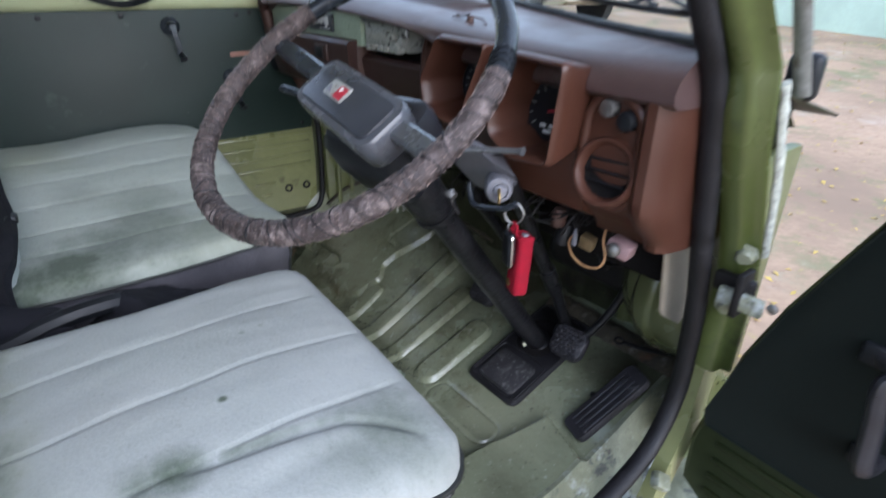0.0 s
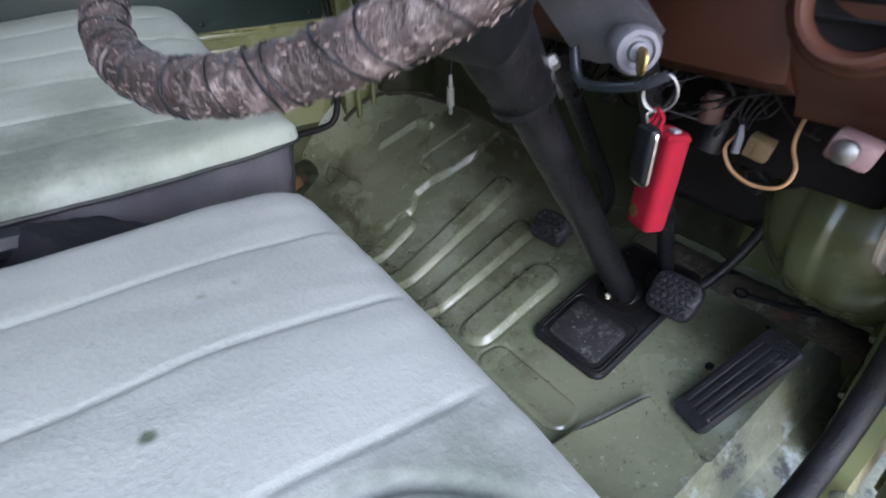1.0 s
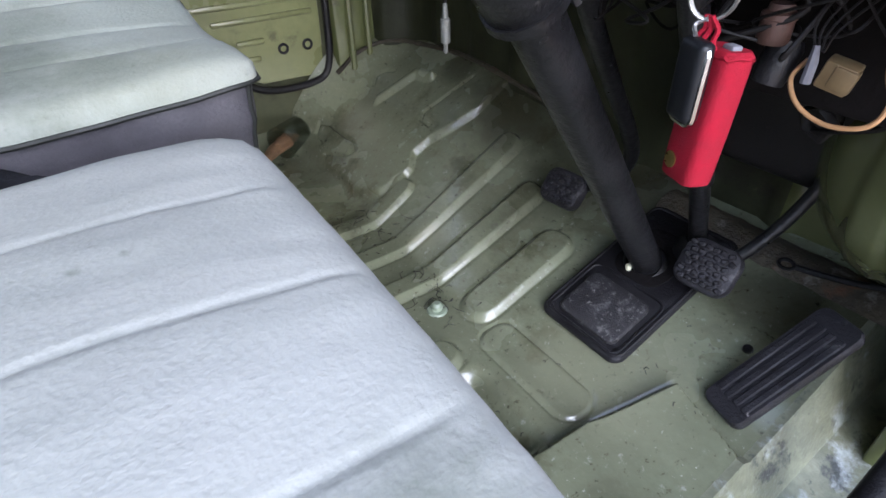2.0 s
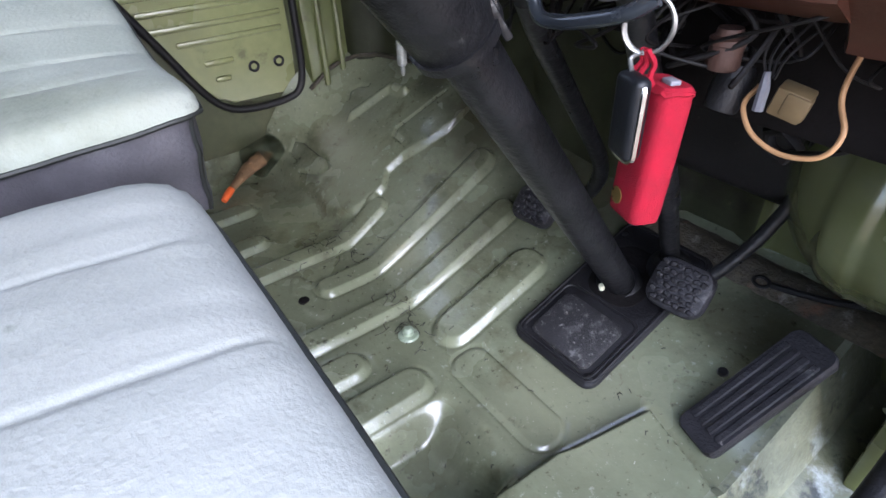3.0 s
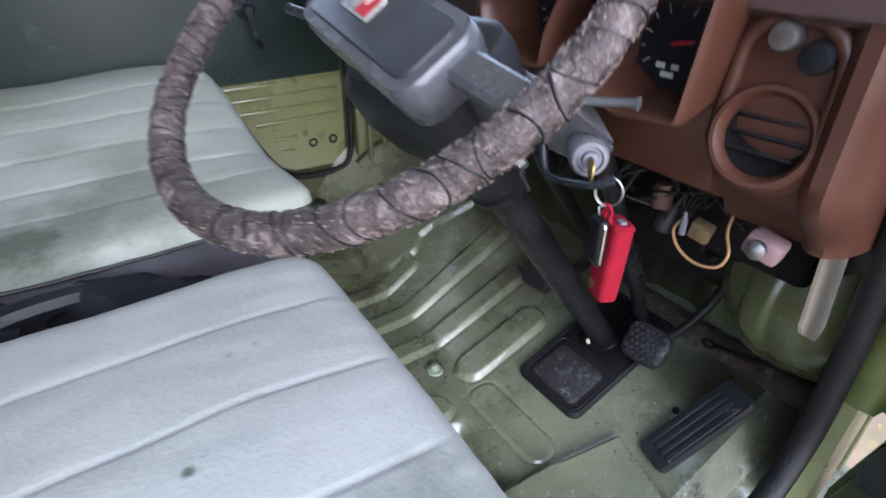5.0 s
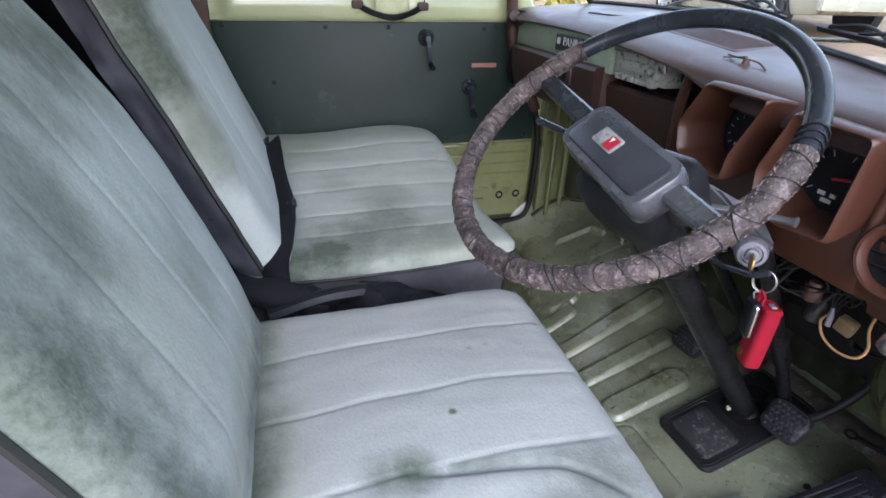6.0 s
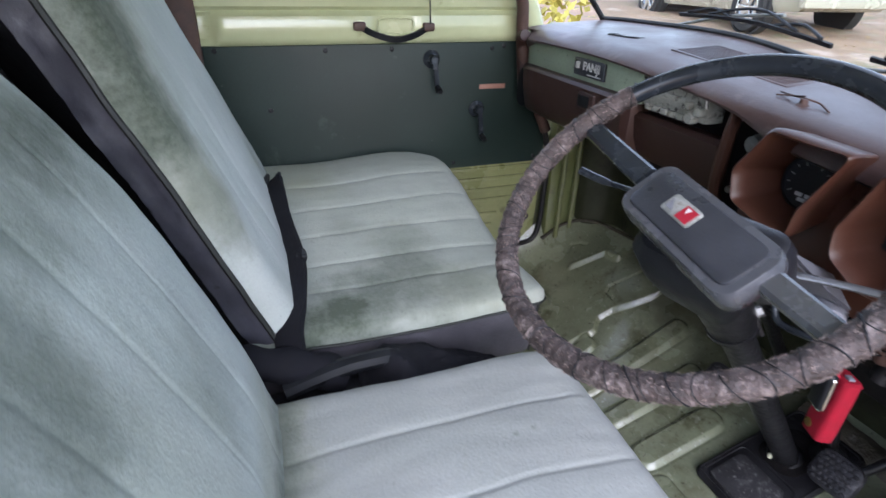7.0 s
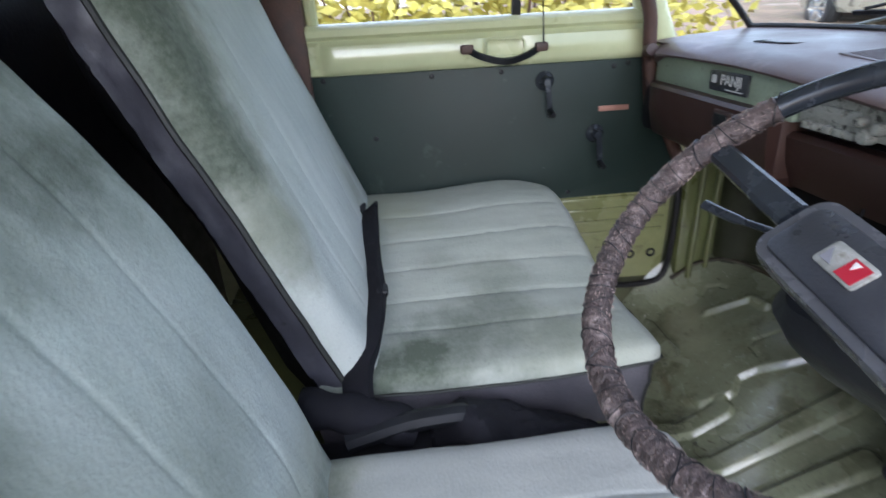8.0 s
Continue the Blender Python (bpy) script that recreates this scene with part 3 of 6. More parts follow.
M_CHIPPED = mat("chipped olive paint", (0.175, 0.185, 0.125), 0.4, var=0.3, scale=16, fine=120, bump=0.3, dirt=((0.04, 0.045, 0.04), 0.45, 22), wear=((0.36, 0.395, 0.39), 0.46, 13), more=(((0.025, 0.025, 0.022), 0.34, 30), ((0.48, 0.50, 0.48), 0.16, 70)))
solid("door_sill", bm, M_CHIPPED, "chipped olive and grey steel sill of the door opening", "sill", kind="structure", at=(-0.25, 0.3, -0.06))

# lines of the dash top and the windscreen's foot
def dash_drop(x):
    """How far the dash top falls towards the driver's side."""
    return 0.050 * ease(-1.15, -0.35, x)


BASE_LINE = [(-1.50, 0.80), (-1.40, 0.84), (-1.20, 0.865), (-1.00, 0.855), (-0.73, 0.79), (-0.60, 0.765), (-0.43, 0.705), (-0.32, 0.65), (-0.22, 0.60)]


def screen_y(x):
    """Where the windscreen meets the dash top."""
    for (xa, ya), (xb, yb) in zip(BASE_LINE, BASE_LINE[1:]):
        if x <= xb:
            return ya + (yb - ya) * max(0, (x - xa) / (xb - xa))
    return BASE_LINE[-1][1]


# firewall under the dashboard: grimy and darkened for shade behind the passenger's feet, a headlamp bowl beside the
# pedals
def wall_y(x):
    return 0.945 - 0.050 * ease(-0.76, -1.05, x) - 0.085 * ease(-1.34, -1.48, x) ** 2


def firewall(x, z):
    y = wall_y(x)
    d = math.hypot(x + 0.33, z - 0.30)
    if d < 0.15:
        y -= 0.16 * math.sqrt(max(0, 1 - (d / 0.15) ** 2))
    return (x, y - 0.006 * flank_of(math.sin(x * 47) - 0.6, 0.3) + 0.002 * noise.noise((x * 12, z * 12, 0)), z)


bm = bmesh.new()
sheet(bm, firewall, steps(-1.475, -0.50, 98), steps(-0.08, 0.66, 74))
solid("wall_front", bm, M_FIRE, "grimy olive steel firewall, coloured dark for the shade under the dashboard", "firewall", kind="structure", at=(-0.9, 0.9, 0.1), crease=50)
bm = bmesh.new()
sheet(bm, firewall, steps(-0.50, -0.262, 48), steps(-0.08, 0.66, 148))
slab(bm, (-0.264, 0.93, -0.08), (-0.21, 0.945, 0.13), 0.003)
solid("wall_front_right", bm, M_BOWL, "glossy olive steel headlamp bowl in the firewall", "firewall", kind="structure", at=(-0.4, 0.9, 0.1), crease=50)
# Unseen panel, added to stop sky light leaking in behind the dashboard.
bm = bmesh.new()
sheet(bm, lambda x, v: (x, (screen_y(x) + 0.018) * (1 - v) + (wall_y(x) + 0.003) * v, (0.79 - dash_drop(x)) * (1 - v) + 0.655 * v), steps(-1.475, -0.20, 40), steps(0, 1, 4))
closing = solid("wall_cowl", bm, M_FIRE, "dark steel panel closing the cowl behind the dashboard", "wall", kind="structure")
closing.modifiers.new("thickness", "SOLIDIFY").thickness = 0.004
bm = bmesh.new()
tube(bm, curve_pts([(-1.470, 0.70, 0.165), (-1.466, 0.76, 0.205), (-1.452, 0.818, 0.222), (-1.42, 0.856, 0.226), (-1.36, 0.880, 0.226), (-1.25, 0.889, 0.232), (-1.15, 0.889, 0.232), (-1.02, 0.889, 0.218), (-0.90, 0.915, 0.186), (-0.80, 0.938, 0.160), (-0.72, 0.94, 0.142)]), [0.006 + 0.0015 * noise.noise((k * 0.4, 0, 3)) for k in range(65)], 8, flat=0.8)
solid("toe_seam", bm, M_SEAM, "ropy grimy sealer along the top of the toe board", "seam", kind="structure")

# left side below and ahead of the door
bm = bmesh.new()
slab(bm, (-1.60, -0.55, -0.12), (-1.513, 0.72, 0.50), 0.004)
slab(bm, (-1.516, -0.30, -0.02), (-1.470, 0.10, 0.40), 0.02)
solid("wall_left_lower", bm, M_SILL, "olive green sill below the passenger door", "wall", kind="structure")
bm = bmesh.new()
slab(bm, (-1.60, 0.71, -0.05), (-1.472, 1.03, 0.80), 0.012)
for y in (0.745, 0.79):
    tube(bm, [(-1.462, y, 0.16), (-1.456, y, 0.5), (-1.462, y, 0.72)], 0.008, 8)
solid("wall_left", bm, M_GREEN, "olive green kick panel beside the firewall", "wall", kind="structure")

# Rear wall is unseen; kept dark and windowless to block light from behind.
bm = bmesh.new()
slab(bm, (-1.62, -0.62, -0.15), (-0.10, -0.52, 1.30), 0.004)
slab(bm, (-1.60, -0.54, -0.1), (-1.515, -0.28, 1.27), 0.004)
solid("wall_rear", bm, M_VINYL, "dark vinyl rear wall of the cab", "wall", kind="structure")

bm = bmesh.new()
sheet(bm, lambda u, v: (-0.85 + u * 0.70, v, 1.28 - 0.05 * u * u - 0.07 * max(0, (v - 0.3)) ** 2), steps(-1, 1, 20), steps(-0.56, 0.58, 16))
sheet(bm, lambda u, v: (-0.85 + u * 0.74, v, 1.305 - 0.05 * u * u - 0.07 * max(0, (v - 0.3)) ** 2), steps(-1, 1, 20), steps(-0.58, 0.60, 16))
solid("ceiling", bm, M_LIME, "pale painted steel cab roof", "roof", kind="structure")

bm = bmesh.new()
slab(bm, (-0.258, 0.795, -0.08), (-0.236, 0.96, 0.60), 0.006)
for z in (0.10, 0.2):
    tube(bm, [(-0.258, 0.81, z), (-0.262, 0.84, z + 0.01), (-0.262, 0.9, z)], 0.008, 8)
solid("wall_right", bm, M_GREEN, "olive green kick panel beside the accelerator", "wall", kind="structure")
# pillars and rubber round the left door
bm = bmesh.new()
tube(bm, curve_pts([(-1.535, 0.735, 0.02), (-1.535, 0.735, 0.45), (-1.53, 0.70, 0.62), (-1.515, 0.60, 0.84), (-1.46, 0.47, 1.08), (-1.42, 0.40, 1.25)]), 0.035, 10)
solid("pillar_left", bm, M_LIME, "pale lime windscreen pillar", "pillar", kind="structure")
bm = bmesh.new()
tube(bm, curve_pts([(-1.488, 0.335, 0.44), (-1.488, 0.40, 0.325), (-1.488, 0.47, 0.20), (-1.488, 0.53, 0.155), (-1.488, 0.64, 0.15), (-1.488, 0.688, 0.18), (-1.488, 0.70, 0.30), (-1.486, 0.695, 0.45), (-1.484, 0.65, 0.60), (-1.478, 0.585, 0.76), (-1.465, 0.56, 0.86), (-1.44, 0.50, 1.0), (-1.40, 0.43, 1.2)]), 0.0085, 10)
solid("door_seal", bm, M_RUBBER, "black rubber door seal on the passenger side", "seal", group="door seals", kind="structure")
bm = bmesh.new()
tube(bm, curve_pts([(-1.470, 0.672, 0.52), (-1.462, 0.63, 0.60), (-1.455, 0.575, 0.72), (-1.452, 0.562, 0.80), (-1.44, 0.545, 0.88), (-1.41, 0.47, 1.02), (-1.37, 0.40, 1.2)]), 0.016, 10)
solid("pillar_trim", bm, M_RUST, "dark brown windscreen pillar trim", "trim", kind="structure")
bm = bmesh.new()
slab(bm, (-1.56, -0.30, -0.1), (-1.49, -0.215, 1.26), 0.012)
solid("pillar_rear_left", bm, M_RUST, "dark brown door pillar behind the passenger", "pillar", kind="structure")


# ---- passenger door ----
def outline_plate(bm, pts, x, depth, r=0.003):
    """A plate in the plane of a side door from (y, z) points."""
    rings = []
    cy = sum(p[0] for p in pts) / len(pts)
    cz = sum(p[1] for p in pts) / len(pts)
    for dx, k in ((0, 1.0), (depth - r, 1.0), (depth, 1 - r * 4)):
        rings.append([(x + dx, cy + (y - cy) * k, cz + (z - cz) * k) for y, z in pts])
    loft(bm, rings)


def crank(parent, at, swing, out):
    """A window or lock handle: boss, arm and end."""
    o = Vector(at)
    face = basis(o, (0, 1, 0), (0, 0, 1)) if out > 0 else basis(o, (0, -1, 0), (0, 0, 1))
    bm = bmesh.new()
    lathe(bm, [(0.023, 0), (0.023, 0.004), (0.018, 0.009), (0.0135, 0.012), (0.0125, 0.026), (0.010, 0.030)], face, 18)
    boss = part("boss", bm, M_RIM, parent)
    d = Vector((0, math.sin(swing), -math.cos(swing)))
    n = Vector((out, 0, 0))
    bm = bmesh.new()
    strap(bm, [o + n * 0.026 - d * 0.008, o + n * 0.03 + d * 0.02, o + n * 0.030 + d * 0.06, o + n * 0.034 + d * 0.082], 0.012, 0.007, d.cross(n))
    arm = part("handle", bm, M_RIM, parent, "glossy black window crank arm")
    bm = bmesh.new()
    tube(bm, [o + n * 0.03 + d * 0.066, o + n * 0.055 + d * 0.074], 0.007, 10)
    part("knob", bm, M_BLACK, parent)
    return boss


door = thing("door_1", (-1.5, 0.3, 0.15), "closed passenger door with dark green-grey board and lime steel", "door", kind="structure")
bm = bmesh.new()
low = [(0.30, 0.425), (0.34, 0.42), (0.40, 0.315), (0.47, 0.195), (0.53, 0.165), (0.65, 0.162), (0.685, 0.19), (0.69, 0.30), (0.69, 0.425)]
outline_plate(bm, low, -1.535, 0.03)
part("lower_skin", bm, M_OLIVE, door, "olive lime steel lower door with pressed ribs")
for z, y0, y1 in ((0.408, 0.36, 0.685), (0.376, 0.38, 0.676), (0.342, 0.395, 0.676), (0.309, 0.44, 0.672), (0.262, 0.485, 0.55), (0.225, 0.50, 0.535)):
    bm = bmesh.new()
    slab(bm, (-1.508, y0, z - 0.006), (-1.498, y1, z + 0.006), 0.0045, 2)
    part("rib", bm, M_OLIVE, door)
for y in (0.590, 0.650):
    bm = bmesh.new()
    tube(bm, [(-1.505, y + 0.010 * math.cos(a), 0.236 + 0.010 * math.sin(a)) for a in [2 * math.pi * k / 18 for k in range(18)]], 0.0034, 6, closed=True)
    part("grommet", bm, M_RUBBER, door)
bm = bmesh.new()
outline_plate(bm, [(-0.215, 0.762), (-0.215, 0.30), (0.30, 0.30), (0.345, 0.420), (0.685, 0.420), (0.690, 0.50), (0.655, 0.60), (0.60, 0.70), (0.575, 0.762)], -1.512, 0.014)
board = part("board", bm, M_PANEL, door, "dark green-grey trim board")
for y, z in ((-0.082, 0.612), (0.06, 0.748), (0.225, 0.748), (0.40, 0.437), (0.655, 0.437), (-0.19, 0.752), (0.50, 0.745), (0.535, 0.75)):
    bm = bmesh.new()
    lathe(bm, [(0.006, 0), (0.006, 0.002), (0.004, 0.0035)], basis((-1.4985, y, z), (0, 1, 0), (0, 0, 1)), 10)
    part("screw", bm, M_COLUMN, door)
bm = bmesh.new()


def rail(y, s):
    """Cross-section of the upper door rail, from the board up to the window."""
    prof = [(-1.505, 0.759), (-1.492, 0.765), (-1.483, 0.778), (-1.482, 0.805), (-1.487, 0.826), (-1.500, 0.834), (-1.503, 0.838), (-1.490, 0.846), (-1.489, 0.860), (-1.497, 0.868), (-1.530, 0.872), (-1.56, 0.872)]
    x, z = prof[s]
    if s in (2, 3, 4):
        x -= 0.010 * ease(0.02, -0.01, abs(y - 0.232) - 0.045) * (1 if s == 3 else 0.4)
        x -= 0.02 * ease(-0.165, -0.20, y)
    return (x, y, z)


rows = [[bm.verts.new(rail(y, s)) for s in range(12)] for y in steps(-0.215, 0.585, 80)]
for a, b in zip(rows, rows[1:]):
    for i in range(11):
        bm.faces.new((a[i], a[i + 1], b[i + 1], b[i]))
part("upper_rail", bm, M_LIME, door, "glossy pale lime steel window rail")
bm = bmesh.new()
tube(bm, [(-1.480 + 0.003 * abs(math.cos(a)), 0.232 + 0.043 * max(-1, min(1, 1.25 * math.cos(a))), 0.803 + 0.019 * max(-1, min(1, 1.25 * math.sin(a)))) for a in [2 * math.pi * k / 32 for k in range(32)]], 0.003, 6, closed=True)
part("cup", bm, M_LIME, door, "pressed grip recess rim")
bm = bmesh.new()
strap(bm, curve_pts([(-1.478, 0.145, 0.802), (-1.462, 0.175, 0.787), (-1.455, 0.225, 0.775), (-1.462, 0.275, 0.784), (-1.478, 0.312, 0.799)], 6), 0.014, 0.007, (0.2, 0, 1))
pull = part("pull_strap", bm, M_BLACK, door, "black rubber pull strap")
for y, z in ((0.142, 0.804), (0.315, 0.801)):
    bm = bmesh.new()
    slab(bm, (-1.484, y - 0.015, z - 0.010), (-1.468, y + 0.015, z + 0.010), 0.005)
    part("strap_end", bm, M_RUST, door, "rusty strap end cap")
crank(door, (-1.498, 0.330, 0.722), radians(6), 1)
crank(door, (-1.498, 0.462, 0.587), radians(6), 1)
bm = bmesh.new()
slab(bm, (-1.499, 0.468, 0.640), (-1.4945, 0.545, 0.653), 0.002)
part("tab", bm, mat("faded red-brown plastic", (0.30, 0.15, 0.11), 0.6), door, "faded red lock slot tab")
bm = bmesh.new()
slab(bm, (-1.53, 0.255, 0.868), (-1.51, 0.275, 1.22), 0.004)
part("window_post", bm, M_RUBBER, door)
bm = bmesh.new()
tube(bm, curve_pts([(-1.47, 0.318, 0.80), (-1.475, 0.316, 0.90), (-1.478, 0.31, 1.1)]), 0.0018, 6)
part("cord", bm, M_BLACK, door)
bm = bmesh.new()
for path in (curve_pts([(-1.525, -0.20, 0.87), (-1.49, -0.20, 1.05), (-1.43, -0.19, 1.23), (-1.43, 0.0, 1.235), (-1.43, 0.30, 1.225), (-1.44, 0.42, 1.17), (-1.48, 0.50, 1.0), (-1.52, 0.58, 0.87)]),):
    tube(bm, path, 0.014, 8)
part("window_frame", bm, M_LIME, door)


# ---- driver's side: pillar, seal, open door ----
bm = bmesh.new()
ctrl = [(-0.240, -0.25, -0.015), (-0.236, 0.10, -0.01), (-0.230, 0.38, 0.03), (-0.226, 0.52, 0.085), (-0.225, 0.60, 0.112), (-0.225, 0.655, 0.145), (-0.225, 0.695, 0.22), (-0.225, 0.700, 0.30), (-0.225, 0.688, 0.40), (-0.225, 0.665, 0.495), (-0.225, 0.632, 0.622), (-0.225, 0.600, 0.725), (-0.227, 0.550, 0.80), (-0.235, 0.49, 0.90), (-0.26, 0.40, 1.08), (-0.29, 0.34, 1.2)]
tube(bm, curve_pts(ctrl), 0.0155, 12, flat=0.75)
solid("door_seal", bm, M_RUBBER, "black rubber door seal round the driver's opening", "seal", group="door seals", kind="structure")


def pillar_ring(z):
    """The pillar's rear face with a pressed step, leaning back with the windscreen above the dash."""
    lean = max(0, z - 0.72)
    y = 0.700 - 0.10 * ease(0.42, 0.75, z) - 0.72 * max(0, z - 0.75)
    x0, x1 = -0.222 - 0.12 * lean, -0.164 - 0.10 * lean
    w = x1 - x0
    step = 0.007 * ease(0.735, 0.752, z)
    return [(x0, y + 0.004, z), (x0 + 0.25 * w, y - 0.002, z), (x0 + 0.42 * w, y - 0.004 - step, z), (x0 + 0.58 * w, y - 0.002 - step * 0.4, z), (x0 + 0.72 * w, y, z), (x0 + 0.76 * w, y + 0.016, z), (x0 + 0.94 * w, y + 0.018, z), (x1, y + 0.022, z), (x1 - 0.012, y + 0.045, z), (x0, y + 0.06, z)]


bm = bmesh.new()
loft(bm, [pillar_ring(z) for z in [0.30, 0.36, 0.42, 0.46, 0.50, 0.54, 0.58, 0.62, 0.66, 0.70, 0.733, 0.742, 0.752, 0.78, 0.82, 0.88, 0.95, 1.05, 1.15, 1.25]])
solid("pillar_right", bm, M_PILLAR, "olive green steel pillar beside the open door", "pillar", kind="structure", crease=75)
bm = bmesh.new()
loft(bm, [[(-0.222, y, z), (-0.196, y - 0.004, z), (-0.190, y + 0.03, z), (-0.222, y + 0.06, z)] for y, z in ((0.60, -0.05), (0.66, 0.08), (0.70, 0.16), (0.715, 0.30), (0.705, 0.40))])
solid("pillar_foot", bm, M_OLIVE, "olive lime steel foot of the door pillar", "pillar", kind="structure")
bm = bmesh.new()
tube(bm, curve_pts([(-0.164, 0.716, 0.50), (-0.164, 0.69, 0.60), (-0.164, 0.655, 0.68), (-0.164, 0.63, 0.735)]), [0.0050 + 0.0016 * noise.noise((k * 0.45, 0, 2)) for k in range(25)], 8, flat=1.5)
solid("pillar_edge", bm, mat("peeling grey paint", (0.42, 0.43, 0.37), 0.7, var=0.4, scale=60, fine=200, bump=0.6, dirt=((0.12, 0.13, 0.09), 0.4, 50)), "peeling pale grey paint edge on the door pillar", "trim", kind="structure")
bm = bmesh.new()
tube(bm, curve_pts([(-0.158, 0.665, 0.72), (-0.162, 0.60, 0.83), (-0.167, 0.53, 0.93), (-0.177, 0.42, 1.1)]), 0.010, 8, flat=0.5)
solid("gutter", bm, M_GREY, "pale grey outer windscreen gutter", "trim", kind="structure")
mirror = thing("wing_mirror", (-0.20, 0.80, 0.68), "black wing mirror outside the pillar", "mirror")
bm = bmesh.new()
slab(bm, (-0.232, 0.790, 0.690), (-0.190, 0.820, 0.752), 0.011, 3)
part("housing", bm, M_BLACK, mirror)
bm = bmesh.new()
slab(bm, (-0.262, 0.800, 0.655), (-0.215, 0.812, 0.695), 0.004)
part("arm", bm, M_BLACK, mirror)

hinge = thing("door_hinge", (-0.19, 0.69, 0.44), "greasy green steel door hinge with check arm", "hinge")
bm = bmesh.new()
slab(bm, (-0.190, 0.660, 0.436), (-0.130, 0.672, 0.462), 0.004)
part("arm", bm, M_CHIPPED, hinge)
for x, z in ((-0.178, 0.506), (-0.184, 0.424)):
    bm = bmesh.new()
    lathe(bm, [(0.0165, 0), (0.017, 0.003), (0.0125, 0.005), (0.0115, 0.011), (0.009, 0.0135)], basis((x, 0.690, z), (1, 0.3, 0), (0, -0.3, 1)), 7)
    part("bolt", bm, M_CHIPPED, hinge)
bm = bmesh.new()
slab(bm, (-0.168, 0.655, 0.425), (-0.158, 0.690, 0.49), 0.003)
slab(bm, (-0.205, 0.672, 0.447), (-0.15, 0.690, 0.476), 0.006)
part("knuckle", bm, M_GRIME, hinge, "greasy black hinge knuckle")
for k, (x, y, z) in enumerate(((-0.195, 0.60, 0.06), (-0.20, 0.57, 0.03), (-0.19, 0.64, 0.10), (-0.185, 0.55, 0.045))):
    bm = bmesh.new()
    slab(bm, (-0.016, -0.014, -0.010), (0.016, 0.014, 0.010), 0.006, 2, m=pose(x, y, z, 20 * k, 35, 30 * k))
    part("lug", bm, M_CHIPPED, hinge)


# the open driver's door, built shut and swung about its hinge
SWING = radians(88)
HX, HY = -0.185, 0.685
TURN_DOOR = Matrix.Translation((HX, HY, 0)) @ Matrix.Rotation(SWING, 4, "Z") @ Matrix.Translation((-HX, -HY, 0))
odoor = thing("door_2", (HX, HY, 0.1), "open driver's door with dark green-grey board and lower steel", "door", kind="structure")


def swung(name, bm, material, label=""):
    bmesh.ops.transform(bm, matrix=TURN_DOOR, verts=bm.verts)
    return part(name, bm, material, odoor, label)


def side_plate(pts, x, depth):
    bm = bmesh.new()
    outline_plate(bm, pts, x, depth)
    return bm


shell = [(-0.24, 0.76), (-0.24, 0.36), (0.28, 0.36), (0.38, 0.26), (0.46, 0.14), (0.52, 0.07), (0.62, 0.06), (0.68, 0.10), (0.682, 0.18), (0.645, 0.36), (0.612, 0.456), (0.535, 0.627), (0.46, 0.76)]
swung("shell", side_plate(shell, HX + 0.045, -0.035), M_GREEN, "olive green steel door shell")
swung("rim", side_plate([(y * 0.985 + 0.004, z) for y, z in shell], HX + 0.010, -0.012), M_DOOR_SHADE)
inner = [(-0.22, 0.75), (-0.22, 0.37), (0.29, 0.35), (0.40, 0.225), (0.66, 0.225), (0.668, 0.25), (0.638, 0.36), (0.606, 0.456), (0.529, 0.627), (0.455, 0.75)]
swung("board", side_plate(inner, HX - 0.002, -0.006), M_BOARD_SHADE, "green trim board coloured near-black for shade")
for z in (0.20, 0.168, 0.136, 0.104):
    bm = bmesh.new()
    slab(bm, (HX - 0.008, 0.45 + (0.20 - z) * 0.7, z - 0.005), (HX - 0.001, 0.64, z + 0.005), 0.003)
    swung("rib", bm, M_DOOR_SHADE)
bm = bmesh.new()
tube(bm, curve_pts([(HX - 0.004, 0.506, 0.452), (HX - 0.03, 0.470, 0.452), (HX - 0.045, 0.482, 0.440), (HX - 0.048, 0.476, 0.39), (HX - 0.046, 0.470, 0.335), (HX - 0.03, 0.466, 0.322), (HX - 0.004, 0.464, 0.318)]), 0.0100, 10, flat=1.3)
swung("pull_handle", bm, M_VINYL, "scuffed grey-violet plastic pull handle")
for z in (0.452, 0.318):
    bm = bmesh.new()
    slab(bm, (HX - 0.016, 0.458 + (z - 0.318) * 0.25, z - 0.014), (HX - 0.007, 0.520 + (z - 0.452) * 0.2, z + 0.014), 0.004)
    swung("handle_foot", bm, M_BLACK)
bm = bmesh.new()
lathe(bm, [(0.007, 0), (0.007, 0.003), (0.003, 0.005)], basis((HX - 0.008, 0.622, 0.452), (0, -1, 0), (0, 0, 1)), 12)
swung("screw", bm, M_STEEL)


# ---- seats ----
def cushion(bm, x0, x1, y0, y1, top, r, depth, seams, m, corner=0.05, crown=0.02, sag=None, sewn=1.0, near=None):
    """A stuffed pad: x across, y along, rounded rim, sewn channels; m lays it into the world."""
    cx, hw = (x0 + x1) / 2, (x1 - x0) / 2

    def at(u, v):
        y = y0 + (y1 - y0) * v
        d = max(0, y - (y1 - corner))
        w = hw - corner + math.sqrt(max(0, corner ** 2 - d * d))
        if near and u > 0:
            d = max(0, y - (y1 - near))
            w = hw - near + math.sqrt(max(0, near ** 2 - d * d))
        x = cx + w * u
        e = min(w - abs(x - cx), y - y0, y1 - y)
        drop = r - math.sqrt(max(0, r * r - max(0, r - e) ** 2))
        z = top + crown * (1 - u * u) * (1 - (2 * v - 1) ** 4 * 0.6) - drop
        for s in seams:
            q = x - s - 0.004 * noise.noise((y * 9, s * 7, 1))
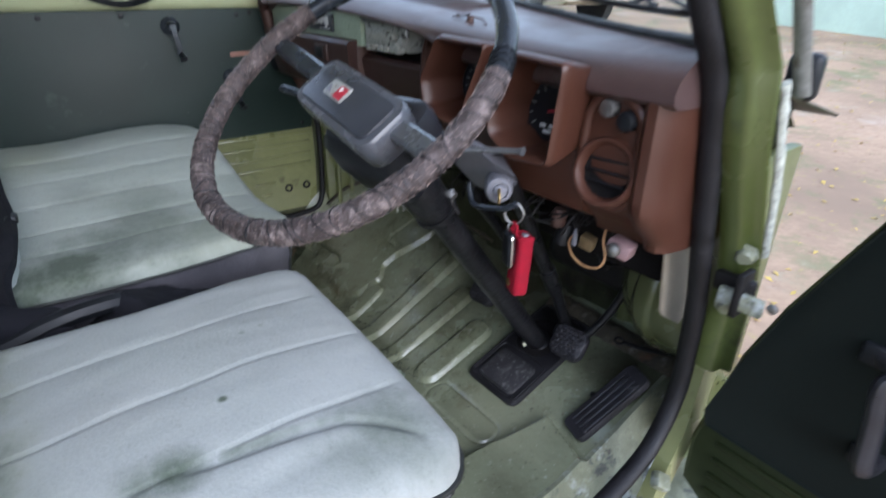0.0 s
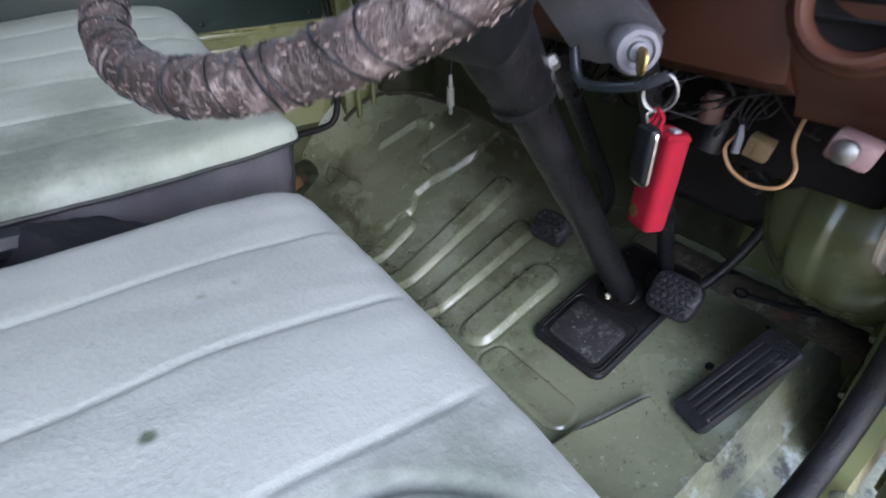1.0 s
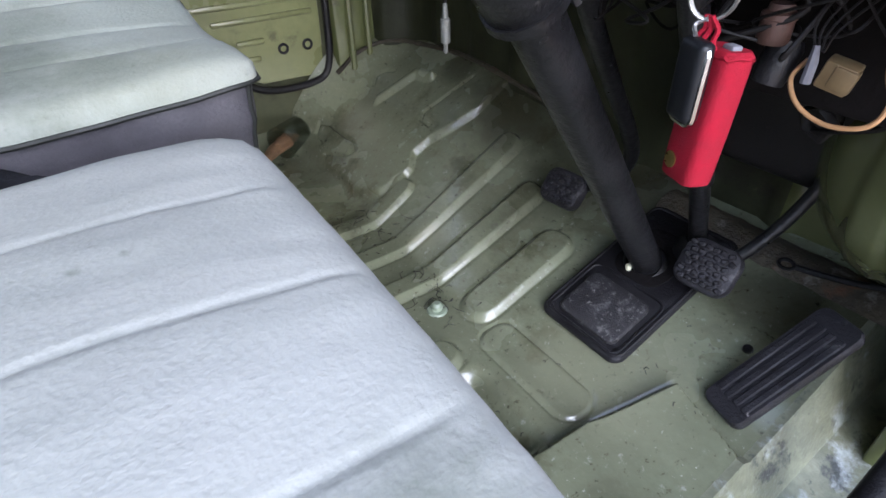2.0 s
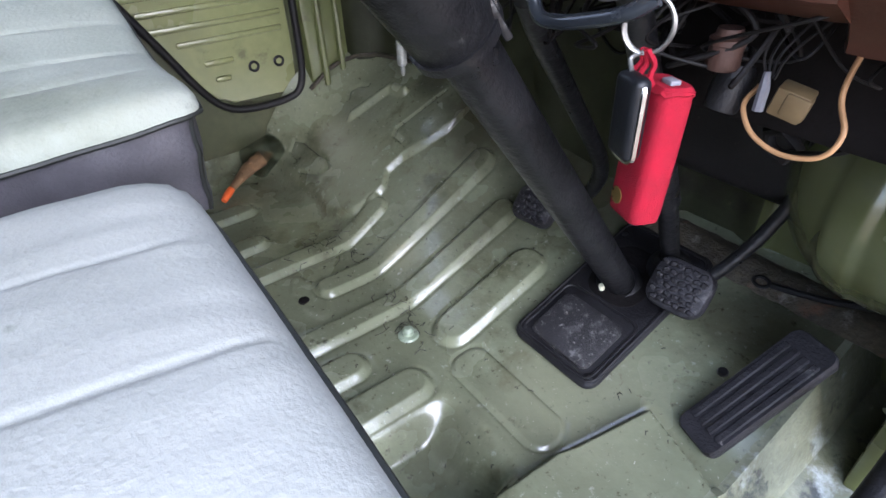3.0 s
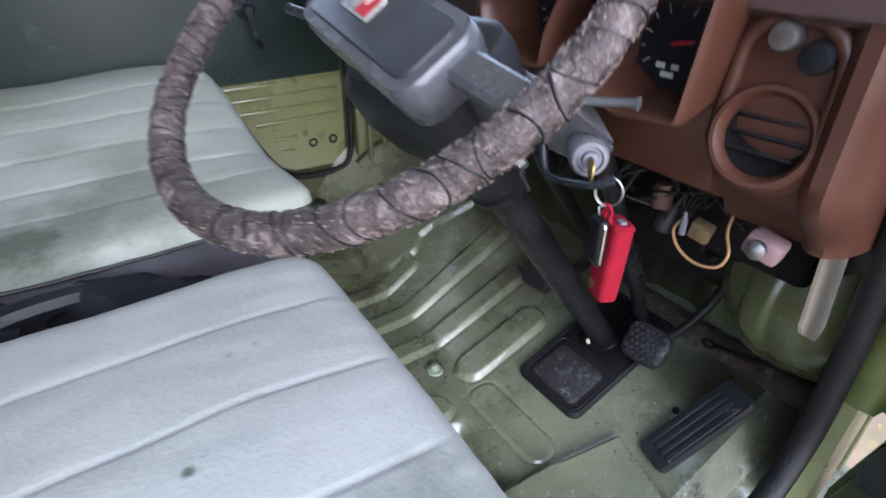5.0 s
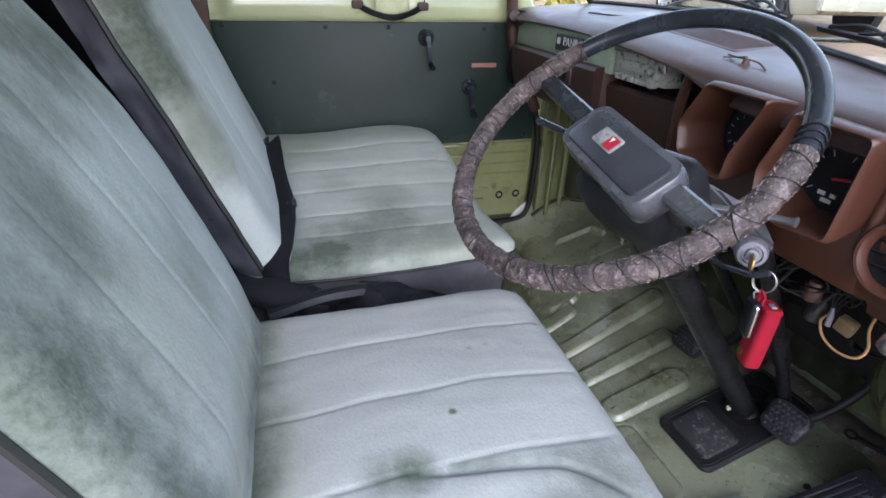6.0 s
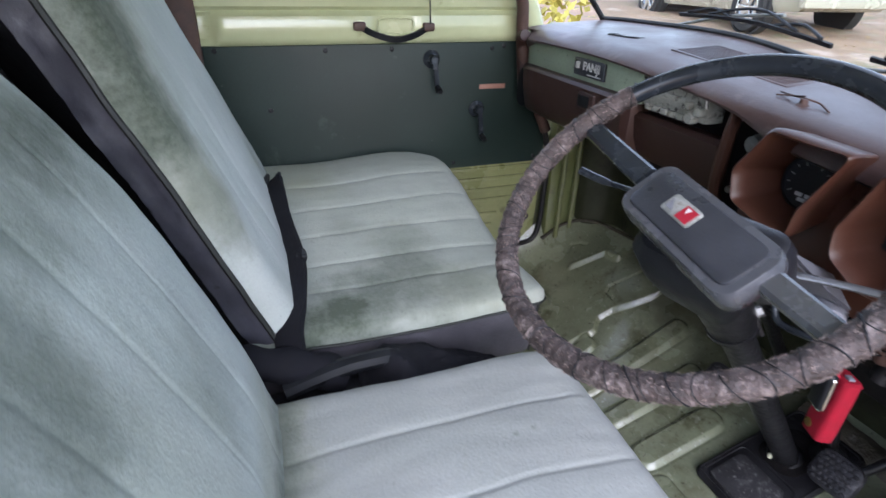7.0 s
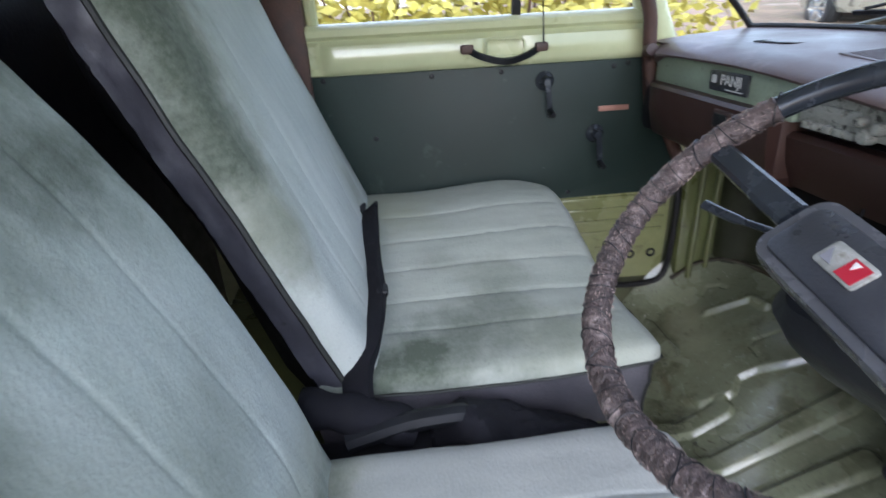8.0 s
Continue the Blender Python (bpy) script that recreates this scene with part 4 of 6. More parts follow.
            z -= sewn * (0.0034 * math.exp(-(q / 0.0026) ** 2) * ease(0, 0.04, e) + 0.0014 * math.exp(-(q / 0.016) ** 2) * (1 + 0.8 * noise.noise((y * 16, s * 5, 2))))
        z += 0.005 * noise.noise((x * 6, y * 6, x0)) + 0.0010 * noise.noise((x * 40, y * 14, 3)) + 0.0016 * ease(0.10, 0.02, e) * noise.noise((x * 45, y * 18, 8))
        if sag:
            z += sag(x, y)
        return Vector((x, y, z))

    def border(n):
        k = [0, 0.006, 0.018, 0.04, 0.07]
        return k + steps(0.1, 0.9, n) + [1 - q for q in k[::-1]]
    us = [2 * q - 1 for q in border(130)]
    vs = border(70)
    rows = [[bm.verts.new(m @ at(u, v)) for u in us] for v in vs]
    for a, b in zip(rows, rows[1:]):
        for i in range(len(us) - 1):
            bm.faces.new((a[i], a[i + 1], b[i + 1], b[i]))
    rim = [r_[0] for r_ in rows] + rows[-1][1:] + [r_[-1] for r_ in rows[-2::-1]] + rows[0][-2:0:-1]
    out = [v.co.copy() for v in rim]
    dn = m.to_3x3() @ Vector((0, 0, -1))
    prev = rim
    for k in (0.35, 1.0):
        cur = [bm.verts.new(p + dn * depth * k) for p in out]
        for i in range(len(rim)):
            j = (i + 1) % len(rim)
            bm.faces.new((prev[i], prev[j], cur[j], cur[i]))
        prev = cur
    bm.faces.new(prev)
    return [p + dn * depth * 0.9 for p in out], dn


def piping(rim, parent, thick=0.0038):
    bm = bmesh.new()
    keep = [rim[0]]
    for p in rim[1:]:
        if (p - keep[-1]).length > 0.012:
            keep.append(p)
    mid = sum(keep, Vector()) / len(keep)
    keep = [p + (p - mid).normalized() * 0.0015 for p in keep]
    tube(bm, keep, thick, 6, closed=True)
    return part("piping", bm, M_PIPE, parent, "dark green edge piping")


I4 = Matrix.Identity(4)


def back_pose(lean, y):
    """Local y runs up the backrest, local z points to the front."""
    return basis((0, y, 0.415), (-1, 0, 0), (0, -lean, 1))


def build_seat(name, x0, x1, y1, seams, label, fabrics, corner, lean, sag=None, curl=None, round_=0.034, full=0.020, sewn=0.6, near=None, edge=0.030, cord=0.0038):
    seat = thing(name, ((x0 + x1) / 2, 0.05, 0.30), label, "seat", group="bench seats")
    bm = bmesh.new()
    rim, dn = cushion(bm, x0, x1, -0.185, y1, 0.418, edge, 0.006, seams, I4, corner, 0.016, sag, sewn, near)
    pad = part("cushion", bm, fabrics[0], seat, "stained grey-green velour cushion", crease=70)
    piping(rim, pad, cord)
    bm = bmesh.new()
    mx = (x0 + x1) / 2

    def skirt_at(p, t):
        k = 0.015 * t + 0.025 * max(0, t - 0.75)
        ruck = 0.005 * math.sin(math.pi * t) * noise.noise((p.x * 11 + p.y * 11, t * 2.5, x0)) + 0.0025 * noise.noise((p.x * 34 + p.y * 34, t * 5, 4))
        side = 1 if p.x > mx else -1
        return (p.x * (1 - k) + mx * k - side * (0.004 - ruck), p.y * (1 - 0.03 * t) - 0.005 + ruck, p.z - 0.001 + (0.30 - p.z) * t)
    loft(bm, [[skirt_at(p, t) for p in rim] for t in (0, 0.12, 0.25, 0.38, 0.5, 0.62, 0.75, 0.88, 1.0)])
    part("skirt", bm, M_SKIRT, seat, "grey-violet vinyl cushion side")
    corner_p = max(rim, key=lambda p: p.x + p.y)
    bm = bmesh.new()
    tube(bm, [Vector(skirt_at(corner_p, t)) + Vector((0.001, 0.001, 0)) for t in steps(0, 1, 8)], 0.0026, 6)
    part("corner_seam", bm, M_PIPE, seat)
    bm = bmesh.new()
    bx0, bx1 = x0 + (0.005 if x0 > -1 else -0.014), x1 - 0.005
    rim, dn = cushion(bm, -bx1, -bx0, -0.075, 0.62, 0.0, round_, 0.006, [-q for q in seams], back_pose(*lean), 0.06, full, curl, 0.4)
    back = part("backrest", bm, fabrics[1], seat, "mildewed grey-green velour backrest", crease=70)
    piping(rim, back, 0.0042)
    bm = bmesh.new()
    mid = sum(rim, Vector()) / len(rim)
    loft(bm, [[p + dn * d + (mid - p).normalized() * (0.003 + 0.004 * noise.noise((p.z * 34, d * 60, p.x * 8)) + 0.003 * noise.noise((p.z * 90 + d * 40, d * 30, 5))) for p in rim] for d in (0.002, 0.008, 0.014, 0.02, 0.026, 0.032, 0.038)])
    part("side_panel", bm, M_SIDE, seat, "wrinkled charcoal vinyl side of the backrest")
    # Black from here back: the shade of the gap is put into the cover.
    bm = bmesh.new()
    loft(bm, [[p + dn * d + (mid - p).normalized() * (0.003 + 2.0 * max(0, d - 0.037)) for p in rim] for d in (0.037, 0.043, 0.11)])
    part("back_shell", bm, M_BELT, seat, "back cover coloured black for the gap's shade")
    return seat


def crease_x(y):
    """Where the crease of the worn front corner runs."""
    return -0.347 + 0.15 * y + 6.0 * max(0, y - 0.14) ** 2


def driver_sag(x, y):
    """The worn front corner: a curved crease with a slack fold beside it."""
    line = crease_x(y)
    on = ease(-0.02, 0.04, y) * ease(0.235, 0.20, y)
    tilt = 0.5 + 0.5 * ease(0.08, 0.27, y) + 0.35 * ease(0.0, -0.17, y)
    return -0.092 * max(0, x + 0.67) * tilt - on * (0.007 * math.exp(-((x - line) / 0.005) ** 2) - 0.0016 * math.exp(-((x - line - 0.018) / 0.014) ** 2))


def back_curl(x, y):
    """The driver's backrest leans away at the top and rolls under at its foot, more towards the door."""
    return -0.45 * max(0, y - 0.25) ** 2 - (0.012 + 0.10 * (0.69 - x)) * ease(0.13, -0.03, y)


def passenger_sag(x, y):
    return 0.066 * ease(-0.92, -1.36, x) + 0.010 * ease(0.0, 0.2, y) * ease(-0.95, -1.3, x) + 0.016 * (0.65 + 0.35 * ease(0.12, 0.31, y)) * ease(-1.05, -0.84, x)


build_seat("driver_seat", -0.690, -0.226, 0.270, (-0.572, -0.462, -0.352), "grey-green velour driver's seat, stained and creased", (M_SEAT, M_BACK), 0.06, (0.395, -0.136), driver_sag, back_curl, 0.022, 0.008, 0.7)
build_seat("passenger_seat", -1.475, -0.800, 0.322, (-0.915, -1.0, -1.09, -1.18, -1.28), "wide grey-green velour passenger seat with mildew stains", (M_SEAT_P, M_BACK_P), 0.12, (0.40, -0.094), passenger_sag, sewn=1.1, near=0.022, edge=0.020, cord=0.0026)
bm = bmesh.new()
slab(bm, (-1.47, -0.45, -0.02), (-0.29, 0.10, 0.30), 0.012)
solid("seat_base", bm, M_GREEN, "olive green steel engine box under the seats", "seat base", kind="structure")
bm = bmesh.new()
slab(bm, (-0.800, -0.30, 0.20), (-0.680, 0.20, 0.335), 0.012)
solid("centre_tray", bm, M_VINYL, "grey vinyl tray between the two seats", "tray", kind="structure")

# belts
tongue = thing("belt_stub", (-0.98, -0.10, 0.44), "short black belt strap on the passenger seat", "seat belt", group="seat belts")
bm = bmesh.new()
strap(bm, curve_pts([(-0.765, -0.125, 0.40), (-0.80, -0.122, 0.442), (-0.86, -0.112, 0.463), (-0.95, -0.100, 0.480), (-1.06, -0.108, 0.500), (-1.16, -0.110, 0.516), (-1.235, -0.108, 0.522)]), 0.048, 0.012, [(0.15, 1, 0.45 + 0.35 * math.sin(k * 0.30)) for k in range(49)])
part("webbing", bm, M_BELT, tongue)
for x, y in ((-1.245, -0.118), (-1.252, -0.094)):
    bm = bmesh.new()
    tube(bm, [(x + 0.02, y - 0.004, 0.522), (x, y, 0.527), (x - 0.012, y + 0.004, 0.531)], [0.006, 0.007, 0.004], 8)
    part("prong", bm, M_BLACK, tongue)
bm = bmesh.new()
slab(bm, (-0.965, -0.092, 0.482), (-0.935, -0.074, 0.496), 0.005)
part("keeper", bm, M_BLACK, tongue)
loose = thing("loose_strap", (-0.74, 0.08, 0.36), "crumpled black strap in the gap between the seats", "seat belt", group="seat belts")
bm = bmesh.new()


def crumple(u, v):
    y = -0.03 + 0.30 * v
    h = 0.420 - 0.105 * v ** 1.4 - 0.05 * ease(0.16, 0.0, v)
    x = -0.775 + (0.03 + 0.065 * ease(0, 0.22, v)) * u - 0.02 * v * u
    return (x, y, h - 0.055 * (u - 0.35) ** 2 + 0.013 * noise.noise((u * 3, v * 7, 1)) + 0.007 * noise.noise((u * 9, v * 16, 4)))


sheet(bm, crumple, steps(0, 1, 14), steps(0, 1, 40))
cloth = part("webbing", bm, M_BELT, loose, "crumpled black cloth")
cloth.modifiers.new("thickness", "SOLIDIFY").thickness = 0.003
bm = bmesh.new()
tube(bm, curve_pts([(-0.735, -0.14, 0.385), (-0.74, -0.06, 0.402), (-0.742, 0.0, 0.405), (-0.745, 0.03, 0.40)]), 0.014, 8)
part("stem", bm, M_BLACK, loose)

# Black lump added to fill the dark gap below the passenger's backrest.
bm = bmesh.new()
pts = curve_pts([(-0.765, -0.20, 0.425), (-0.760, -0.15, 0.415), (-0.757, -0.10, 0.400), (-0.75, -0.05, 0.378)])
tube(bm, pts, [0.026 + 0.003 * math.sin(k * 0.7) for k in range(len(pts))], 14, flat=1.0)
for v in bm.verts:
    v.co += Vector((1, 0.5, 1)) * 0.003 * noise.noise(v.co * 30)
part("strap_fold", bm, M_BELT, loose)


# ---- dashboard ----
dash = thing("dashboard", (-0.85, 0.62, 0.50), "brown moulded dashboard with dusty top and two hooded gauges", "dashboard")
bm = bmesh.new()
PAD = [(0.90, 0.818), (0.80, 0.815), (0.68, 0.809), (0.60, 0.803), (0.574, 0.799), (0.558, 0.792), (0.547, 0.781), (0.542, 0.768), (0.544, 0.758), (0.553, 0.752), (0.60, 0.750), (0.90, 0.750)]


def settle(bm):
    """Lay parts built on a level dash top onto the falling one."""
    for v in bm.verts:
        v.co.z -= dash_drop(v.co.x)


def pad_ring(x):
    drop = dash_drop(x)
    far = (screen_y(x) + 0.02 - 0.566) / 0.334
    left = 0.03 * ease(-1.38, -1.45, x)
    thin = 0.62 * ease(-0.62, -0.74, x) * ease(-1.44, -1.36, x)
    return [(x, (y if y < 0.566 else 0.566 + (y - 0.566) * far) + left * (y < 0.57), z + thin * max(0, 0.790 - z) - drop) for y, z in PAD]


loft(bm, [pad_ring(x) for x in [-1.455, -1.44, -1.42, -1.38] + steps(-1.3, -0.32, 20) + [-0.295, -0.275, -0.26, -0.247, -0.238]])
pad = part("top_pad", bm, M_DUSTY, dash, "dusty brown padded top")
bm = bmesh.new()
slab(bm, (-0.985, 0.64, 0.800), (-0.72, 0.75, 0.8128), 0.002)


def lean_grille(bm):
    """Lay the speaker cover on the rising dash top."""
    for v in bm.verts:
        v.co.z += 0.055 * (v.co.y - 0.70)
    settle(bm)


lean_grille(bm)
part("speaker_grille", bm, M_DUSTY, dash, "brown pressed speaker cover")
for k in range(14):
    bm = bmesh.new()
    slab(bm, (-0.975, 0.648 + k * 0.007, 0.8118), (-0.73, 0.6505 + k * 0.007, 0.8138), 0.0008, 1)
    lean_grille(bm)
    part("slat", bm, M_DUSTY, dash)
bm = bmesh.new()
for w, h, r in ((0.094, 0.046, 0.016), (0.080, 0.034, 0.011)):
    tube(bm, [(-1.16 + x, 0.672 + y + 0.15 * x, 0.8082) for x, y in rrect(w, h, r, 4)], 0.0011, 6, closed=True)
for pts in ([(-1.185, 0.674), (-1.165, 0.690), (-1.145, 0.676), (-1.13, 0.690)], [(-1.19, 0.688), (-1.17, 0.694), (-1.15, 0.690)]):
    tube(bm, curve_pts([(x, y - 0.013, 0.8081) for x, y in pts]), 0.0010, 6)
part("emblem", bm, M_BLACK, dash, "embossed outline on the dash top")

# passenger side: sage panel, ledge, glove box
bm = bmesh.new()
slab(bm, (-1.42, 0.568, 0.706), (-0.962, 0.590, 0.783), 0.004)
part("panel", bm, M_SAGE, dash, "speckled sage green dash insert")
bm = bmesh.new()
loft(bm, [[(x, y + 0.04 * ease(-1.40, -1.45, x), z) for y, z in ((0.70, 0.720), (0.60, 0.720), (0.549, 0.717), (0.543, 0.710), (0.546, 0.660), (0.556, 0.612), (0.566, 0.602), (0.62, 0.592), (0.70, 0.592))] for x in [-1.455, -1.44, -1.42, -1.39, -1.33, -1.2, -1.1, -1.0, -0.985, -0.978]])
part("glove_box", bm, M_GLOVE, dash, "brown plastic glove box front")
bm = bmesh.new()
slab(bm, (-1.127, 0.538, 0.668), (-1.066, 0.549, 0.704), 0.004)
latch = part("latch", bm, M_GLOVE, dash)
bm = bmesh.new()
slab(bm, (-1.120, 0.5365, 0.674), (-1.080, 0.5390, 0.698), 0.001)
part("latch_slot", bm, M_BLACK, latch)
bm = bmesh.new()
plate(bm, [(x * 0.5, y) for x, y in rrect(0.10, 0.10, 0.03)], basis((-1.425, 0.572, 0.655), (1, 0.5, 0), (0, 0.05, 1)), 0.003, 0.001)
part("side_vent", bm, M_BLACK, dash, "dark oval side vent")
bm = bmesh.new()
slab(bm, (-1.190, 0.5625, 0.728), (-1.075, 0.5685, 0.764), 0.0015)
plaque = part("plaque", bm, M_INSET, dash, "dark grey name plaque")


def letters(text, m, size, material, parent, name="lettering"):
    """Flat raised letters in Blender's own font, as a mesh."""
    cu = bpy.data.curves.new("text", "FONT")
    cu.body, cu.size, cu.extrude, cu.align_x, cu.align_y = text, size, size * 0.03, "CENTER", "CENTER"
    tmp = bpy.data.objects.new("text", cu)
    me = bpy.data.meshes.new_from_object(tmp)
    bpy.data.objects.remove(tmp)
    me.transform(Matrix.Translation(-BASE[parent]) @ m)
    me.materials.append(material)
    ob = new(name, me)
    ob.parent = parent
    BASE[ob] = BASE[parent]
    return ob


letters("PANJI", basis((-1.122, 0.5620, 0.749), (1, 0, 0), (0, 0, 1)), 0.026, M_WHITE, plaque)
for x0, x1, z0, z1 in ((-1.182, -1.168, 0.742, 0.756), (-1.135, -1.085, 0.7325, 0.7345)):
    bm = bmesh.new()
    slab(bm, (x0, 0.5615, z0), (x1, 0.5630, z1))
    part("mark", bm, M_WHITE, plaque)

bm = bmesh.new()
tube(bm, curve_pts([(-1.415, 0.553, 0.785), (-1.442, 0.556, 0.778), (-1.456, 0.566, 0.745), (-1.457, 0.574, 0.69), (-1.450, 0.580, 0.635), (-1.435, 0.586, 0.606)]), 0.014, 10)
part("end_moulding", bm, M_GLOVE, dash, "rounded brown end moulding")

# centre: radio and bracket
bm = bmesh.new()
# Near-black backing paints in the shade behind the radio.
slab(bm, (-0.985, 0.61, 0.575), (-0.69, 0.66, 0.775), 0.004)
part("centre_back", bm, M_GAPSHADE, dash)
bm = bmesh.new()
loft(bm, [[(x, y, z) for y, z in ((0.66, 0.688), (0.585, 0.690), (0.575, 0.682), (0.582, 0.640), (0.600, 0.600), (0.66, 0.59))] for x in (-0.975, -0.965, -0.78, -0.76)])
part("centre_tray", bm, M_GLOVE, dash, "brown lower centre tray")
radio = part("radio", (lambda b: (slab(b, (-0.958, 0.575, 0.708), (-0.795, 0.66, 0.762), 0.004), b)[1])(bmesh.new()), M_FLECK, dash, "battered car radio with flaking pale paint")
bm = bmesh.new()
slab(bm, (-0.945, 0.5715, 0.722), (-0.845, 0.576, 0.742), 0.002)
part("dial", bm, M_FLECK, radio, "pale radio dial")
for k in range(5):
    bm = bmesh.new()
    slab(bm, (-0.943 + k * 0.021, 0.568, 0.704), (-0.926 + k * 0.021, 0.577, 0.715), 0.002)
    part("button", bm, M_FLECK, radio)
bm = bmesh.new()
tube(bm, [(-0.955, 0.570, 0.758), (-0.86, 0.568, 0.760), (-0.80, 0.570, 0.758), (-0.797, 0.572, 0.735)], 0.0035, 6)
part("bezel", bm, M_STEEL, radio, "bent metal radio bezel")
for x, z, r in ((-0.822, 0.715, 0.011), (-0.805, 0.728, 0.009), (-0.835, 0.732, 0.007)):
    bm = bmesh.new()
    lathe(bm, [(r, 0), (r, 0.012), (r * 0.8, 0.016)], basis((x, 0.576, z), (1, 0, 0), (0, 0, 1)), 14)
    part("knob", bm, M_FLECK, radio)
bm = bmesh.new()
slab(bm, (-0.992, 0.565, 0.61), (-0.976, 0.60, 0.715), 0.006)
part("bracket", bm, M_RUST, dash, "worn brown bracket edge")
bm = bmesh.new()
tube(bm, curve_pts([(-0.742, 0.585, 0.755), (-0.738, 0.570, 0.70), (-0.745, 0.575, 0.62), (-0.75, 0.60, 0.58)]), 0.010, 8)
part("stay", bm, M_BROWN, dash)
for x, z, r, mm in ((-0.705, 0.700, 0.013, M_GREY), (-0.715, 0.655, 0.006, M_STEEL), (-0.70, 0.622, 0.008, M_BLACK), (-0.725, 0.62, 0.006, M_STEEL)):
    bm = bmesh.new()
    lathe(bm, [(r * 1.2, 0), (r * 1.2, 0.003), (r, 0.004), (r, 0.016), (r * 0.7, 0.019)], basis((x, 0.60, z), (1, 0, 0), (0, 0, 1)), 16)
    part("switch", bm, mm, dash)

# the instrument housing
bm = bmesh.new()
HOUSE = [(0.66, 0.723), (0.60, 0.723), (0.566, 0.722), (0.566, 0.70), (0.575, 0.68), (0.560, 0.63), (0.556, 0.59), (0.572, 0.535), (0.60, 0.520), (0.66, 0.525)]
loft(bm, [[(x, y + q, z) for y, z in HOUSE] for x, q in ((-0.685, 0.02), (-0.678, 0.004), (-0.66, 0), (-0.52, 0), (-0.40, 0), (-0.375, 0), (-0.365, 0.004))])
part("cluster_housing", bm, M_BROWN, dash, "brown instrument housing")


def hood(outline, centre):
    """A gauge hood from its front outline (x, z); it narrows back to the gauge."""
    pts = [Vector((x, z)) for x, z in outline]
    dense = []
    for i, p in enumerate(pts):
        q, r = pts[i - 1], pts[(i + 1) % len(pts)]
        a_, b_ = p + (q - p).normalized() * min(0.010, (q - p).length * 0.4), p + (r - p).normalized() * min(0.010, (r - p).length * 0.4)
        for t in (0, 0.33, 0.67, 1):
            dense.append(a_.lerp(p, t).lerp(p.lerp(b_, t), t))
        for t in (0.25, 0.5, 0.75):
            dense.append(b_.lerp(r + (p - r).normalized() * min(0.010, (p - r).length * 0.4), t))
    c = Vector(centre)

    def ring(k, y, inset=0.0):
        out = []
        for p in dense:
            d = p - c
            d = d * k - d.normalized() * inset
            out.append((c.x + d.x, y + (0.02 * (0.70 - (c.y + d.y)) if y < 0.52 else 0), c.y + d.y))
        return out
    bm = bmesh.new()
    loft(bm, [ring(0.62, 0.61), ring(0.86, 0.55), ring(0.98, 0.51), ring(1.0, 0.500), ring(1.0, 0.492, 0.002), ring(1.0, 0.489, 0.005), ring(1.0, 0.492, 0.008), ring(0.97, 0.51, 0.009), ring(0.80, 0.568, 0.009)])
    return part("gauge_hood", bm, M_BROWN, dash, "brown moulded gauge hood")


def gauge(x, z, r, parent):
    tilt = basis((x, 0.560, z), (1, 0, 0), (0, 0.10, 1))
    bm = bmesh.new()
    lathe(bm, [(r, -0.008), (r, 0.004), (r * 0.94, 0.005), (r * 0.93, 0.002), (0.001, 0.002)], tilt, 32)
    face = part("gauge", bm, M_BLACK, parent, "black round gauge")
    for k in range(11):
        a = radians(215 - 25 * k)
        bm = bmesh.new()
        p = Vector((math.cos(a), math.sin(a), 0)) * r * 0.80
        q = Vector((math.cos(a), math.sin(a), 0)) * r * (0.62 if k % 2 == 0 else 0.70)
        strap(bm, [tilt @ (p + Vector((0, 0, 0.003))), tilt @ (q + Vector((0, 0, 0.003)))], 0.0014, 0.0010, tilt.to_3x3() @ Vector((-math.sin(a), math.cos(a), 0)))
        part("tick", bm, M_GREY, face)
    for dx, dz, w in ((-0.2, -0.45, 0.010), (0.15, -0.45, 0.008), (0.0, -0.62, 0.014)):
        bm = bmesh.new()
        slab(bm, (-w / 2, -0.0025, 0), (w / 2, 0.0025, 0.0032), m=tilt @ Matrix.Translation((dx * r, dz * r, 0)))
        part("mark", bm, M_WHITE, face)
    return face, tilt


h1 = hood([(-0.604, 0.760), (-0.490, 0.756), (-0.533, 0.665), (-0.540, 0.628), (-0.585, 0.628), (-0.640, 0.645), (-0.650, 0.690)], (-0.572, 0.690))
gauge(-0.580, 0.684, 0.038, h1)
h2 = hood([(-0.455, 0.752), (-0.350, 0.746), (-0.357, 0.670), (-0.366, 0.612), (-0.440, 0.606), (-0.485, 0.632), (-0.490, 0.668)], (-0.415, 0.680))
g2, tilt2 = gauge(-0.428, 0.668, 0.046, h2)
bm = bmesh.new()
slab(bm, (-0.002, -0.0018, 0.004), (0.022, 0.0018, 0.006), 0.0006, m=tilt2 @ Matrix.Rotation(radians(12), 4, "Z"))
part("needle", bm, M_BADGE, g2, "red gauge needle")

# right pod with round vent
bm = bmesh.new()


def pod_ring(z):
    back = 0.055 * ease(0.585, 0.50, z) ** 1.5
    cols = [(-0.372, 0.60), (-0.372, 0.560), (-0.366, 0.548), (-0.355, 0.546), (-0.30, 0.548), (-0.284, 0.548), (-0.279, 0.539), (-0.270, 0.532), (-0.258, 0.533), (-0.247, 0.546), (-0.241, 0.575), (-0.239, 0.60), (-0.242, 0.64), (-0.33, 0.65)]
    return [(x, y + back + 0.014, z) for x, y in cols]


loft(bm, [pod_ring(z) for z in (0.500, 0.506, 0.515, 0.525, 0.54, 0.555, 0.57, 0.585, 0.60, 0.65, 0.69, 0.710, 0.722)])
pod = part("end_pod", bm, M_BROWN, dash, "brown rounded dash end with air vent")
bm = bmesh.new()
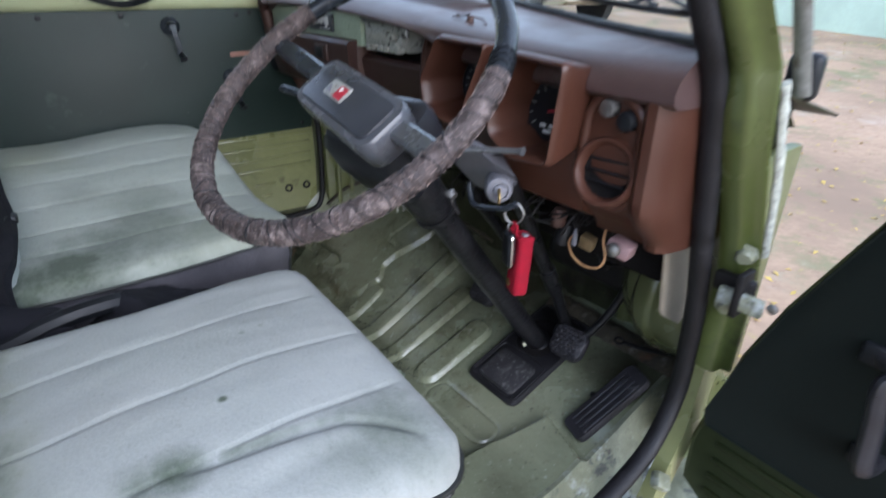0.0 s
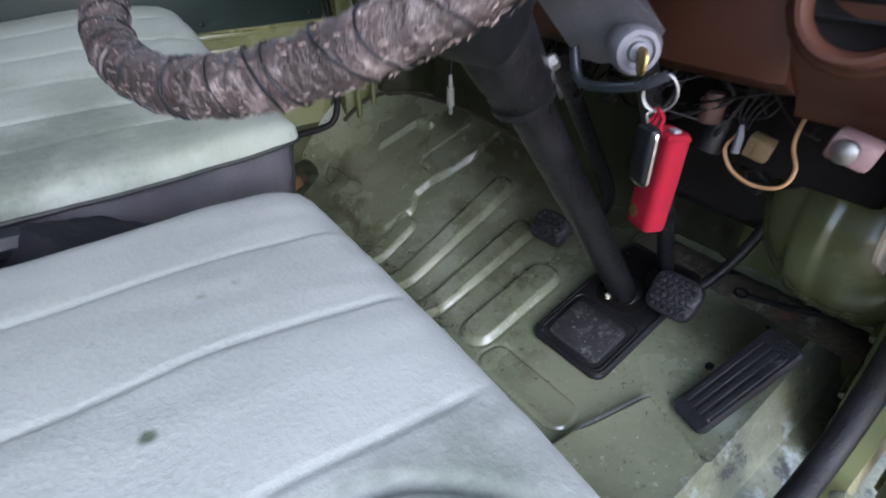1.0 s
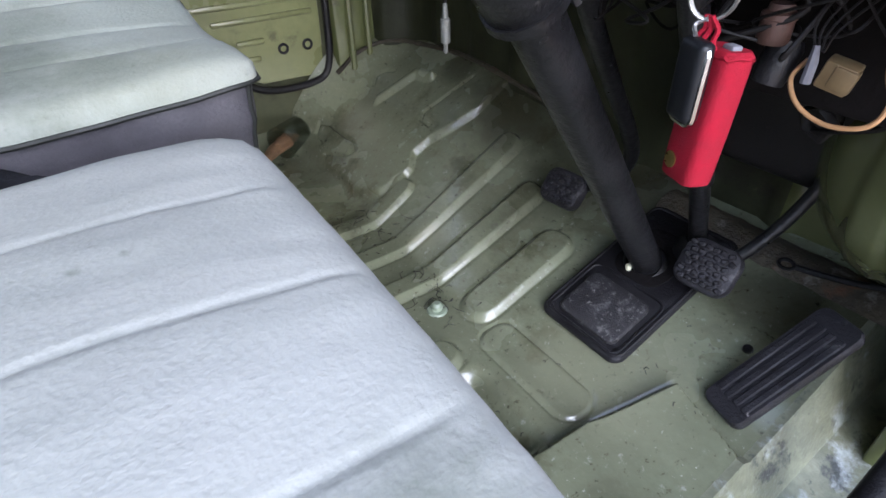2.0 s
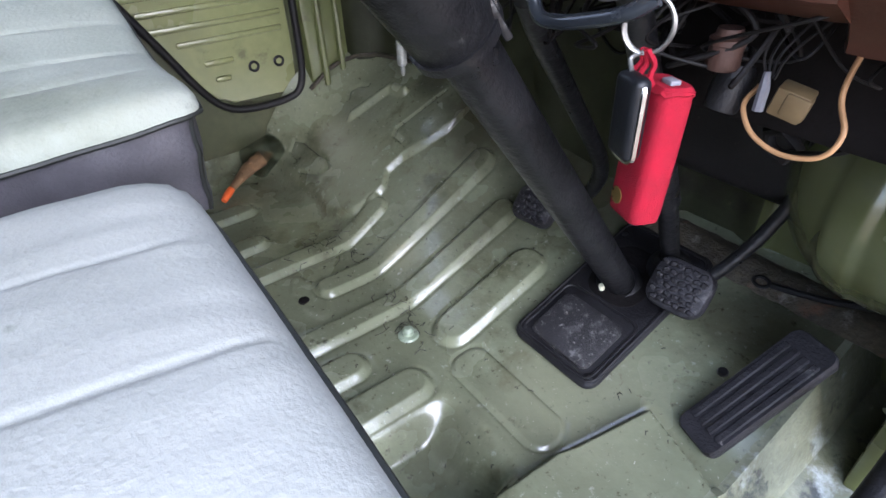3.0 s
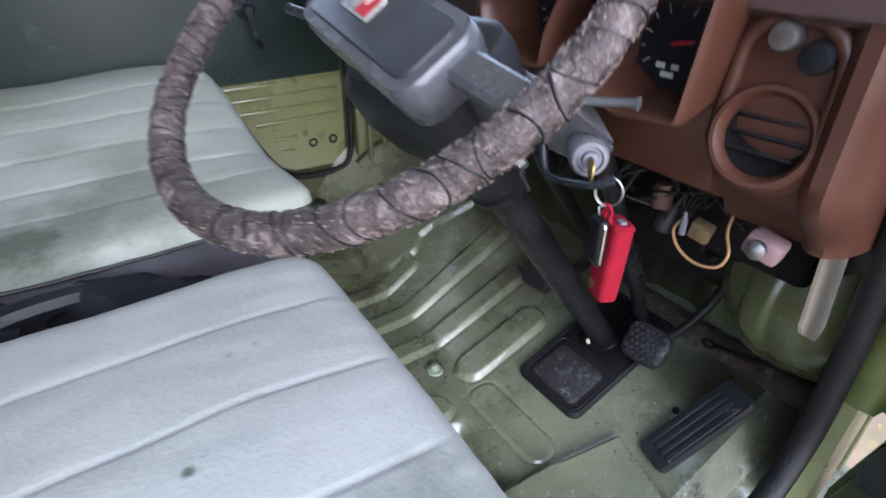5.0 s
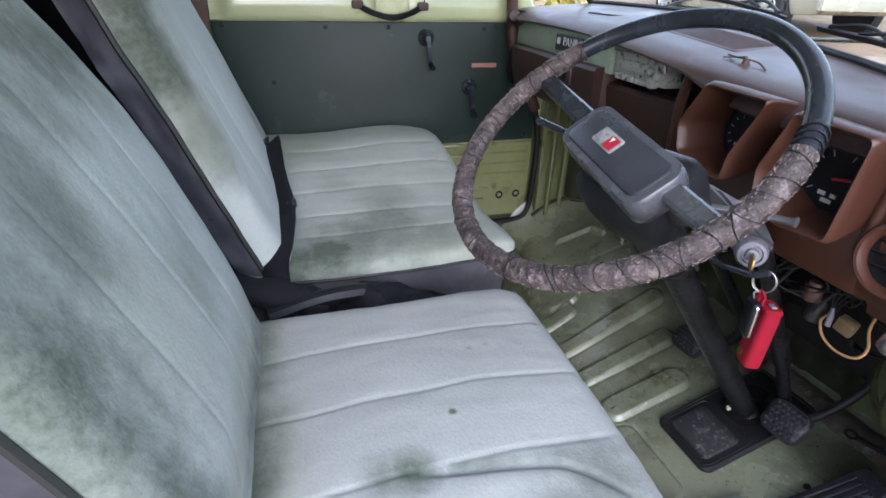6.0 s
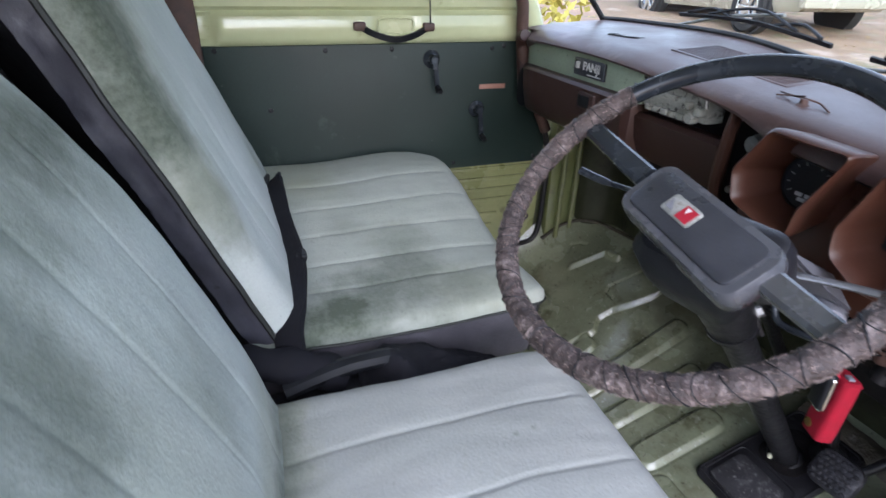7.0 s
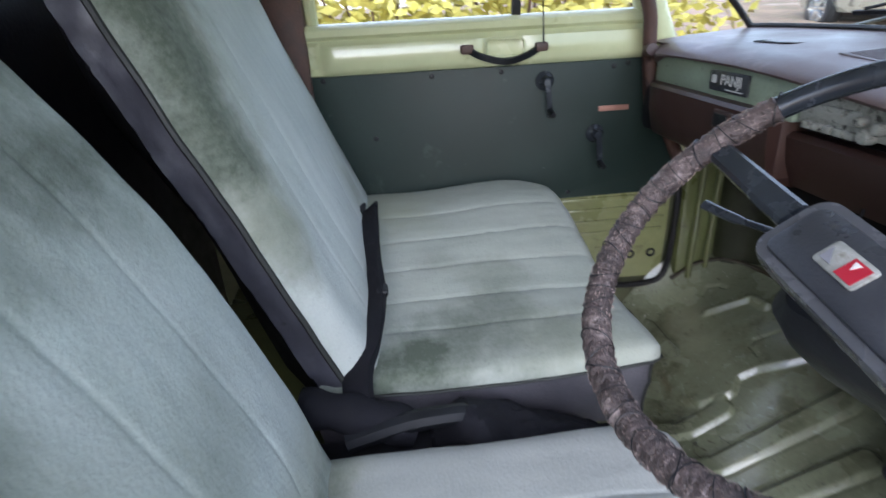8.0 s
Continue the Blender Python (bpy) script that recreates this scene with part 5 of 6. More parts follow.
arch = [(-0.321 + 0.042 * math.cos(radians(a)), 0.668 + 0.038 * math.sin(radians(a))) for a in range(0, 181, 20)] + [(-0.324 + 0.046 * math.cos(radians(a)), 0.604 + 0.047 * math.sin(radians(a))) for a in range(190, 351, 20)]
tube(bm, [(x, 0.560 + 0.012 * ease(0.60, 0.54, z), z) for x, z in arch], 0.0075, 10, closed=True)
part("arch", bm, M_BROWN, pod)
vm = basis((-0.322, 0.562, 0.606), (1, 0.10, 0), (0, 0.22, 1))
bm = bmesh.new()
lathe(bm, [(0.0475, -0.012), (0.0475, 0.004), (0.0465, 0.011), (0.0435, 0.0155), (0.0395, 0.0155), (0.0355, 0.010), (0.0335, 0.0), (0.0335, -0.006)], vm, 36)
vent = part("air_vent", bm, M_BROWN, pod, "round brown vent bezel")
# The bowl's near-black colour carries the shade inside the vent.
bm = bmesh.new()
lathe(bm, [(0.0345, -0.006), (0.0337, 0.003), (0.026, -0.001), (0.001, -0.003)], vm, 30)
part("vent_bowl", bm, M_GAPSHADE, vent)
for k in (-1, 0, 1):
    w = math.sqrt(0.032 ** 2 - (k * 0.015) ** 2)
    bm = bmesh.new()
    slab(bm, (-w, -0.0012, -0.003), (w, 0.0012, 0.003), 0.0006, 1, m=vm @ Matrix.Translation((0, k * 0.015, 0.0045)) @ Matrix.Rotation(radians(-30), 4, "X"))
    part("slat", bm, M_BLACK, vent)
for x, z, r, mm in ((-0.328, 0.690, 0.012, M_STEEL), (-0.300, 0.678, 0.013, M_BLACK)):
    bm = bmesh.new()
    lathe(bm, [(r, 0), (r, 0.010), (r * 0.85, 0.014), (r * 0.3, 0.015)], basis((x, 0.560, z), (1, 0, 0), (0, 0, 1)), 18)
    part("knob", bm, mm, pod)
# Near-black blocks stand for the shade inside the dashboard.
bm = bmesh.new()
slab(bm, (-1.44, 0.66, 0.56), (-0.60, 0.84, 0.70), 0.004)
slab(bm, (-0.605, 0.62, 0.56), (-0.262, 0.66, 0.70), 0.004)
part("dash_core", bm, M_GAPSHADE, dash, "near-black block for the dashboard's shaded inside")
bm = bmesh.new()
lathe(bm, [(0.014, 0), (0.013, 0.006), (0.006, 0.010), (0.005, 0.016)], pose(-0.655, 0.600, 0.796), 12)
tube(bm, curve_pts([(-0.705, 0.612, 0.808), (-0.68, 0.606, 0.810), (-0.655, 0.604, 0.812), (-0.638, 0.610, 0.810), (-0.615, 0.600, 0.806)]), 0.0014, 6)
tube(bm, curve_pts([(-0.70, 0.598, 0.806), (-0.675, 0.604, 0.811), (-0.655, 0.600, 0.816)]), 0.0012, 6)
settle(bm)
part("clip", bm, M_RUST, dash, "rusty wire clip on the dash top")

# windscreen, its rubber, wipers
bm = bmesh.new()


def screen(u, v):
    x = -0.85 + u * (0.615 - 0.05 * v)
    y0 = screen_y(x)
    return Vector((x, y0 + (0.465 - 0.07 * u * u - y0) * v, 0.815 - dash_drop(x) * (1 - v) + 0.40 * v))


rows = sheet(bm, screen, steps(-1, 1, 16), steps(0, 1, 8))
ws = solid("window_1", bm, M_GLASS, "dusty windscreen glass", "windscreen", kind="structure")
ws.modifiers.new("thickness", "SOLIDIFY").thickness = 0.005
ws.visible_shadow = False
bm = bmesh.new()
tube(bm, [screen(u, 0.0) + Vector((0, -0.004, 0.004)) for u in steps(-1, 1, 30)] + [screen(1, v) for v in steps(0.1, 1, 8)] + [screen(u, 1) for u in steps(0.9, -1, 20)] + [screen(-1, v) for v in steps(0.9, 0.1, 8)], 0.0075, 8, closed=True)
solid("window_seal", bm, M_RUBBER, "black windscreen rubber", "seal", kind="structure")
bm = bmesh.new()
sheet(bm, lambda u, v: (-0.85 + u * 0.60, 0.90 + 0.11 * v - 0.07 * u * u, 0.80 - 0.05 * v * v), steps(-1, 1, 24), steps(0, 1, 6))
bmesh.ops.translate(bm, verts=bm.verts, vec=(0, 0.0, -0.125))
solid("cowl", bm, M_GREEN, "olive green steel cowl below the windscreen", "cowl", kind="structure")


def on_glass(bm):
    for v in bm.verts:
        v.co.y += screen_y(v.co.x) - 0.862
    settle(bm)


def wiper(x0, x1, y):
    w = thing("wiper", (x0, y, 0.82), "black windscreen wiper at rest on the glass", "wiper", group="wipers")
    bm = bmesh.new()
    tube(bm, curve_pts([(x0, y + 0.03, 0.815), ((x0 + x1) / 2, y, 0.848), (x1, y - 0.002, 0.872)]), 0.0035, 8)
    on_glass(bm)
    part("arm", bm, M_GREY, w)
    bm = bmesh.new()
    mid = (x0 + x1) / 2 + 0.10
    strap(bm, curve_pts([(mid - 0.22, y - 0.010, 0.846), (mid, y - 0.016, 0.850), (mid + 0.22, y - 0.010, 0.846)]), 0.005, 0.008, (0, 1, 0.4))
    on_glass(bm)
    part("blade", bm, M_BLACK, w)
    for k, half, up in ((0.0, 0.13, 0.020), (-0.13, 0.065, 0.011), (0.13, 0.065, 0.011)):
        bm = bmesh.new()
        tube(bm, curve_pts([(mid + k - half, y - 0.012, 0.853), (mid + k, y - 0.002, 0.853 + up), (mid + k + half, y - 0.012, 0.853)], 5), 0.0032, 6)
        on_glass(bm)
        part("lever", bm, M_BLACK, w)


wiper(-1.30, -0.95, 0.885)
wiper(-0.78, -0.42, 0.885)

# under the dash: wiring, relay, connectors, card
loom = thing("wiring_loom", (-0.45, 0.62, 0.52), "tangle of grimy wires under the dashboard", "wiring")
rng = random.Random(5)
for k in range(22):
    x = -0.74 + 0.0160 * k + rng.uniform(-0.01, 0.01)
    pts = [(x, 0.62, 0.53)]
    for j in range(4):
        pts.append((x + rng.uniform(-0.05, 0.05) + 0.01 * j, 0.62 + rng.uniform(-0.04, 0.07), 0.515 - rng.uniform(-0.01, 0.05)))
    pts.append((x + 0.05, 0.66, 0.53))
    bm = bmesh.new()
    tube(bm, curve_pts(pts, 9), rng.choice((0.0011, 0.0014, 0.0018, 0.0024)), 7)
    # Many wires take the near-black shade colour to sink under the dash.
    part("wire", bm, rng.choice((M_GRIME, M_GAPSHADE, M_GRIME, M_GAPSHADE, M_GAPSHADE)), loom)
relay = thing("relay", (-0.40, 0.64, 0.43), "ochre relay box with a looped orange wire", "relay")
bm = bmesh.new()
slab(bm, (-0.010, -0.008, -0.012), (0.014, 0.008, 0.011), 0.002, m=pose(-0.398, 0.642, 0.454, 10, 12, 10))
slab(bm, (-0.002, -0.0095, -0.009), (0.0155, 0.0, 0.010), 0.002, m=pose(-0.398, 0.642, 0.454, 10, 12, 10))
part("box", bm, M_TAN, relay)
bm = bmesh.new()
tube(bm, curve_pts([(-0.418, 0.634, 0.462), (-0.424, 0.630, 0.446), (-0.410, 0.625, 0.429), (-0.385, 0.624, 0.421), (-0.360, 0.627, 0.427), (-0.354, 0.633, 0.445), (-0.366, 0.64, 0.470), (-0.36, 0.64, 0.52)]), 0.0020, 8)
part("wire", bm, M_ORANGE, relay, "orange looped wire")
bm = bmesh.new()
tube(bm, [(-0.414, 0.630, 0.474), (-0.412, 0.628, 0.462), (-0.412, 0.628, 0.446)], [0.0025, 0.0042, 0.0042], 8)
part("plug", bm, M_SHROUD, relay, "grey plug")
bm = bmesh.new()
for k in range(4):
    tube(bm, curve_pts([(-0.414 + 0.002 * k, 0.630, 0.470), (-0.42 + 0.006 * k, 0.632, 0.49), (-0.41 + 0.012 * k, 0.645, 0.53)], 6), 0.0011, 6)
part("lead", bm, M_GRIME, relay, "thin grimy leads")
pink = thing("connector_block", (-0.305, 0.59, 0.48), "dusty pink connector block with round stud", "connector")
bm = bmesh.new()
slab(bm, (-0.018, -0.014, -0.012), (0.018, 0.014, 0.012), 0.005, m=pose(-0.305, 0.595, 0.493, 0, 12, 8))
part("block", bm, M_PINK, pink)
bm = bmesh.new()
lathe(bm, [(0.010, 0), (0.010, 0.006), (0.005, 0.010)], basis((-0.305, 0.579, 0.495), (1, 0, 0), (0, 0, 1)), 14)
part("stud", bm, M_STEEL, pink)
card = thing("card", (-0.25, 0.66, 0.37), "beige card tucked beside the pillar", "card")
bm = bmesh.new()
outline_plate(bm, [(0.655, 0.520), (0.725, 0.500), (0.77, 0.33), (0.755, 0.315), (0.695, 0.355), (0.685, 0.37)], -0.278, 0.004, 0.001)
part("sheet", bm, M_PAPER, card)
motor = thing("flasher_can", (-0.44, 0.60, 0.47), "brown capped round can behind the keys", "relay")
bm = bmesh.new()
lathe(bm, [(0.011, 0), (0.0125, 0.003), (0.0125, 0.018), (0.0135, 0.019), (0.0135, 0.023), (0.010, 0.025), (0.009, 0.030)], pose(-0.446, 0.625, 0.470), 20)
part("cap", bm, M_RUST, motor)
bm = bmesh.new()
lathe(bm, [(0.013, 0), (0.0145, 0.01), (0.0145, 0.03), (0.012, 0.036)], pose(-0.444, 0.635, 0.436, -12, 5), 20)
part("can", bm, M_RUBBER, motor)
heater = thing("heater_box", (-0.45, 0.80, 0.25), "black grimy bracket and box behind the pedals, enlarged for under-dash shade", "heater")
# Box widened into a black mass for the shade behind the column.
bm = bmesh.new()
slab(bm, (-0.67, 0.86, 0.24), (-0.405, 0.94, 0.56), 0.03, 4)
part("box", bm, M_GRIME, heater)
# This slab and the next are added near-black fill for under-dash shade.
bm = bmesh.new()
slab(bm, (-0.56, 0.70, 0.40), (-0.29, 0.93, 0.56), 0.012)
part("bracket", bm, M_GAPSHADE, heater)
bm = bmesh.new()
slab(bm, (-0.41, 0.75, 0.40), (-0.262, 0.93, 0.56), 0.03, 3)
part("duct", bm, M_GAPSHADE, heater)
bm = bmesh.new()
tube(bm, [(-0.455, 0.765, 0.375), (-0.435, 0.755, 0.385), (-0.42, 0.755, 0.372), (-0.43, 0.76, 0.355), (-0.448, 0.765, 0.36)], 0.006, 8, closed=True)
tube(bm, curve_pts([(-0.44, 0.76, 0.36), (-0.41, 0.74, 0.375), (-0.37, 0.72, 0.40), (-0.35, 0.70, 0.45)]), 0.003, 6)
part("cable_end", bm, M_GRIME, heater, "grimy cable end with ring")

cable = thing("floor_cable", (-0.40, 0.90, 0.13), "black cable with a ring end on the toe board", "cable")
bm = bmesh.new()
tube(bm, curve_pts([(-0.435, 0.878, 0.130), (-0.40, 0.884, 0.134), (-0.36, 0.895, 0.140), (-0.31, 0.905, 0.16), (-0.27, 0.92, 0.20)]), 0.0045, 8)
part("lead", bm, M_GRIME, cable)
bm = bmesh.new()
tube(bm, [(-0.447 + 0.010 * math.cos(a), 0.876 + 0.007 * math.sin(a), 0.129 + 0.003 * math.sin(a)) for a in [2 * math.pi * k / 16 for k in range(16)]], 0.0028, 6, closed=True)
part("eye", bm, M_GRIME, cable, "dull metal ring terminal")


# ---- steering wheel, column, key ----
WC = Vector((-0.505, 0.2765, 0.7186))
WN = Vector((0.1135, -0.6088, 0.7851)).normalized()
WU = Vector((0, 0, 1)).cross(WN).normalized()
WV = WN.cross(WU)


def on_wheel(a, r=0.2030, h=0.0):
    return WC + WU * (r * math.cos(radians(a))) + WV * (r * math.sin(radians(a))) + WN * h


wheel = thing("steering_wheel", WC, "two-spoke steering wheel with frayed brown leather wrap", "steering wheel")
bm = bmesh.new()
tube(bm, [on_wheel(a) for a in steps(12, 147, 60)], 0.0120, 14)
part("rim", bm, M_RIM, wheel, "glossy dark plastic rim")
bm = bmesh.new()
rs = []
for k in range(241):
    a = 145 + 229 * k / 240
    rs.append(0.0130 + 0.0009 * math.sin(k * 1.9) + 0.0010 * noise.noise((k * 0.35, 0, 0)) - (0.003 if k in (0, 240) else 0))
fr = frames([on_wheel(145 + 229 * k / 240) for k in range(241)])
rings = []
for k, ((p, s, u), q) in enumerate(zip(fr, rs)):
    rings.append([p + (s * math.cos(t) + u * math.sin(t)) * (q + 0.0012 * noise.noise((k * 0.5, t * 2.2, 7))) for t in [2 * math.pi * j / 18 for j in range(18)]])
loft(bm, rings)
wrap = part("leather_wrap", bm, M_LEATHER, wheel, "frayed laced brown leather wrap", crease=60)
lrng = random.Random(21)
for k in range(40):
    a = 147 + 225 * (k + lrng.uniform(-0.3, 0.3)) / 39.5
    bm = bmesh.new()
    skew, turn_k = lrng.uniform(0.8, 3.4), lrng.uniform(0, 6.3)
    ring = []
    for j in range(16):
        t = 2 * math.pi * j / 16
        c = on_wheel(a + skew * math.sin(t + turn_k))
        rad = (c - WC).normalized()
        q = 0.0138 + lrng.uniform(-0.0002, 0.0005)
        ring.append(c + rad * (q * math.cos(t)) + WN * (q * math.sin(t)))
    tube(bm, ring, lrng.uniform(0.0004, 0.0009), 5, closed=True)
    part("lace", bm, M_BLACK, wrap)
bm = bmesh.new()
for k in range(2600):
    a, t = lrng.uniform(146, 373), lrng.uniform(0, 6.3)
    c = on_wheel(a)
    rad = (c - WC).normalized()
    o = rad * math.cos(t) + WN * math.sin(t)
    along = (on_wheel(a + 1) - c).normalized()
    p = c + o * 0.0134
    l = lrng.uniform(0.001, 0.0045)
    d = (o * lrng.uniform(0.02, 0.55) + along * lrng.choice((-1, 1))).normalized() * l
    tube(bm, [p, p + d * 0.6, p + d + along * l * 0.2], [0.00042, 0.00026, 0.00012], 3)
fuzz = part("fray", bm, mat("pale leather fibres", (0.24, 0.185, 0.165), 0.8, var=0.4, scale=60, bump=0.0), wrap, "pale frayed leather fibres")
fuzz["kind"] = "stuff"
bm = bmesh.new()
for k in (0, 1, 2):
    a = 15.5 + 2.4 * k
    tube(bm, [on_wheel(a + 0.6 * math.sin(j), 0.2030 + 0.0131 * math.cos(2 * math.pi * j / 12), 0.0131 * math.sin(2 * math.pi * j / 12)) for j in range(12)], 0.0013, 5, closed=True)
part("binding", bm, M_BLACK, wheel, "black cord binding at the wrap's end")
# hub pad: its long side runs across the wheel with the two spokes
LONG = WU * math.cos(radians(16)) - WV * math.sin(radians(16))
CROSS = WN.cross(LONG)
pm = basis(WC + WU * 0.014 + WV * (-0.004) + LONG * 0.014 - CROSS * 0.010, LONG, CROSS)
bm = bmesh.new()
out = rrect(0.184, 0.073, 0.019, 6)
loft(bm, [[pm @ Vector((x * k, y * k, z)) for x, y in out] for k, z in ((0.80, -0.050), (0.90, -0.040), (0.97, -0.026), (1.0, -0.012), (0.985, -0.003), (0.955, 0.001))])
hub = part("hub_pad", bm, M_HORN, wheel, "scuffed grey-black horn pad")
bm = bmesh.new()
out2 = rrect(0.158, 0.054, 0.011, 5)
plate(bm, out2, pm @ Matrix.Translation((0, 0, 0.0008)), 0.0035, 0.003)
part("pad_inset", bm, M_INSET, hub, "dark grained pad inset")
bm = bmesh.new()
bmz = pm @ Matrix.Translation((-0.018, 0.001, 0.0042))
plate(bm, rrect(0.042, 0.023, 0.003, 2), bmz, 0.0022, 0.0006)
badge = part("badge", bm, M_GREY, hub, "small silver and red badge")
bm = bmesh.new()
plate(bm, [(0.001, -0.009), (0.018, -0.009), (0.018, 0.008), (0.001, 0.008)], bmz @ Matrix.Translation((0, 0, 0.0021)), 0.0006)
part("field", bm, M_BADGE, badge)
for tri in ([(0.004, 0.006), (0.010, 0.006), (0.007, -0.001)], [(-0.017, -0.007), (-0.017, 0.005), (-0.006, -0.007)]):
    bm = bmesh.new()
    plate(bm, tri, bmz @ Matrix.Translation((0, 0, 0.0027)), 0.0005)
    part("mark", bm, M_SHROUD if tri[0][0] < 0 else M_WHITE, badge)
for x0, x1, lab in ((-0.200, -0.075, "spoke"), (0.075, 0.190, "spoke")):
    bm = bmesh.new()
    rings = []
    for t in steps(0, 1, 8):
        x = x0 + (x1 - x0) * t
        near = abs(x) / 0.19
        w = 0.030 - 0.006 * near
        c = WC + LONG * x
        h = -0.022 + 0.016 * near
        rings.append([c + CROSS * w / 2 * q + WN * (h + g) for q, g in ((-1, -0.006), (1, -0.006), (1.0, 0.002), (0.7, 0.006), (-0.7, 0.006), (-1.0, 0.002))])
    loft(bm, rings)
    part("spoke", bm, M_RIM if x0 < 0 else M_SPOKE, wheel, "dark grey spoke" if x0 < 0 else "brushed metal spoke")

column = thing("steering_column", (-0.58, 0.80, 0.08), "worn black steering column with shroud and stalks", "steering column")
AX = -WN


def on_col(d, du=0.0, dv=0.0):
    return WC + AX * d + WU * du + WV * dv


foot = Vector((-0.592, 0.785, 0.075))
coldir = (foot - on_col(0.07)).normalized()


def col(d, du=0.0, dv=0.0):
    return on_col(0.07) + coldir * d + WU * du + WV * dv


cm = basis(col(0.0), WU, WV)
bm = bmesh.new()
tube(bm, [col(0.155), col(0.30), col(0.45), foot + coldir * 0.02], 0.0225, 20)
part("tube", bm, M_COLUMN, column, "scuffed black column tube")
bm = bmesh.new()
tube(bm, [col(0.06), col(0.12), col(0.190), col(0.194)], [0.038, 0.035, 0.0315, 0.029], 22)
part("upper_tube", bm, M_COLUMN, column)
bm = bmesh.new()
tube(bm, [col(0.186), col(0.194)], 0.034, 22)
part("collar", bm, M_COLUMN, column)
bo = Vector((0.0159, 0.0254, 0.0180)).normalized()
bm = bmesh.new()
lathe(bm, [(0.011, -0.006), (0.011, 0.0), (0.008, 0.001), (0.008, 0.007), (0.006, 0.009)], Matrix.Translation(Vector((-0.5318, 0.4299, 0.5236)) + bo * 0.032) @ bo.to_track_quat("Z", "Y").to_matrix().to_4x4(), 6)
part("bolt", bm, M_STEEL, column, "dull steel clamp bolt")
bm = bmesh.new()
slab(bm, (-0.014, -0.030, -0.003), (0.014, 0.030, 0.003), 0.002, m=Matrix.Translation(Vector((-0.5318, 0.4299, 0.5236)) + bo * 0.028) @ bo.to_track_quat("Z", "Y").to_matrix().to_4x4())
part("clamp", bm, M_COLUMN, column)
bm = bmesh.new()
loft(bm, [[cm @ Vector((x * k + 0.0, y * k - o, z)) for x, y in rrect(0.145, 0.105, 0.03, 5)] for k, z, o in ((0.75, 0.015, 0), (0.95, 0.0, 0), (0.92, -0.04, 0.004), (0.72, -0.08, 0.01), (0.5, -0.11, 0.01))])
part("shroud", bm, M_BLACK, column, "dark grey column shroud")
lock_c = Vector((-0.462, 0.500, 0.556))
bm = bmesh.new()
loft(bm, [[(x, y, z) for x, y, z in ring] for ring in (
    [(-0.590, 0.455, 0.62), (-0.515, 0.445, 0.645), (-0.490, 0.53, 0.605), (-0.565, 0.545, 0.52)],
    [(-0.530, 0.490, 0.590), (-0.456, 0.480, 0.600), (-0.446, 0.535, 0.556), (-0.515, 0.540, 0.520)])])
bmesh.ops.bevel(bm, geom=list(bm.edges), offset=0.008, segments=2, affect="EDGES")
part("lock_housing", bm, M_SHROUD, column, "dusty grey ignition lock housing")
kd = Vector((0.74, -0.62, 0.05)).normalized()
km = basis(lock_c, kd.cross(Vector((0, 0, 1))), Vector((0, 0, 1)))
km = Matrix.Translation(lock_c) @ kd.to_track_quat("Z", "Y").to_matrix().to_4x4()
bm = bmesh.new()
lathe(bm, [(0.021, -0.03), (0.021, 0.004), (0.018, 0.010), (0.014, 0.011), (0.013, 0.007), (0.009, 0.007), (0.008, 0.013), (0.004, 0.014)], km, 24)
part("ignition_lock", bm, M_SHROUD, column, "worn metal ignition lock")
bm = bmesh.new()
tube(bm, curve_pts([(-0.535, 0.505, 0.545), (-0.521, 0.50, 0.519), (-0.501, 0.50, 0.516), (-0.472, 0.50, 0.522), (-0.446, 0.50, 0.530), (-0.430, 0.505, 0.540)]), 0.0052, 10)
part("loom_sleeve", bm, M_RIM, column, "shiny black wiring sleeve")
for pts, r, mm in (([(-0.56, 0.335, 0.672), (-0.62, 0.325, 0.678), (-0.67, 0.30, 0.682), (-0.705, 0.285, 0.687)], [0.005, 0.005, 0.0075, 0.008], M_RIM), ([(-0.50, 0.40, 0.62), (-0.47, 0.43, 0.625), (-0.43, 0.46, 0.628), (-0.395, 0.475, 0.632)], [0.006, 0.006, 0.006, 0.009], M_SPOKE)):
    bm = bmesh.new()
    c = curve_pts(pts, 6)
    rr = [r[min(3, int(3 * k / (len(c) - 1)))] for k in range(len(c))]
    tube(bm, c, rr, 10, flat=0.7)
    part("stalk", bm, mm, column)
bm = bmesh.new()
loft(bm, [[cm @ Vector((0.055 + x * k, y * k + 0.01, z)) for x, y in rrect(0.08, 0.06, 0.02, 4)] for k, z in ((0.5, 0.03), (0.9, 0.022), (1, 0.005), (0.9, -0.04))])
part("switch_cap", bm, M_VINYL, column)
shift = thing("shift_rod", (-0.56, 0.86, 0.11), "black shift rod beside the steering column", "gear linkage")
bm = bmesh.new()
tube(bm, [(-0.555, 0.845, 0.09), (-0.535, 0.76, 0.24), (-0.505, 0.62, 0.45), (-0.49, 0.55, 0.55)], 0.0125, 14)
part("rod", bm, M_COLUMN, shift)
bm = bmesh.new()
tube(bm, [(-0.53, 0.74, 0.27), (-0.522, 0.70, 0.33)], 0.016, 14)
part("joint", bm, M_COLUMN, shift)

keys = thing("key_bunch", (-0.385, 0.445, 0.44), "key ring with black fob and red cloth pouch", "keys")
bm = bmesh.new()
k0 = lock_c + kd * 0.014
plate(bm, rrect(0.028, 0.022, 0.009, 4), Matrix.Translation(k0 + kd * 0.014 + Vector((0, 0, -0.004))) @ (kd.to_track_quat("X", "Y").to_matrix().to_4x4()), 0.0025, 0.0008)
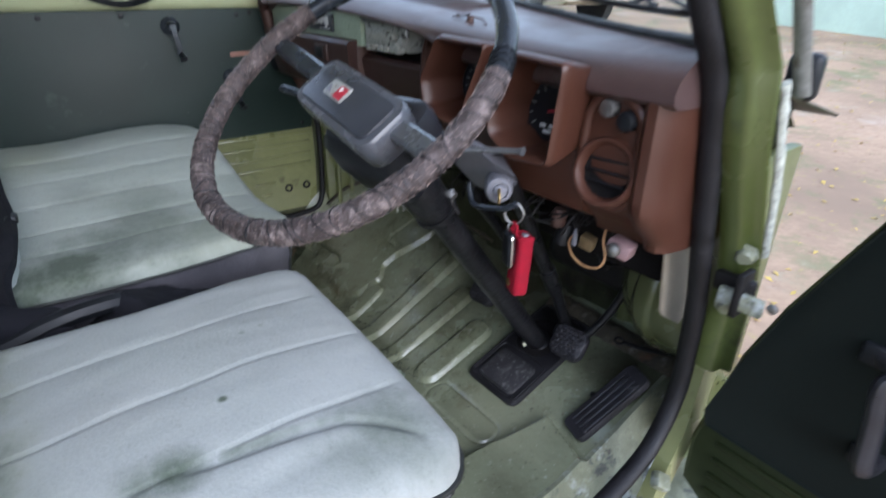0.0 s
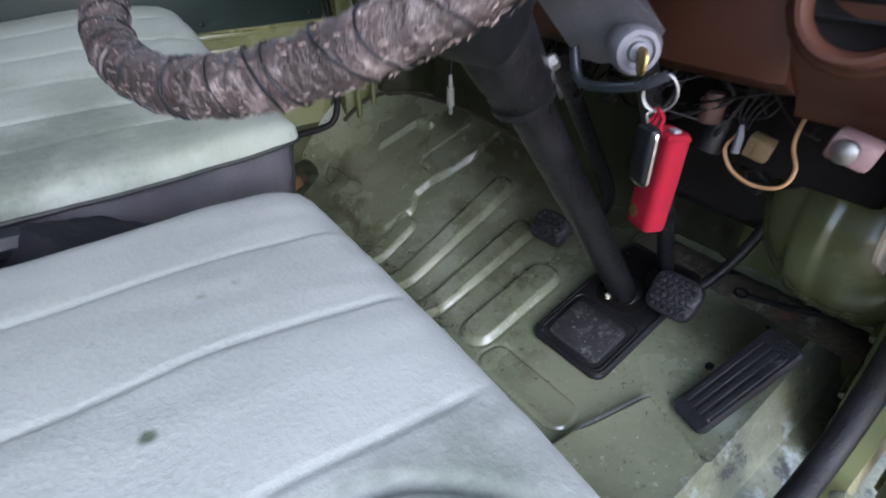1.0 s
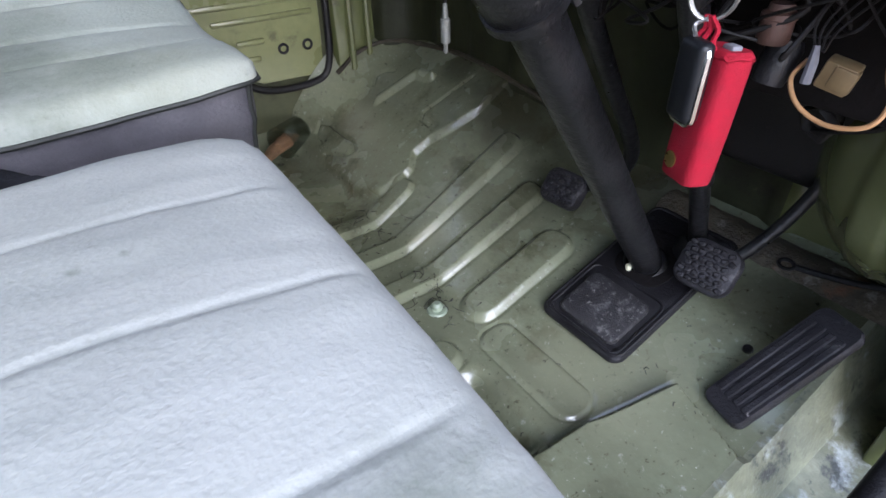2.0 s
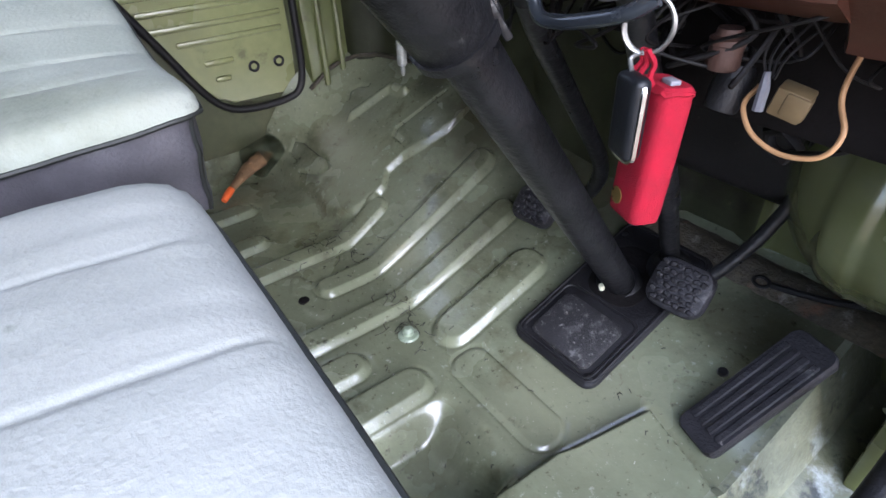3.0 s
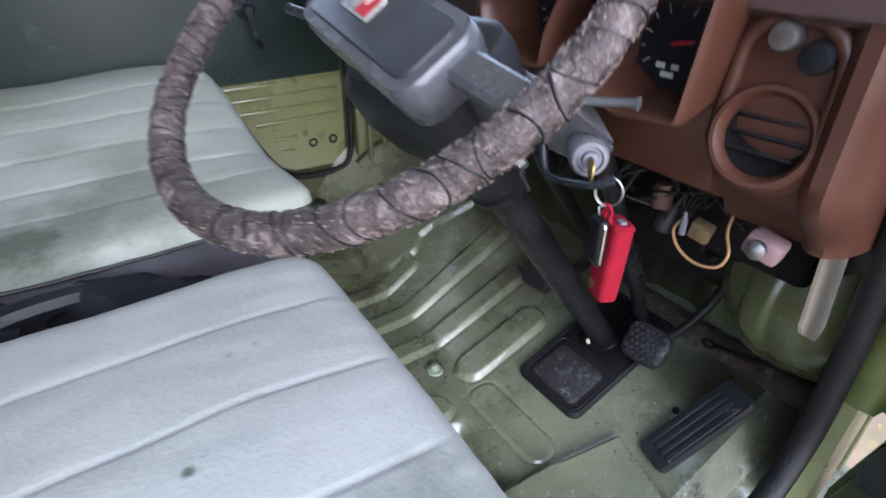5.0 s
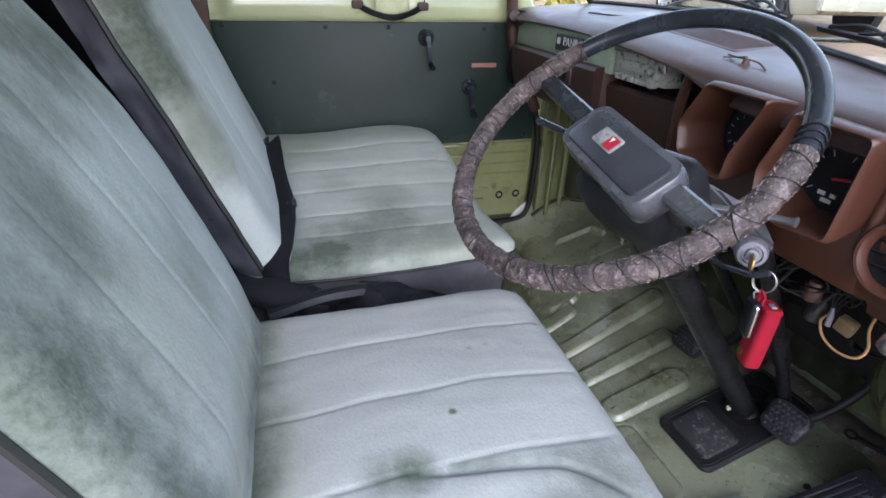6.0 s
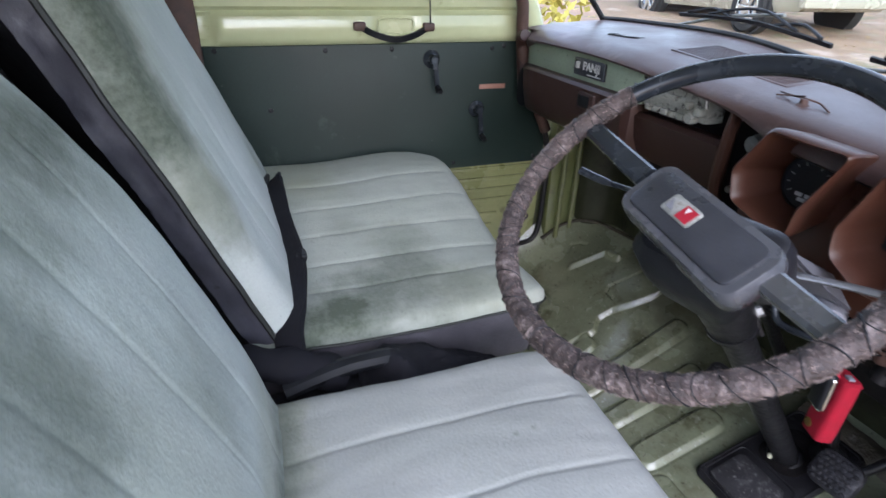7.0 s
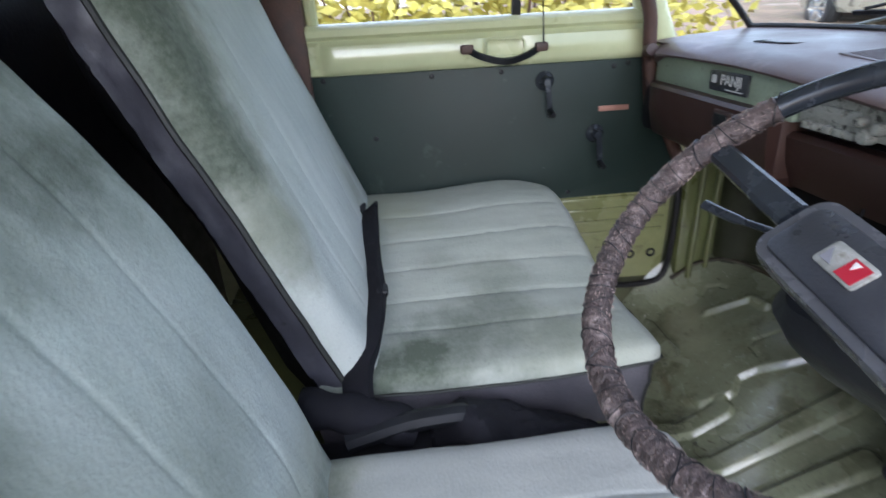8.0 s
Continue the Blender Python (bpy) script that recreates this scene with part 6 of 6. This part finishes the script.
slab(bm, (-0.016, -0.003, 0.0), (0.0, 0.003, 0.002), m=Matrix.Translation(k0 + kd * 0.012) @ (kd.to_track_quat("X", "Y").to_matrix().to_4x4()))
part("key", bm, M_BRASS, keys, "worn brass key")
kr = Vector((-0.435, 0.508, 0.524))
bm = bmesh.new()
tube(bm, [kr + Vector((0.0125 * math.cos(a), 0.006 * math.cos(a), 0.0165 * math.sin(a))) for a in [2 * math.pi * k / 28 for k in range(28)]], 0.0013, 6, closed=True)
tube(bm, [kr + Vector((0.0118 * math.cos(a), 0.009 * math.cos(a), 0.0160 * math.sin(a) - 0.001)) for a in [2 * math.pi * k / 28 for k in range(28)]], 0.0010, 6, closed=True)
part("ring", bm, M_STEEL, keys)
for off in (-0.004, 0.0, 0.005):
    bm = bmesh.new()
    tube(bm, curve_pts([kr + Vector((off * 0.4, 0, -0.014)), kr + Vector((0.002 + off, 0.002, -0.022)), kr + Vector((off * 1.4, 0, -0.030)), kr + Vector((0.006 + off, 0.004, -0.039))], 6), 0.0019, 6)
    part("cord", bm, M_RED, keys)
POUCH = Matrix.Translation(kr + Vector((0.010, 0.013, -0.034))) @ pose(0, 0, 0, -3, -2, -22)
FOB = Matrix.Translation(kr + Vector((0.003, -0.010, -0.026))) @ pose(0, 0, 0, 2, 2, -20)
bm = bmesh.new()
loft(bm, [[POUCH @ Vector((x * k - 0.004 * t, y * k, -0.098 * t)) for x, y in rrect(0.038, 0.024, 0.0075, 4)] for t, k in ((0, 0.86), (0.02, 0.97), (0.1, 1.0), (0.5, 1.02), (0.92, 1.0), (0.985, 0.96), (1.0, 0.86))])
pouch = part("pouch", bm, M_RED, keys, "red cloth key pouch")
bm = bmesh.new()
lathe(bm, [(0.0065, 0), (0.0065, 0.0008), (0.002, 0.001)], POUCH @ pose(-0.010, -0.0120, -0.084, 90), 12)
part("mark", bm, M_BRASS, pouch)
bm = bmesh.new()
slab(bm, (0.0, -0.004, -0.0015), (0.011, 0.004, 0.003), 0.0015, 2, m=POUCH)
part("mouth", bm, M_SHROUD, pouch, "grey pouch mouth")
bm = bmesh.new()
tube(bm, [POUCH @ Vector((x * 0.97, y * 0.97, -0.004 + 0.0012 * math.sin(k * 2.1))) for k, (x, y) in enumerate(rrect(0.038, 0.024, 0.0075, 4))], 0.0014, 5, closed=True)
part("stitching", bm, M_RED, pouch)
bm = bmesh.new()
slab(bm, (-0.0125, -0.0065, -0.056), (0.0125, 0.0065, 0), 0.005, 3, m=FOB)
fob = part("fob", bm, M_BLACK, keys, "glossy black remote fob")
bm = bmesh.new()
tube(bm, [FOB @ Vector((x, 0, y - 0.030)) for x, y in rrect(0.0245, 0.0555, 0.007, 4)], 0.0020, 6, closed=True, flat=1.3)
part("trim", bm, M_CHROME, fob, "chrome fob edge")
bm = bmesh.new()
tube(bm, curve_pts([FOB @ Vector((-0.004, 0, 0.0)), kr + Vector((-0.006, -0.004, -0.020)), kr + Vector((0.0, 0, -0.015))], 5), 0.0016, 6)
part("link", bm, M_STEEL, fob)

# ---- pedals and boot ----
M_PAD = mat("worn dusty pedal rubber", (0.017, 0.016, 0.019), 0.55, var=0.35, scale=40, fine=260, bump=0.4, dirt=((0.075, 0.072, 0.075), 0.34, 45), more=(((0.30, 0.27, 0.26), 0.20, 70),), spec=0.35)
M_BOOTDUST = mat("dust-scuffed rubber", (0.016, 0.015, 0.017), 0.65, var=0.4, scale=60, fine=400, bump=0.5, dirt=((0.11, 0.107, 0.105), 0.42, 34), more=(((0.17, 0.165, 0.16), 0.36, 150), ((0.055, 0.053, 0.055), 0.45, 60)))
boot = thing("column_boot", (-0.59, 0.72, 0.05), "dusty black rubber boot plate round the column foot", "boot")
sl = math.atan(0.35)


def toe(x, y, up=0.0):
    return Vector((x, y, floor_z(x, y))) + Vector((0, -math.sin(sl), math.cos(sl))) * up


def toe_m(x, y, up=0.0, turn=0.0):
    return Matrix.Translation(toe(x, y, up)) @ Matrix.Rotation(sl, 4, "X") @ Matrix.Rotation(radians(turn), 4, "Z")


bm = bmesh.new()
plate(bm, rrect(0.15, 0.27, 0.018, 5), toe_m(-0.583, 0.752, 0.006), 0.008, 0.004)
flange = part("flange", bm, M_RUBBER, boot)
bm = bmesh.new()
plate(bm, rrect(0.105, 0.085, 0.012, 5), toe_m(-0.583, 0.680, 0.013), 0.008, 0.005)
part("raised_field", bm, M_BOOTDUST, boot, "dust-scuffed raised rubber field")
for w, h, cy in ((0.128, 0.108, 0.684), (0.140, 0.255, 0.752)):
    bm = bmesh.new()
    tube(bm, [toe_m(-0.583, cy, 0.0145) @ Vector((x, y, 0)) for x, y in rrect(w, h, 0.014, 5)], 0.0024, 6, closed=True)
    part("ridge", bm, M_RUBBER, boot)
# No real hole: a near-black plate paints the shade of the opening.
bm = bmesh.new()
plate(bm, rrect(0.088, 0.105, 0.030, 6), toe_m(-0.590, 0.790, 0.0135), 0.002, 0.0008)
part("opening", bm, M_GAPSHADE, boot, "near-black plate for the shaded opening round the column")
bm = bmesh.new()
lathe(bm, [(0.036, 0), (0.034, 0.006), (0.030, 0.012), (0.0265, 0.015), (0.0262, 0.010)], Matrix.Translation(toe(-0.592, 0.775, 0.008)) @ coldir.to_track_quat("-Z", "Y").to_matrix().to_4x4(), 24)
part("collar", bm, M_RUBBER, boot)
bm = bmesh.new()
lathe(bm, [(0.034, 0), (0.03, 0.014), (0.018, 0.030), (0.014, 0.034)], toe_m(-0.553, 0.835, 0.008), 20)
part("rod_collar", bm, M_RUBBER, boot)
for x, y in ((-0.645, 0.640), (-0.522, 0.640), (-0.645, 0.85), (-0.522, 0.81)):
    bm = bmesh.new()
    lathe(bm, [(0.006, 0), (0.006, 0.003), (0.003, 0.005)], toe_m(x, y, 0.011), 10)
    part("bolt", bm, M_COLUMN, boot)
for x, y in ((-0.602, 0.752), (-0.548, 0.80)):
    bm = bmesh.new()
    lathe(bm, [(0.0045, 0), (0.004, 0.010), (0.002, 0.011)], toe_m(x, y, 0.014), 8)
    part("stud", bm, mat("fresh bright nut", (0.75, 0.74, 0.55), 0.35), boot, "small bright nut")


def pedal(name, label, c, w, h, arm, tilt, ridged):
    p = thing(name, c, label, "pedal", group="pedals")
    m = Matrix.Translation(c) @ pose(0, 0, 0, 90 + tilt, 0, 6)
    bm = bmesh.new()
    loft(bm, [[m @ Vector((x * k, y * k, z)) for x, y in rrect(w, h, min(w, h) * 0.3, 5)] for k, z in ((0.9, -0.014), (1, -0.010), (1, 0.002), (0.95, 0.007), (0.85, 0.009))])
    pad_ = part("pad", bm, M_PAD, p, "worn rubber pedal pad")
    for k in range(ridged):
        for q in range(ridged):
            y = (k - (ridged - 1) / 2) * h * 0.84 / ridged
            x = (q - (ridged - 1) / 2 + 0.25 * (-1) ** k) * w * 0.80 / ridged
            bm = bmesh.new()
            slab(bm, (-w * 0.36 / ridged, -0.0035, -0.003), (w * 0.36 / ridged, 0.0035, 0.0022), 0.0016, 1, m=m @ pose(x, y, 0.0095, 0, 0, 18 * (-1) ** (k + q)))
            part("tread", bm, M_PAD, pad_)
    bm = bmesh.new()
    tube(bm, curve_pts(arm, 8), 0.0085 if len(arm) < 6 else 0.0115, 10)
    part("arm", bm, M_COLUMN, p)
    return p


pedal("brake_pedal", "dusty black rubber brake pedal on a bent arm", (-0.502, 0.772, 0.138), 0.078, 0.070, [(-0.495, 0.782, 0.140), (-0.472, 0.805, 0.17), (-0.448, 0.835, 0.23), (-0.435, 0.85, 0.30), (-0.44, 0.85, 0.42)], -38, 6)
pedal("clutch_pedal", "black rubber clutch pedal beyond the column", (-0.765, 0.765, 0.142), 0.075, 0.06, [(-0.76, 0.772, 0.142), (-0.725, 0.795, 0.160), (-0.690, 0.805, 0.190), (-0.669, 0.79, 0.249), (-0.650, 0.70, 0.363), (-0.612, 0.60, 0.464), (-0.595, 0.56, 0.51)], -38, 5)
gas = thing("accelerator_pedal", (-0.37, 0.70, 0.06), "long ribbed black rubber accelerator pedal", "pedal", group="pedals")
g0, g1 = Vector((-0.383, 0.655, 0.045)), Vector((-0.340, 0.795, 0.150))
gx = (g1 - g0).normalized()
gn = gx.cross(Vector((1, -0.35, 0))).normalized()
gn = gn if gn.z > 0 else -gn
gm = basis((g0 + g1) / 2, gn.cross(gx) * -1, gx)
bm = bmesh.new()
loft(bm, [[gm @ Vector((x * k, y * (1 - (1 - k) * 0.4), z)) for x, y in rrect(0.058, (g1 - g0).length, 0.012, 4)] for k, z in ((0.94, -0.012), (1, -0.008), (1, 0.002), (0.95, 0.006))])
gp = part("pad", bm, M_PAD, gas)
for k in range(4):
    bm = bmesh.new()
    x = -0.0195 + k * 0.013
    slab(bm, (x - 0.0045, -0.070, 0.004), (x + 0.0045, 0.066, 0.0082), 0.0015, 1, m=gm)
    part("tread", bm, M_PAD, gp)
ADJ = (-0.818, 0.568, 0.417)
adjuster = thing("cable_adjuster", ADJ, "small grey cable adjuster hanging under the dashboard", "cable")
bm = bmesh.new()
lathe(bm, [(0.0015, -0.030), (0.003, -0.028), (0.003, -0.018), (0.0062, -0.016), (0.0062, 0.012), (0.004, 0.014), (0.003, 0.030), (0.0015, 0.032)], Matrix.Translation(ADJ), 12)
part("barrel", bm, M_GREY, adjuster)
bm = bmesh.new()
tube(bm, curve_pts([Vector(ADJ) + Vector((0, 0, 0.03)), Vector(ADJ) + Vector((0.004, 0.002, 0.12)), Vector(ADJ) + Vector((-0.006, 0.03, 0.20))], 6), 0.0022, 6)
part("cable", bm, M_GRIME, adjuster)
# ---- things on the floor ----
jar = thing("plastic_cup", (-1.40, 0.515, 0.0), "clear plastic cup lying on the floor", "cup")
jm = Matrix.Translation((-1.440, 0.540, 0.052)) @ Vector((0.50, -0.84, -0.10)).to_track_quat("Z", "Y").to_matrix().to_4x4()
bm = bmesh.new()
lathe(bm, [(0.001, -0.045), (0.032, -0.045), (0.039, 0.028), (0.041, 0.030), (0.0375, 0.029), (0.0305, -0.042), (0.001, -0.042)], jm, 24)
part("cup", bm, M_JAR, jar)
brush = thing("brush", (-1.41, 0.47, 0.0), "straw brush with an orange handle tip on the floor", "brush")
bm = bmesh.new()
tube(bm, [(-1.45, 0.535, 0.037), (-1.43, 0.50, 0.036), (-1.40, 0.458, 0.026), (-1.386, 0.440, 0.022)], [0.021, 0.019, 0.011, 0.008], 12, flat=0.7)
for k in range(90):
    a, t = 2.4 * k, 0.35 + 0.65 * ((k * 0.618) % 1)
    p = Vector((-1.386, 0.440, 0.022)).lerp(Vector((-1.452, 0.538, 0.038)), t * 0.75)
    q = p + Vector((-0.030 - 0.012 * math.cos(a * 3), 0.046, 0.004 * math.sin(a * 2)))
    off = Vector((math.cos(a) * 0.8, math.cos(a) * 0.5, abs(math.sin(a)))) * (0.008 + 0.012 * t)
    tube(bm, [p + off * 0.9, (p + q) / 2 + off * 1.15, q + off * 1.3], [0.0011, 0.0009, 0.0005], 4)
part("bristles", bm, M_STRAW, brush)
bm = bmesh.new()
tube(bm, [(-1.386, 0.440, 0.022), (-1.376, 0.428, 0.018), (-1.362, 0.413, 0.013)], [0.008, 0.009, 0.007], 10)
part("handle", bm, M_TIP, brush)
rng = random.Random(11)
bm = bmesh.new()
for k in range(110):
    cl = k % 3
    cx, cy, sp = ((-1.04, 0.52, 0.045), (-0.80, 0.52, 0.028), (-0.6, 0.55, 0.16))[cl]
    x, y = cx + rng.gauss(0, sp), cy + rng.gauss(0, sp * 0.8)
    a, l = rng.uniform(0, 6.3), rng.uniform(0.004, 0.03 if cl < 2 else 0.008)
    z = floor_z(x, y) + rib_z(x, y) + 0.0015
    tube(bm, [(x, y, z), (x + l * 0.5 * math.cos(a), y + l * 0.5 * math.sin(a), z + 0.003), (x + l * math.cos(a + 0.4), y + l * math.sin(a + 0.4), z + 0.001)], 0.0006, 4)
solid("twigs", bm, M_GRIME, "dry grass bits and grit scattered on the floor", "litter", kind="stuff")
bolt = thing("floor_plug", (-0.775, 0.505, 0), "pale green plug in a hole of the floor", "plug")
bm = bmesh.new()
lathe(bm, [(0.017, 0), (0.015, 0.003), (0.009, 0.004), (0.009, 0.012), (0.005, 0.016)], pose(-0.772, 0.510, 0.002), 14)
part("cap", bm, M_SAGE, bolt)
# Solid near-black disc painted as the shade of a hole.
bm = bmesh.new()
lathe(bm, [(0.010, 0), (0.009, 0.003), (0.005, 0.004)], pose(-0.953, 0.415, 0.001), 14)
solid("floor_hole", bm, M_GAPSHADE, "near-black disc for the shaded drain hole in the floor", "hole")
bm = bmesh.new()
lathe(bm, [(0.007, 0), (0.006, 0.003), (0.003, 0.004)], toe_m(-0.41, 0.752, 0.001), 10)
solid("floor_screw", bm, M_COLUMN, "dark screw in the toe board", "screw")

sill_bolt = thing("sill_bolt", (-0.30, 0.665, -0.04), "chipped bolt in the sill beside the accelerator", "bolt")
bm = bmesh.new()
lathe(bm, [(0.020, 0), (0.019, 0.004), (0.012, 0.005), (0.0115, 0.011), (0.006, 0.013)], pose(-0.306, 0.662, -0.036, 0, 50, 0), 8)
part("head", bm, M_CHIPPED, sill_bolt)


# ---- outside ----
SLOPE = Vector((-0.69, 0.73)) * 0.078


def ground_z(x, y):
    d = math.hypot(x + 0.8, y)
    k = min(1.0, 22.0 / max(d, 1e-6))
    return -0.55 + (x + 0.8) * SLOPE.x * k + y * SLOPE.y * k + 0.015 * noise.noise((x * 1.1, y * 1.1, 0)) + 0.006 * noise.noise((x * 5, y * 5, 2))


bm = bmesh.new()
radii = [0, 1, 2, 3, 4, 5, 6, 7, 8, 9, 10, 12, 14, 17, 21, 27, 40, 80, 200, 600, 2000]
rows = []
for r in radii[1:]:
    rows.append([bm.verts.new((-0.8 + r * math.cos(a), r * math.sin(a), ground_z(-0.8 + r * math.cos(a), r * math.sin(a)))) for a in [2 * math.pi * k / 96 for k in range(96)]])
mid = bm.verts.new((-0.8, 0, -0.55))
for k in range(96):
    bm.faces.new((mid, rows[0][k], rows[0][(k + 1) % 96]))
for a, b in zip(rows, rows[1:]):
    for k in range(96):
        j = (k + 1) % 96
        bm.faces.new((a[k], a[j], b[j], b[k]))
solid("ground", bm, M_EARTH, "bare reddish earth yard with thin grass", "ground", kind="structure", at=(0, 0, -0.55))

rng = random.Random(3)
bm = bmesh.new()
for k in range(9000):
    r = 1.5 + 14 * rng.random() ** 0.8
    a = radians(rng.choice((rng.uniform(20, 165), rng.uniform(50, 100))))
    x, y = r * math.cos(a), r * math.sin(a)
    if -1.8 < x < 0.0 and y < 1.2:
        continue
    z = ground_z(x, y) + 0.006
    s, t = rng.uniform(0.010, 0.030), rng.uniform(0, 6.3)
    d = Vector((math.cos(t), math.sin(t), rng.uniform(-0.2, 0.2))) * s
    e = Vector((-math.sin(t), math.cos(t), rng.uniform(-0.2, 0.3))) * s * 0.45
    p = Vector((x, y, z))
    vs = [bm.verts.new(q) for q in (p - d, p + e + Vector((0, 0, 0.006)), p + d, p - e + Vector((0, 0, 0.006)))]
    bm.faces.new(vs)
solid("fallen_leaves", bm, M_LEAF, "dry yellow-brown leaves strewn over the earth", "leaves", kind="stuff")

bm = bmesh.new()
slab(bm, (-3.0, -0.15, -1.2), (12, 0.15, 3.2), 0.02, m=Matrix.Translation((-1.5, 10.4, 0)) @ Matrix.Rotation(radians(-4), 4, "Z"))
solid("wall_yard", bm, M_MINT, "mint green painted yard wall", "wall", kind="structure")

# parked silver car ahead
car = thing("parked_car", (-8.06, 8.02, 0.20), "silver-beige parked estate car with alloy wheels", "car")


def build_car(m):
    """A long low estate body with wheel arches, glass, lamps and wheels; x runs along it."""
    def lp(p):
        return m @ Vector(p)
    prof = [(-2.15, 0.42, 0.80), (-2.05, 0.32, 0.98), (-1.6, 0.28, 1.03), (-0.9, 0.27, 1.08), (0.4, 0.27, 1.10), (1.5, 0.28, 1.10), (2.05, 0.32, 1.06), (2.18, 0.42, 0.90)]
    bm = bmesh.new()
    rings = []
    for x, lo, hi in prof:
        w = 0.84 - 0.10 * ease(1.6, 2.2, abs(x))
        rings.append([lp(p) for p in ((x, -w + 0.06, lo), (x, -w, lo + 0.10), (x, -w - 0.02, (lo + hi) / 2), (x, -w + 0.02, hi - 0.04), (x, -w + 0.10, hi), (x, w - 0.10, hi), (x, w - 0.02, hi - 0.04), (x, w + 0.02, (lo + hi) / 2), (x, w, lo + 0.10), (x, w - 0.06, lo))])
    loft(bm, rings)
    body = part("body", bm, M_CAR, car, "silver-beige body")
    bm = bmesh.new()
    rings = []
    for x, z0, z1, w in ((-1.25, 1.05, 1.08, 0.72), (-0.75, 1.05, 1.42, 0.62), (-0.2, 1.05, 1.50, 0.60), (1.2, 1.05, 1.50, 0.60), (1.9, 1.05, 1.38, 0.62), (2.1, 1.04, 1.07, 0.70)):
        rings.append([lp(p) for p in ((x, -w - 0.08, z0), (x, -w, z1), (x, w, z1), (x, w + 0.08, z0))])
    loft(bm, rings)
    part("cabin", bm, M_CARGLASS, car, "dark glass cabin")
    bm = bmesh.new()
    rings = []
    for x, z, w in ((-0.75, 1.43, 0.60), (-0.2, 1.52, 0.59), (1.2, 1.52, 0.59), (1.9, 1.40, 0.61)):
        rings.append([lp(p) for p in ((x, -w, z - 0.03), (x, -w + 0.06, z), (x, w - 0.06, z), (x, w, z - 0.03))])
    loft(bm, rings)
    part("roof", bm, M_CAR, car)
    for x in (-1.30, 1.30):
        for side in (-1, 1):
            wm = m @ Matrix.Translation((x, side * 0.80, 0.33)) @ Matrix.Rotation(radians(90 if side < 0 else -90), 4, "X")
            bm = bmesh.new()
            lathe(bm, [(0.38, -0.10), (0.39, 0.045), (0.36, 0.05), (0.36, -0.10)], wm, 32)
            part("arch", bm, M_TYRE, car)
            bm = bmesh.new()
            lathe(bm, [(0.22, -0.10), (0.31, -0.10), (0.33, -0.06), (0.33, 0.06), (0.31, 0.09), (0.215, 0.095), (0.21, 0.05)], wm, 36)
            tyre = part("wheel", bm, M_TYRE, car)
            bm = bmesh.new()
            lathe(bm, [(0.21, 0.0), (0.222, 0.098), (0.205, 0.10), (0.195, 0.06), (0.05, 0.055), (0.045, 0.075), (0.01, 0.078)], wm, 32)
            part("rim", bm, M_CHROME, tyre)
            for k in range(6):
                bm = bmesh.new()
                slab(bm, (0.03, -0.028, 0.066), (0.205, 0.028, 0.092), 0.008, 1, m=wm @ Matrix.Rotation(radians(60 * k), 4, "Z"))
                part("spoke", bm, M_CHROME, tyre)
    for side in (-1, 1):
        bm = bmesh.new()
        slab(bm, (2.02, side * 0.62 - 0.17, 0.78), (2.15, side * 0.62 + 0.17, 0.98), 0.03, m=m)
        part("lamp", bm, M_CHROME, car)
        for x in (-0.55, 0.45, 1.35):
            bm = bmesh.new()
            slab(bm, (x - 0.006, side * 0.845 - 0.012, 0.36), (x + 0.006, side * 0.845 + 0.012, 1.05), m=m)
            part("door_gap", bm, M_TYRE, car)
    bm = bmesh.new()
    slab(bm, (2.10, -0.80, 0.36), (2.24, 0.80, 0.62), 0.04, m=m)
    part("bumper", bm, M_CAR, car)
    bm = bmesh.new()
    slab(bm, (2.235, -0.26, 0.50), (2.25, 0.26, 0.61), 0.004, m=m)
    part("plate", bm, M_WHITE, car)


build_car(Matrix.Translation((-8.06, 8.02, 0.20)) @ Matrix.Rotation(radians(-6), 4, "Z"))

# bright scrub beyond the passenger's window
rng = random.Random(8)
for k in range(5):
    bx, by = -5.2 - rng.random() * 1.5, -2.6 + k * 1.25
    gz = ground_z(bx, by)
    bush = thing("bush", (bx, by, gz), "sunlit yellow-green bush beyond the window", "bush", group="bushes")
    bm = bmesh.new()
    for j in range(5):
        a = 2 * math.pi * j / 5
        tube(bm, curve_pts([(bx, by, gz - 0.05), (bx + 0.2 * math.cos(a), by + 0.2 * math.sin(a), gz + 0.6), (bx + 0.5 * math.cos(a), by + 0.5 * math.sin(a), gz + 1.4)], 4), [0.03 - 0.0025 * q for q in range(9)], 6)
    part("stem", bm, M_RUST, bush)
    bm = bmesh.new()
    for j in range(2200):
        a, h, q = rng.uniform(0, 6.3), rng.random(), rng.random() ** 0.5
        r = 0.95 * q * (0.4 + math.sin(3.0 * (0.1 + 0.85 * h)))
        p = Vector((bx + r * math.cos(a), by + r * math.sin(a), gz + 0.15 + 1.8 * h))
        d = Vector((rng.gauss(0, 1), rng.gauss(0, 1), rng.gauss(0, 0.6))).normalized() * rng.uniform(0.05, 0.10)
        e = d.cross(Vector((rng.gauss(0, 1), rng.gauss(0, 1), rng.gauss(0, 1)))).normalized() * 0.035
        bm.faces.new([bm.verts.new(x) for x in (p - d, p + e, p + d, p - e)])
    part("crown", bm, M_BUSH, bush)
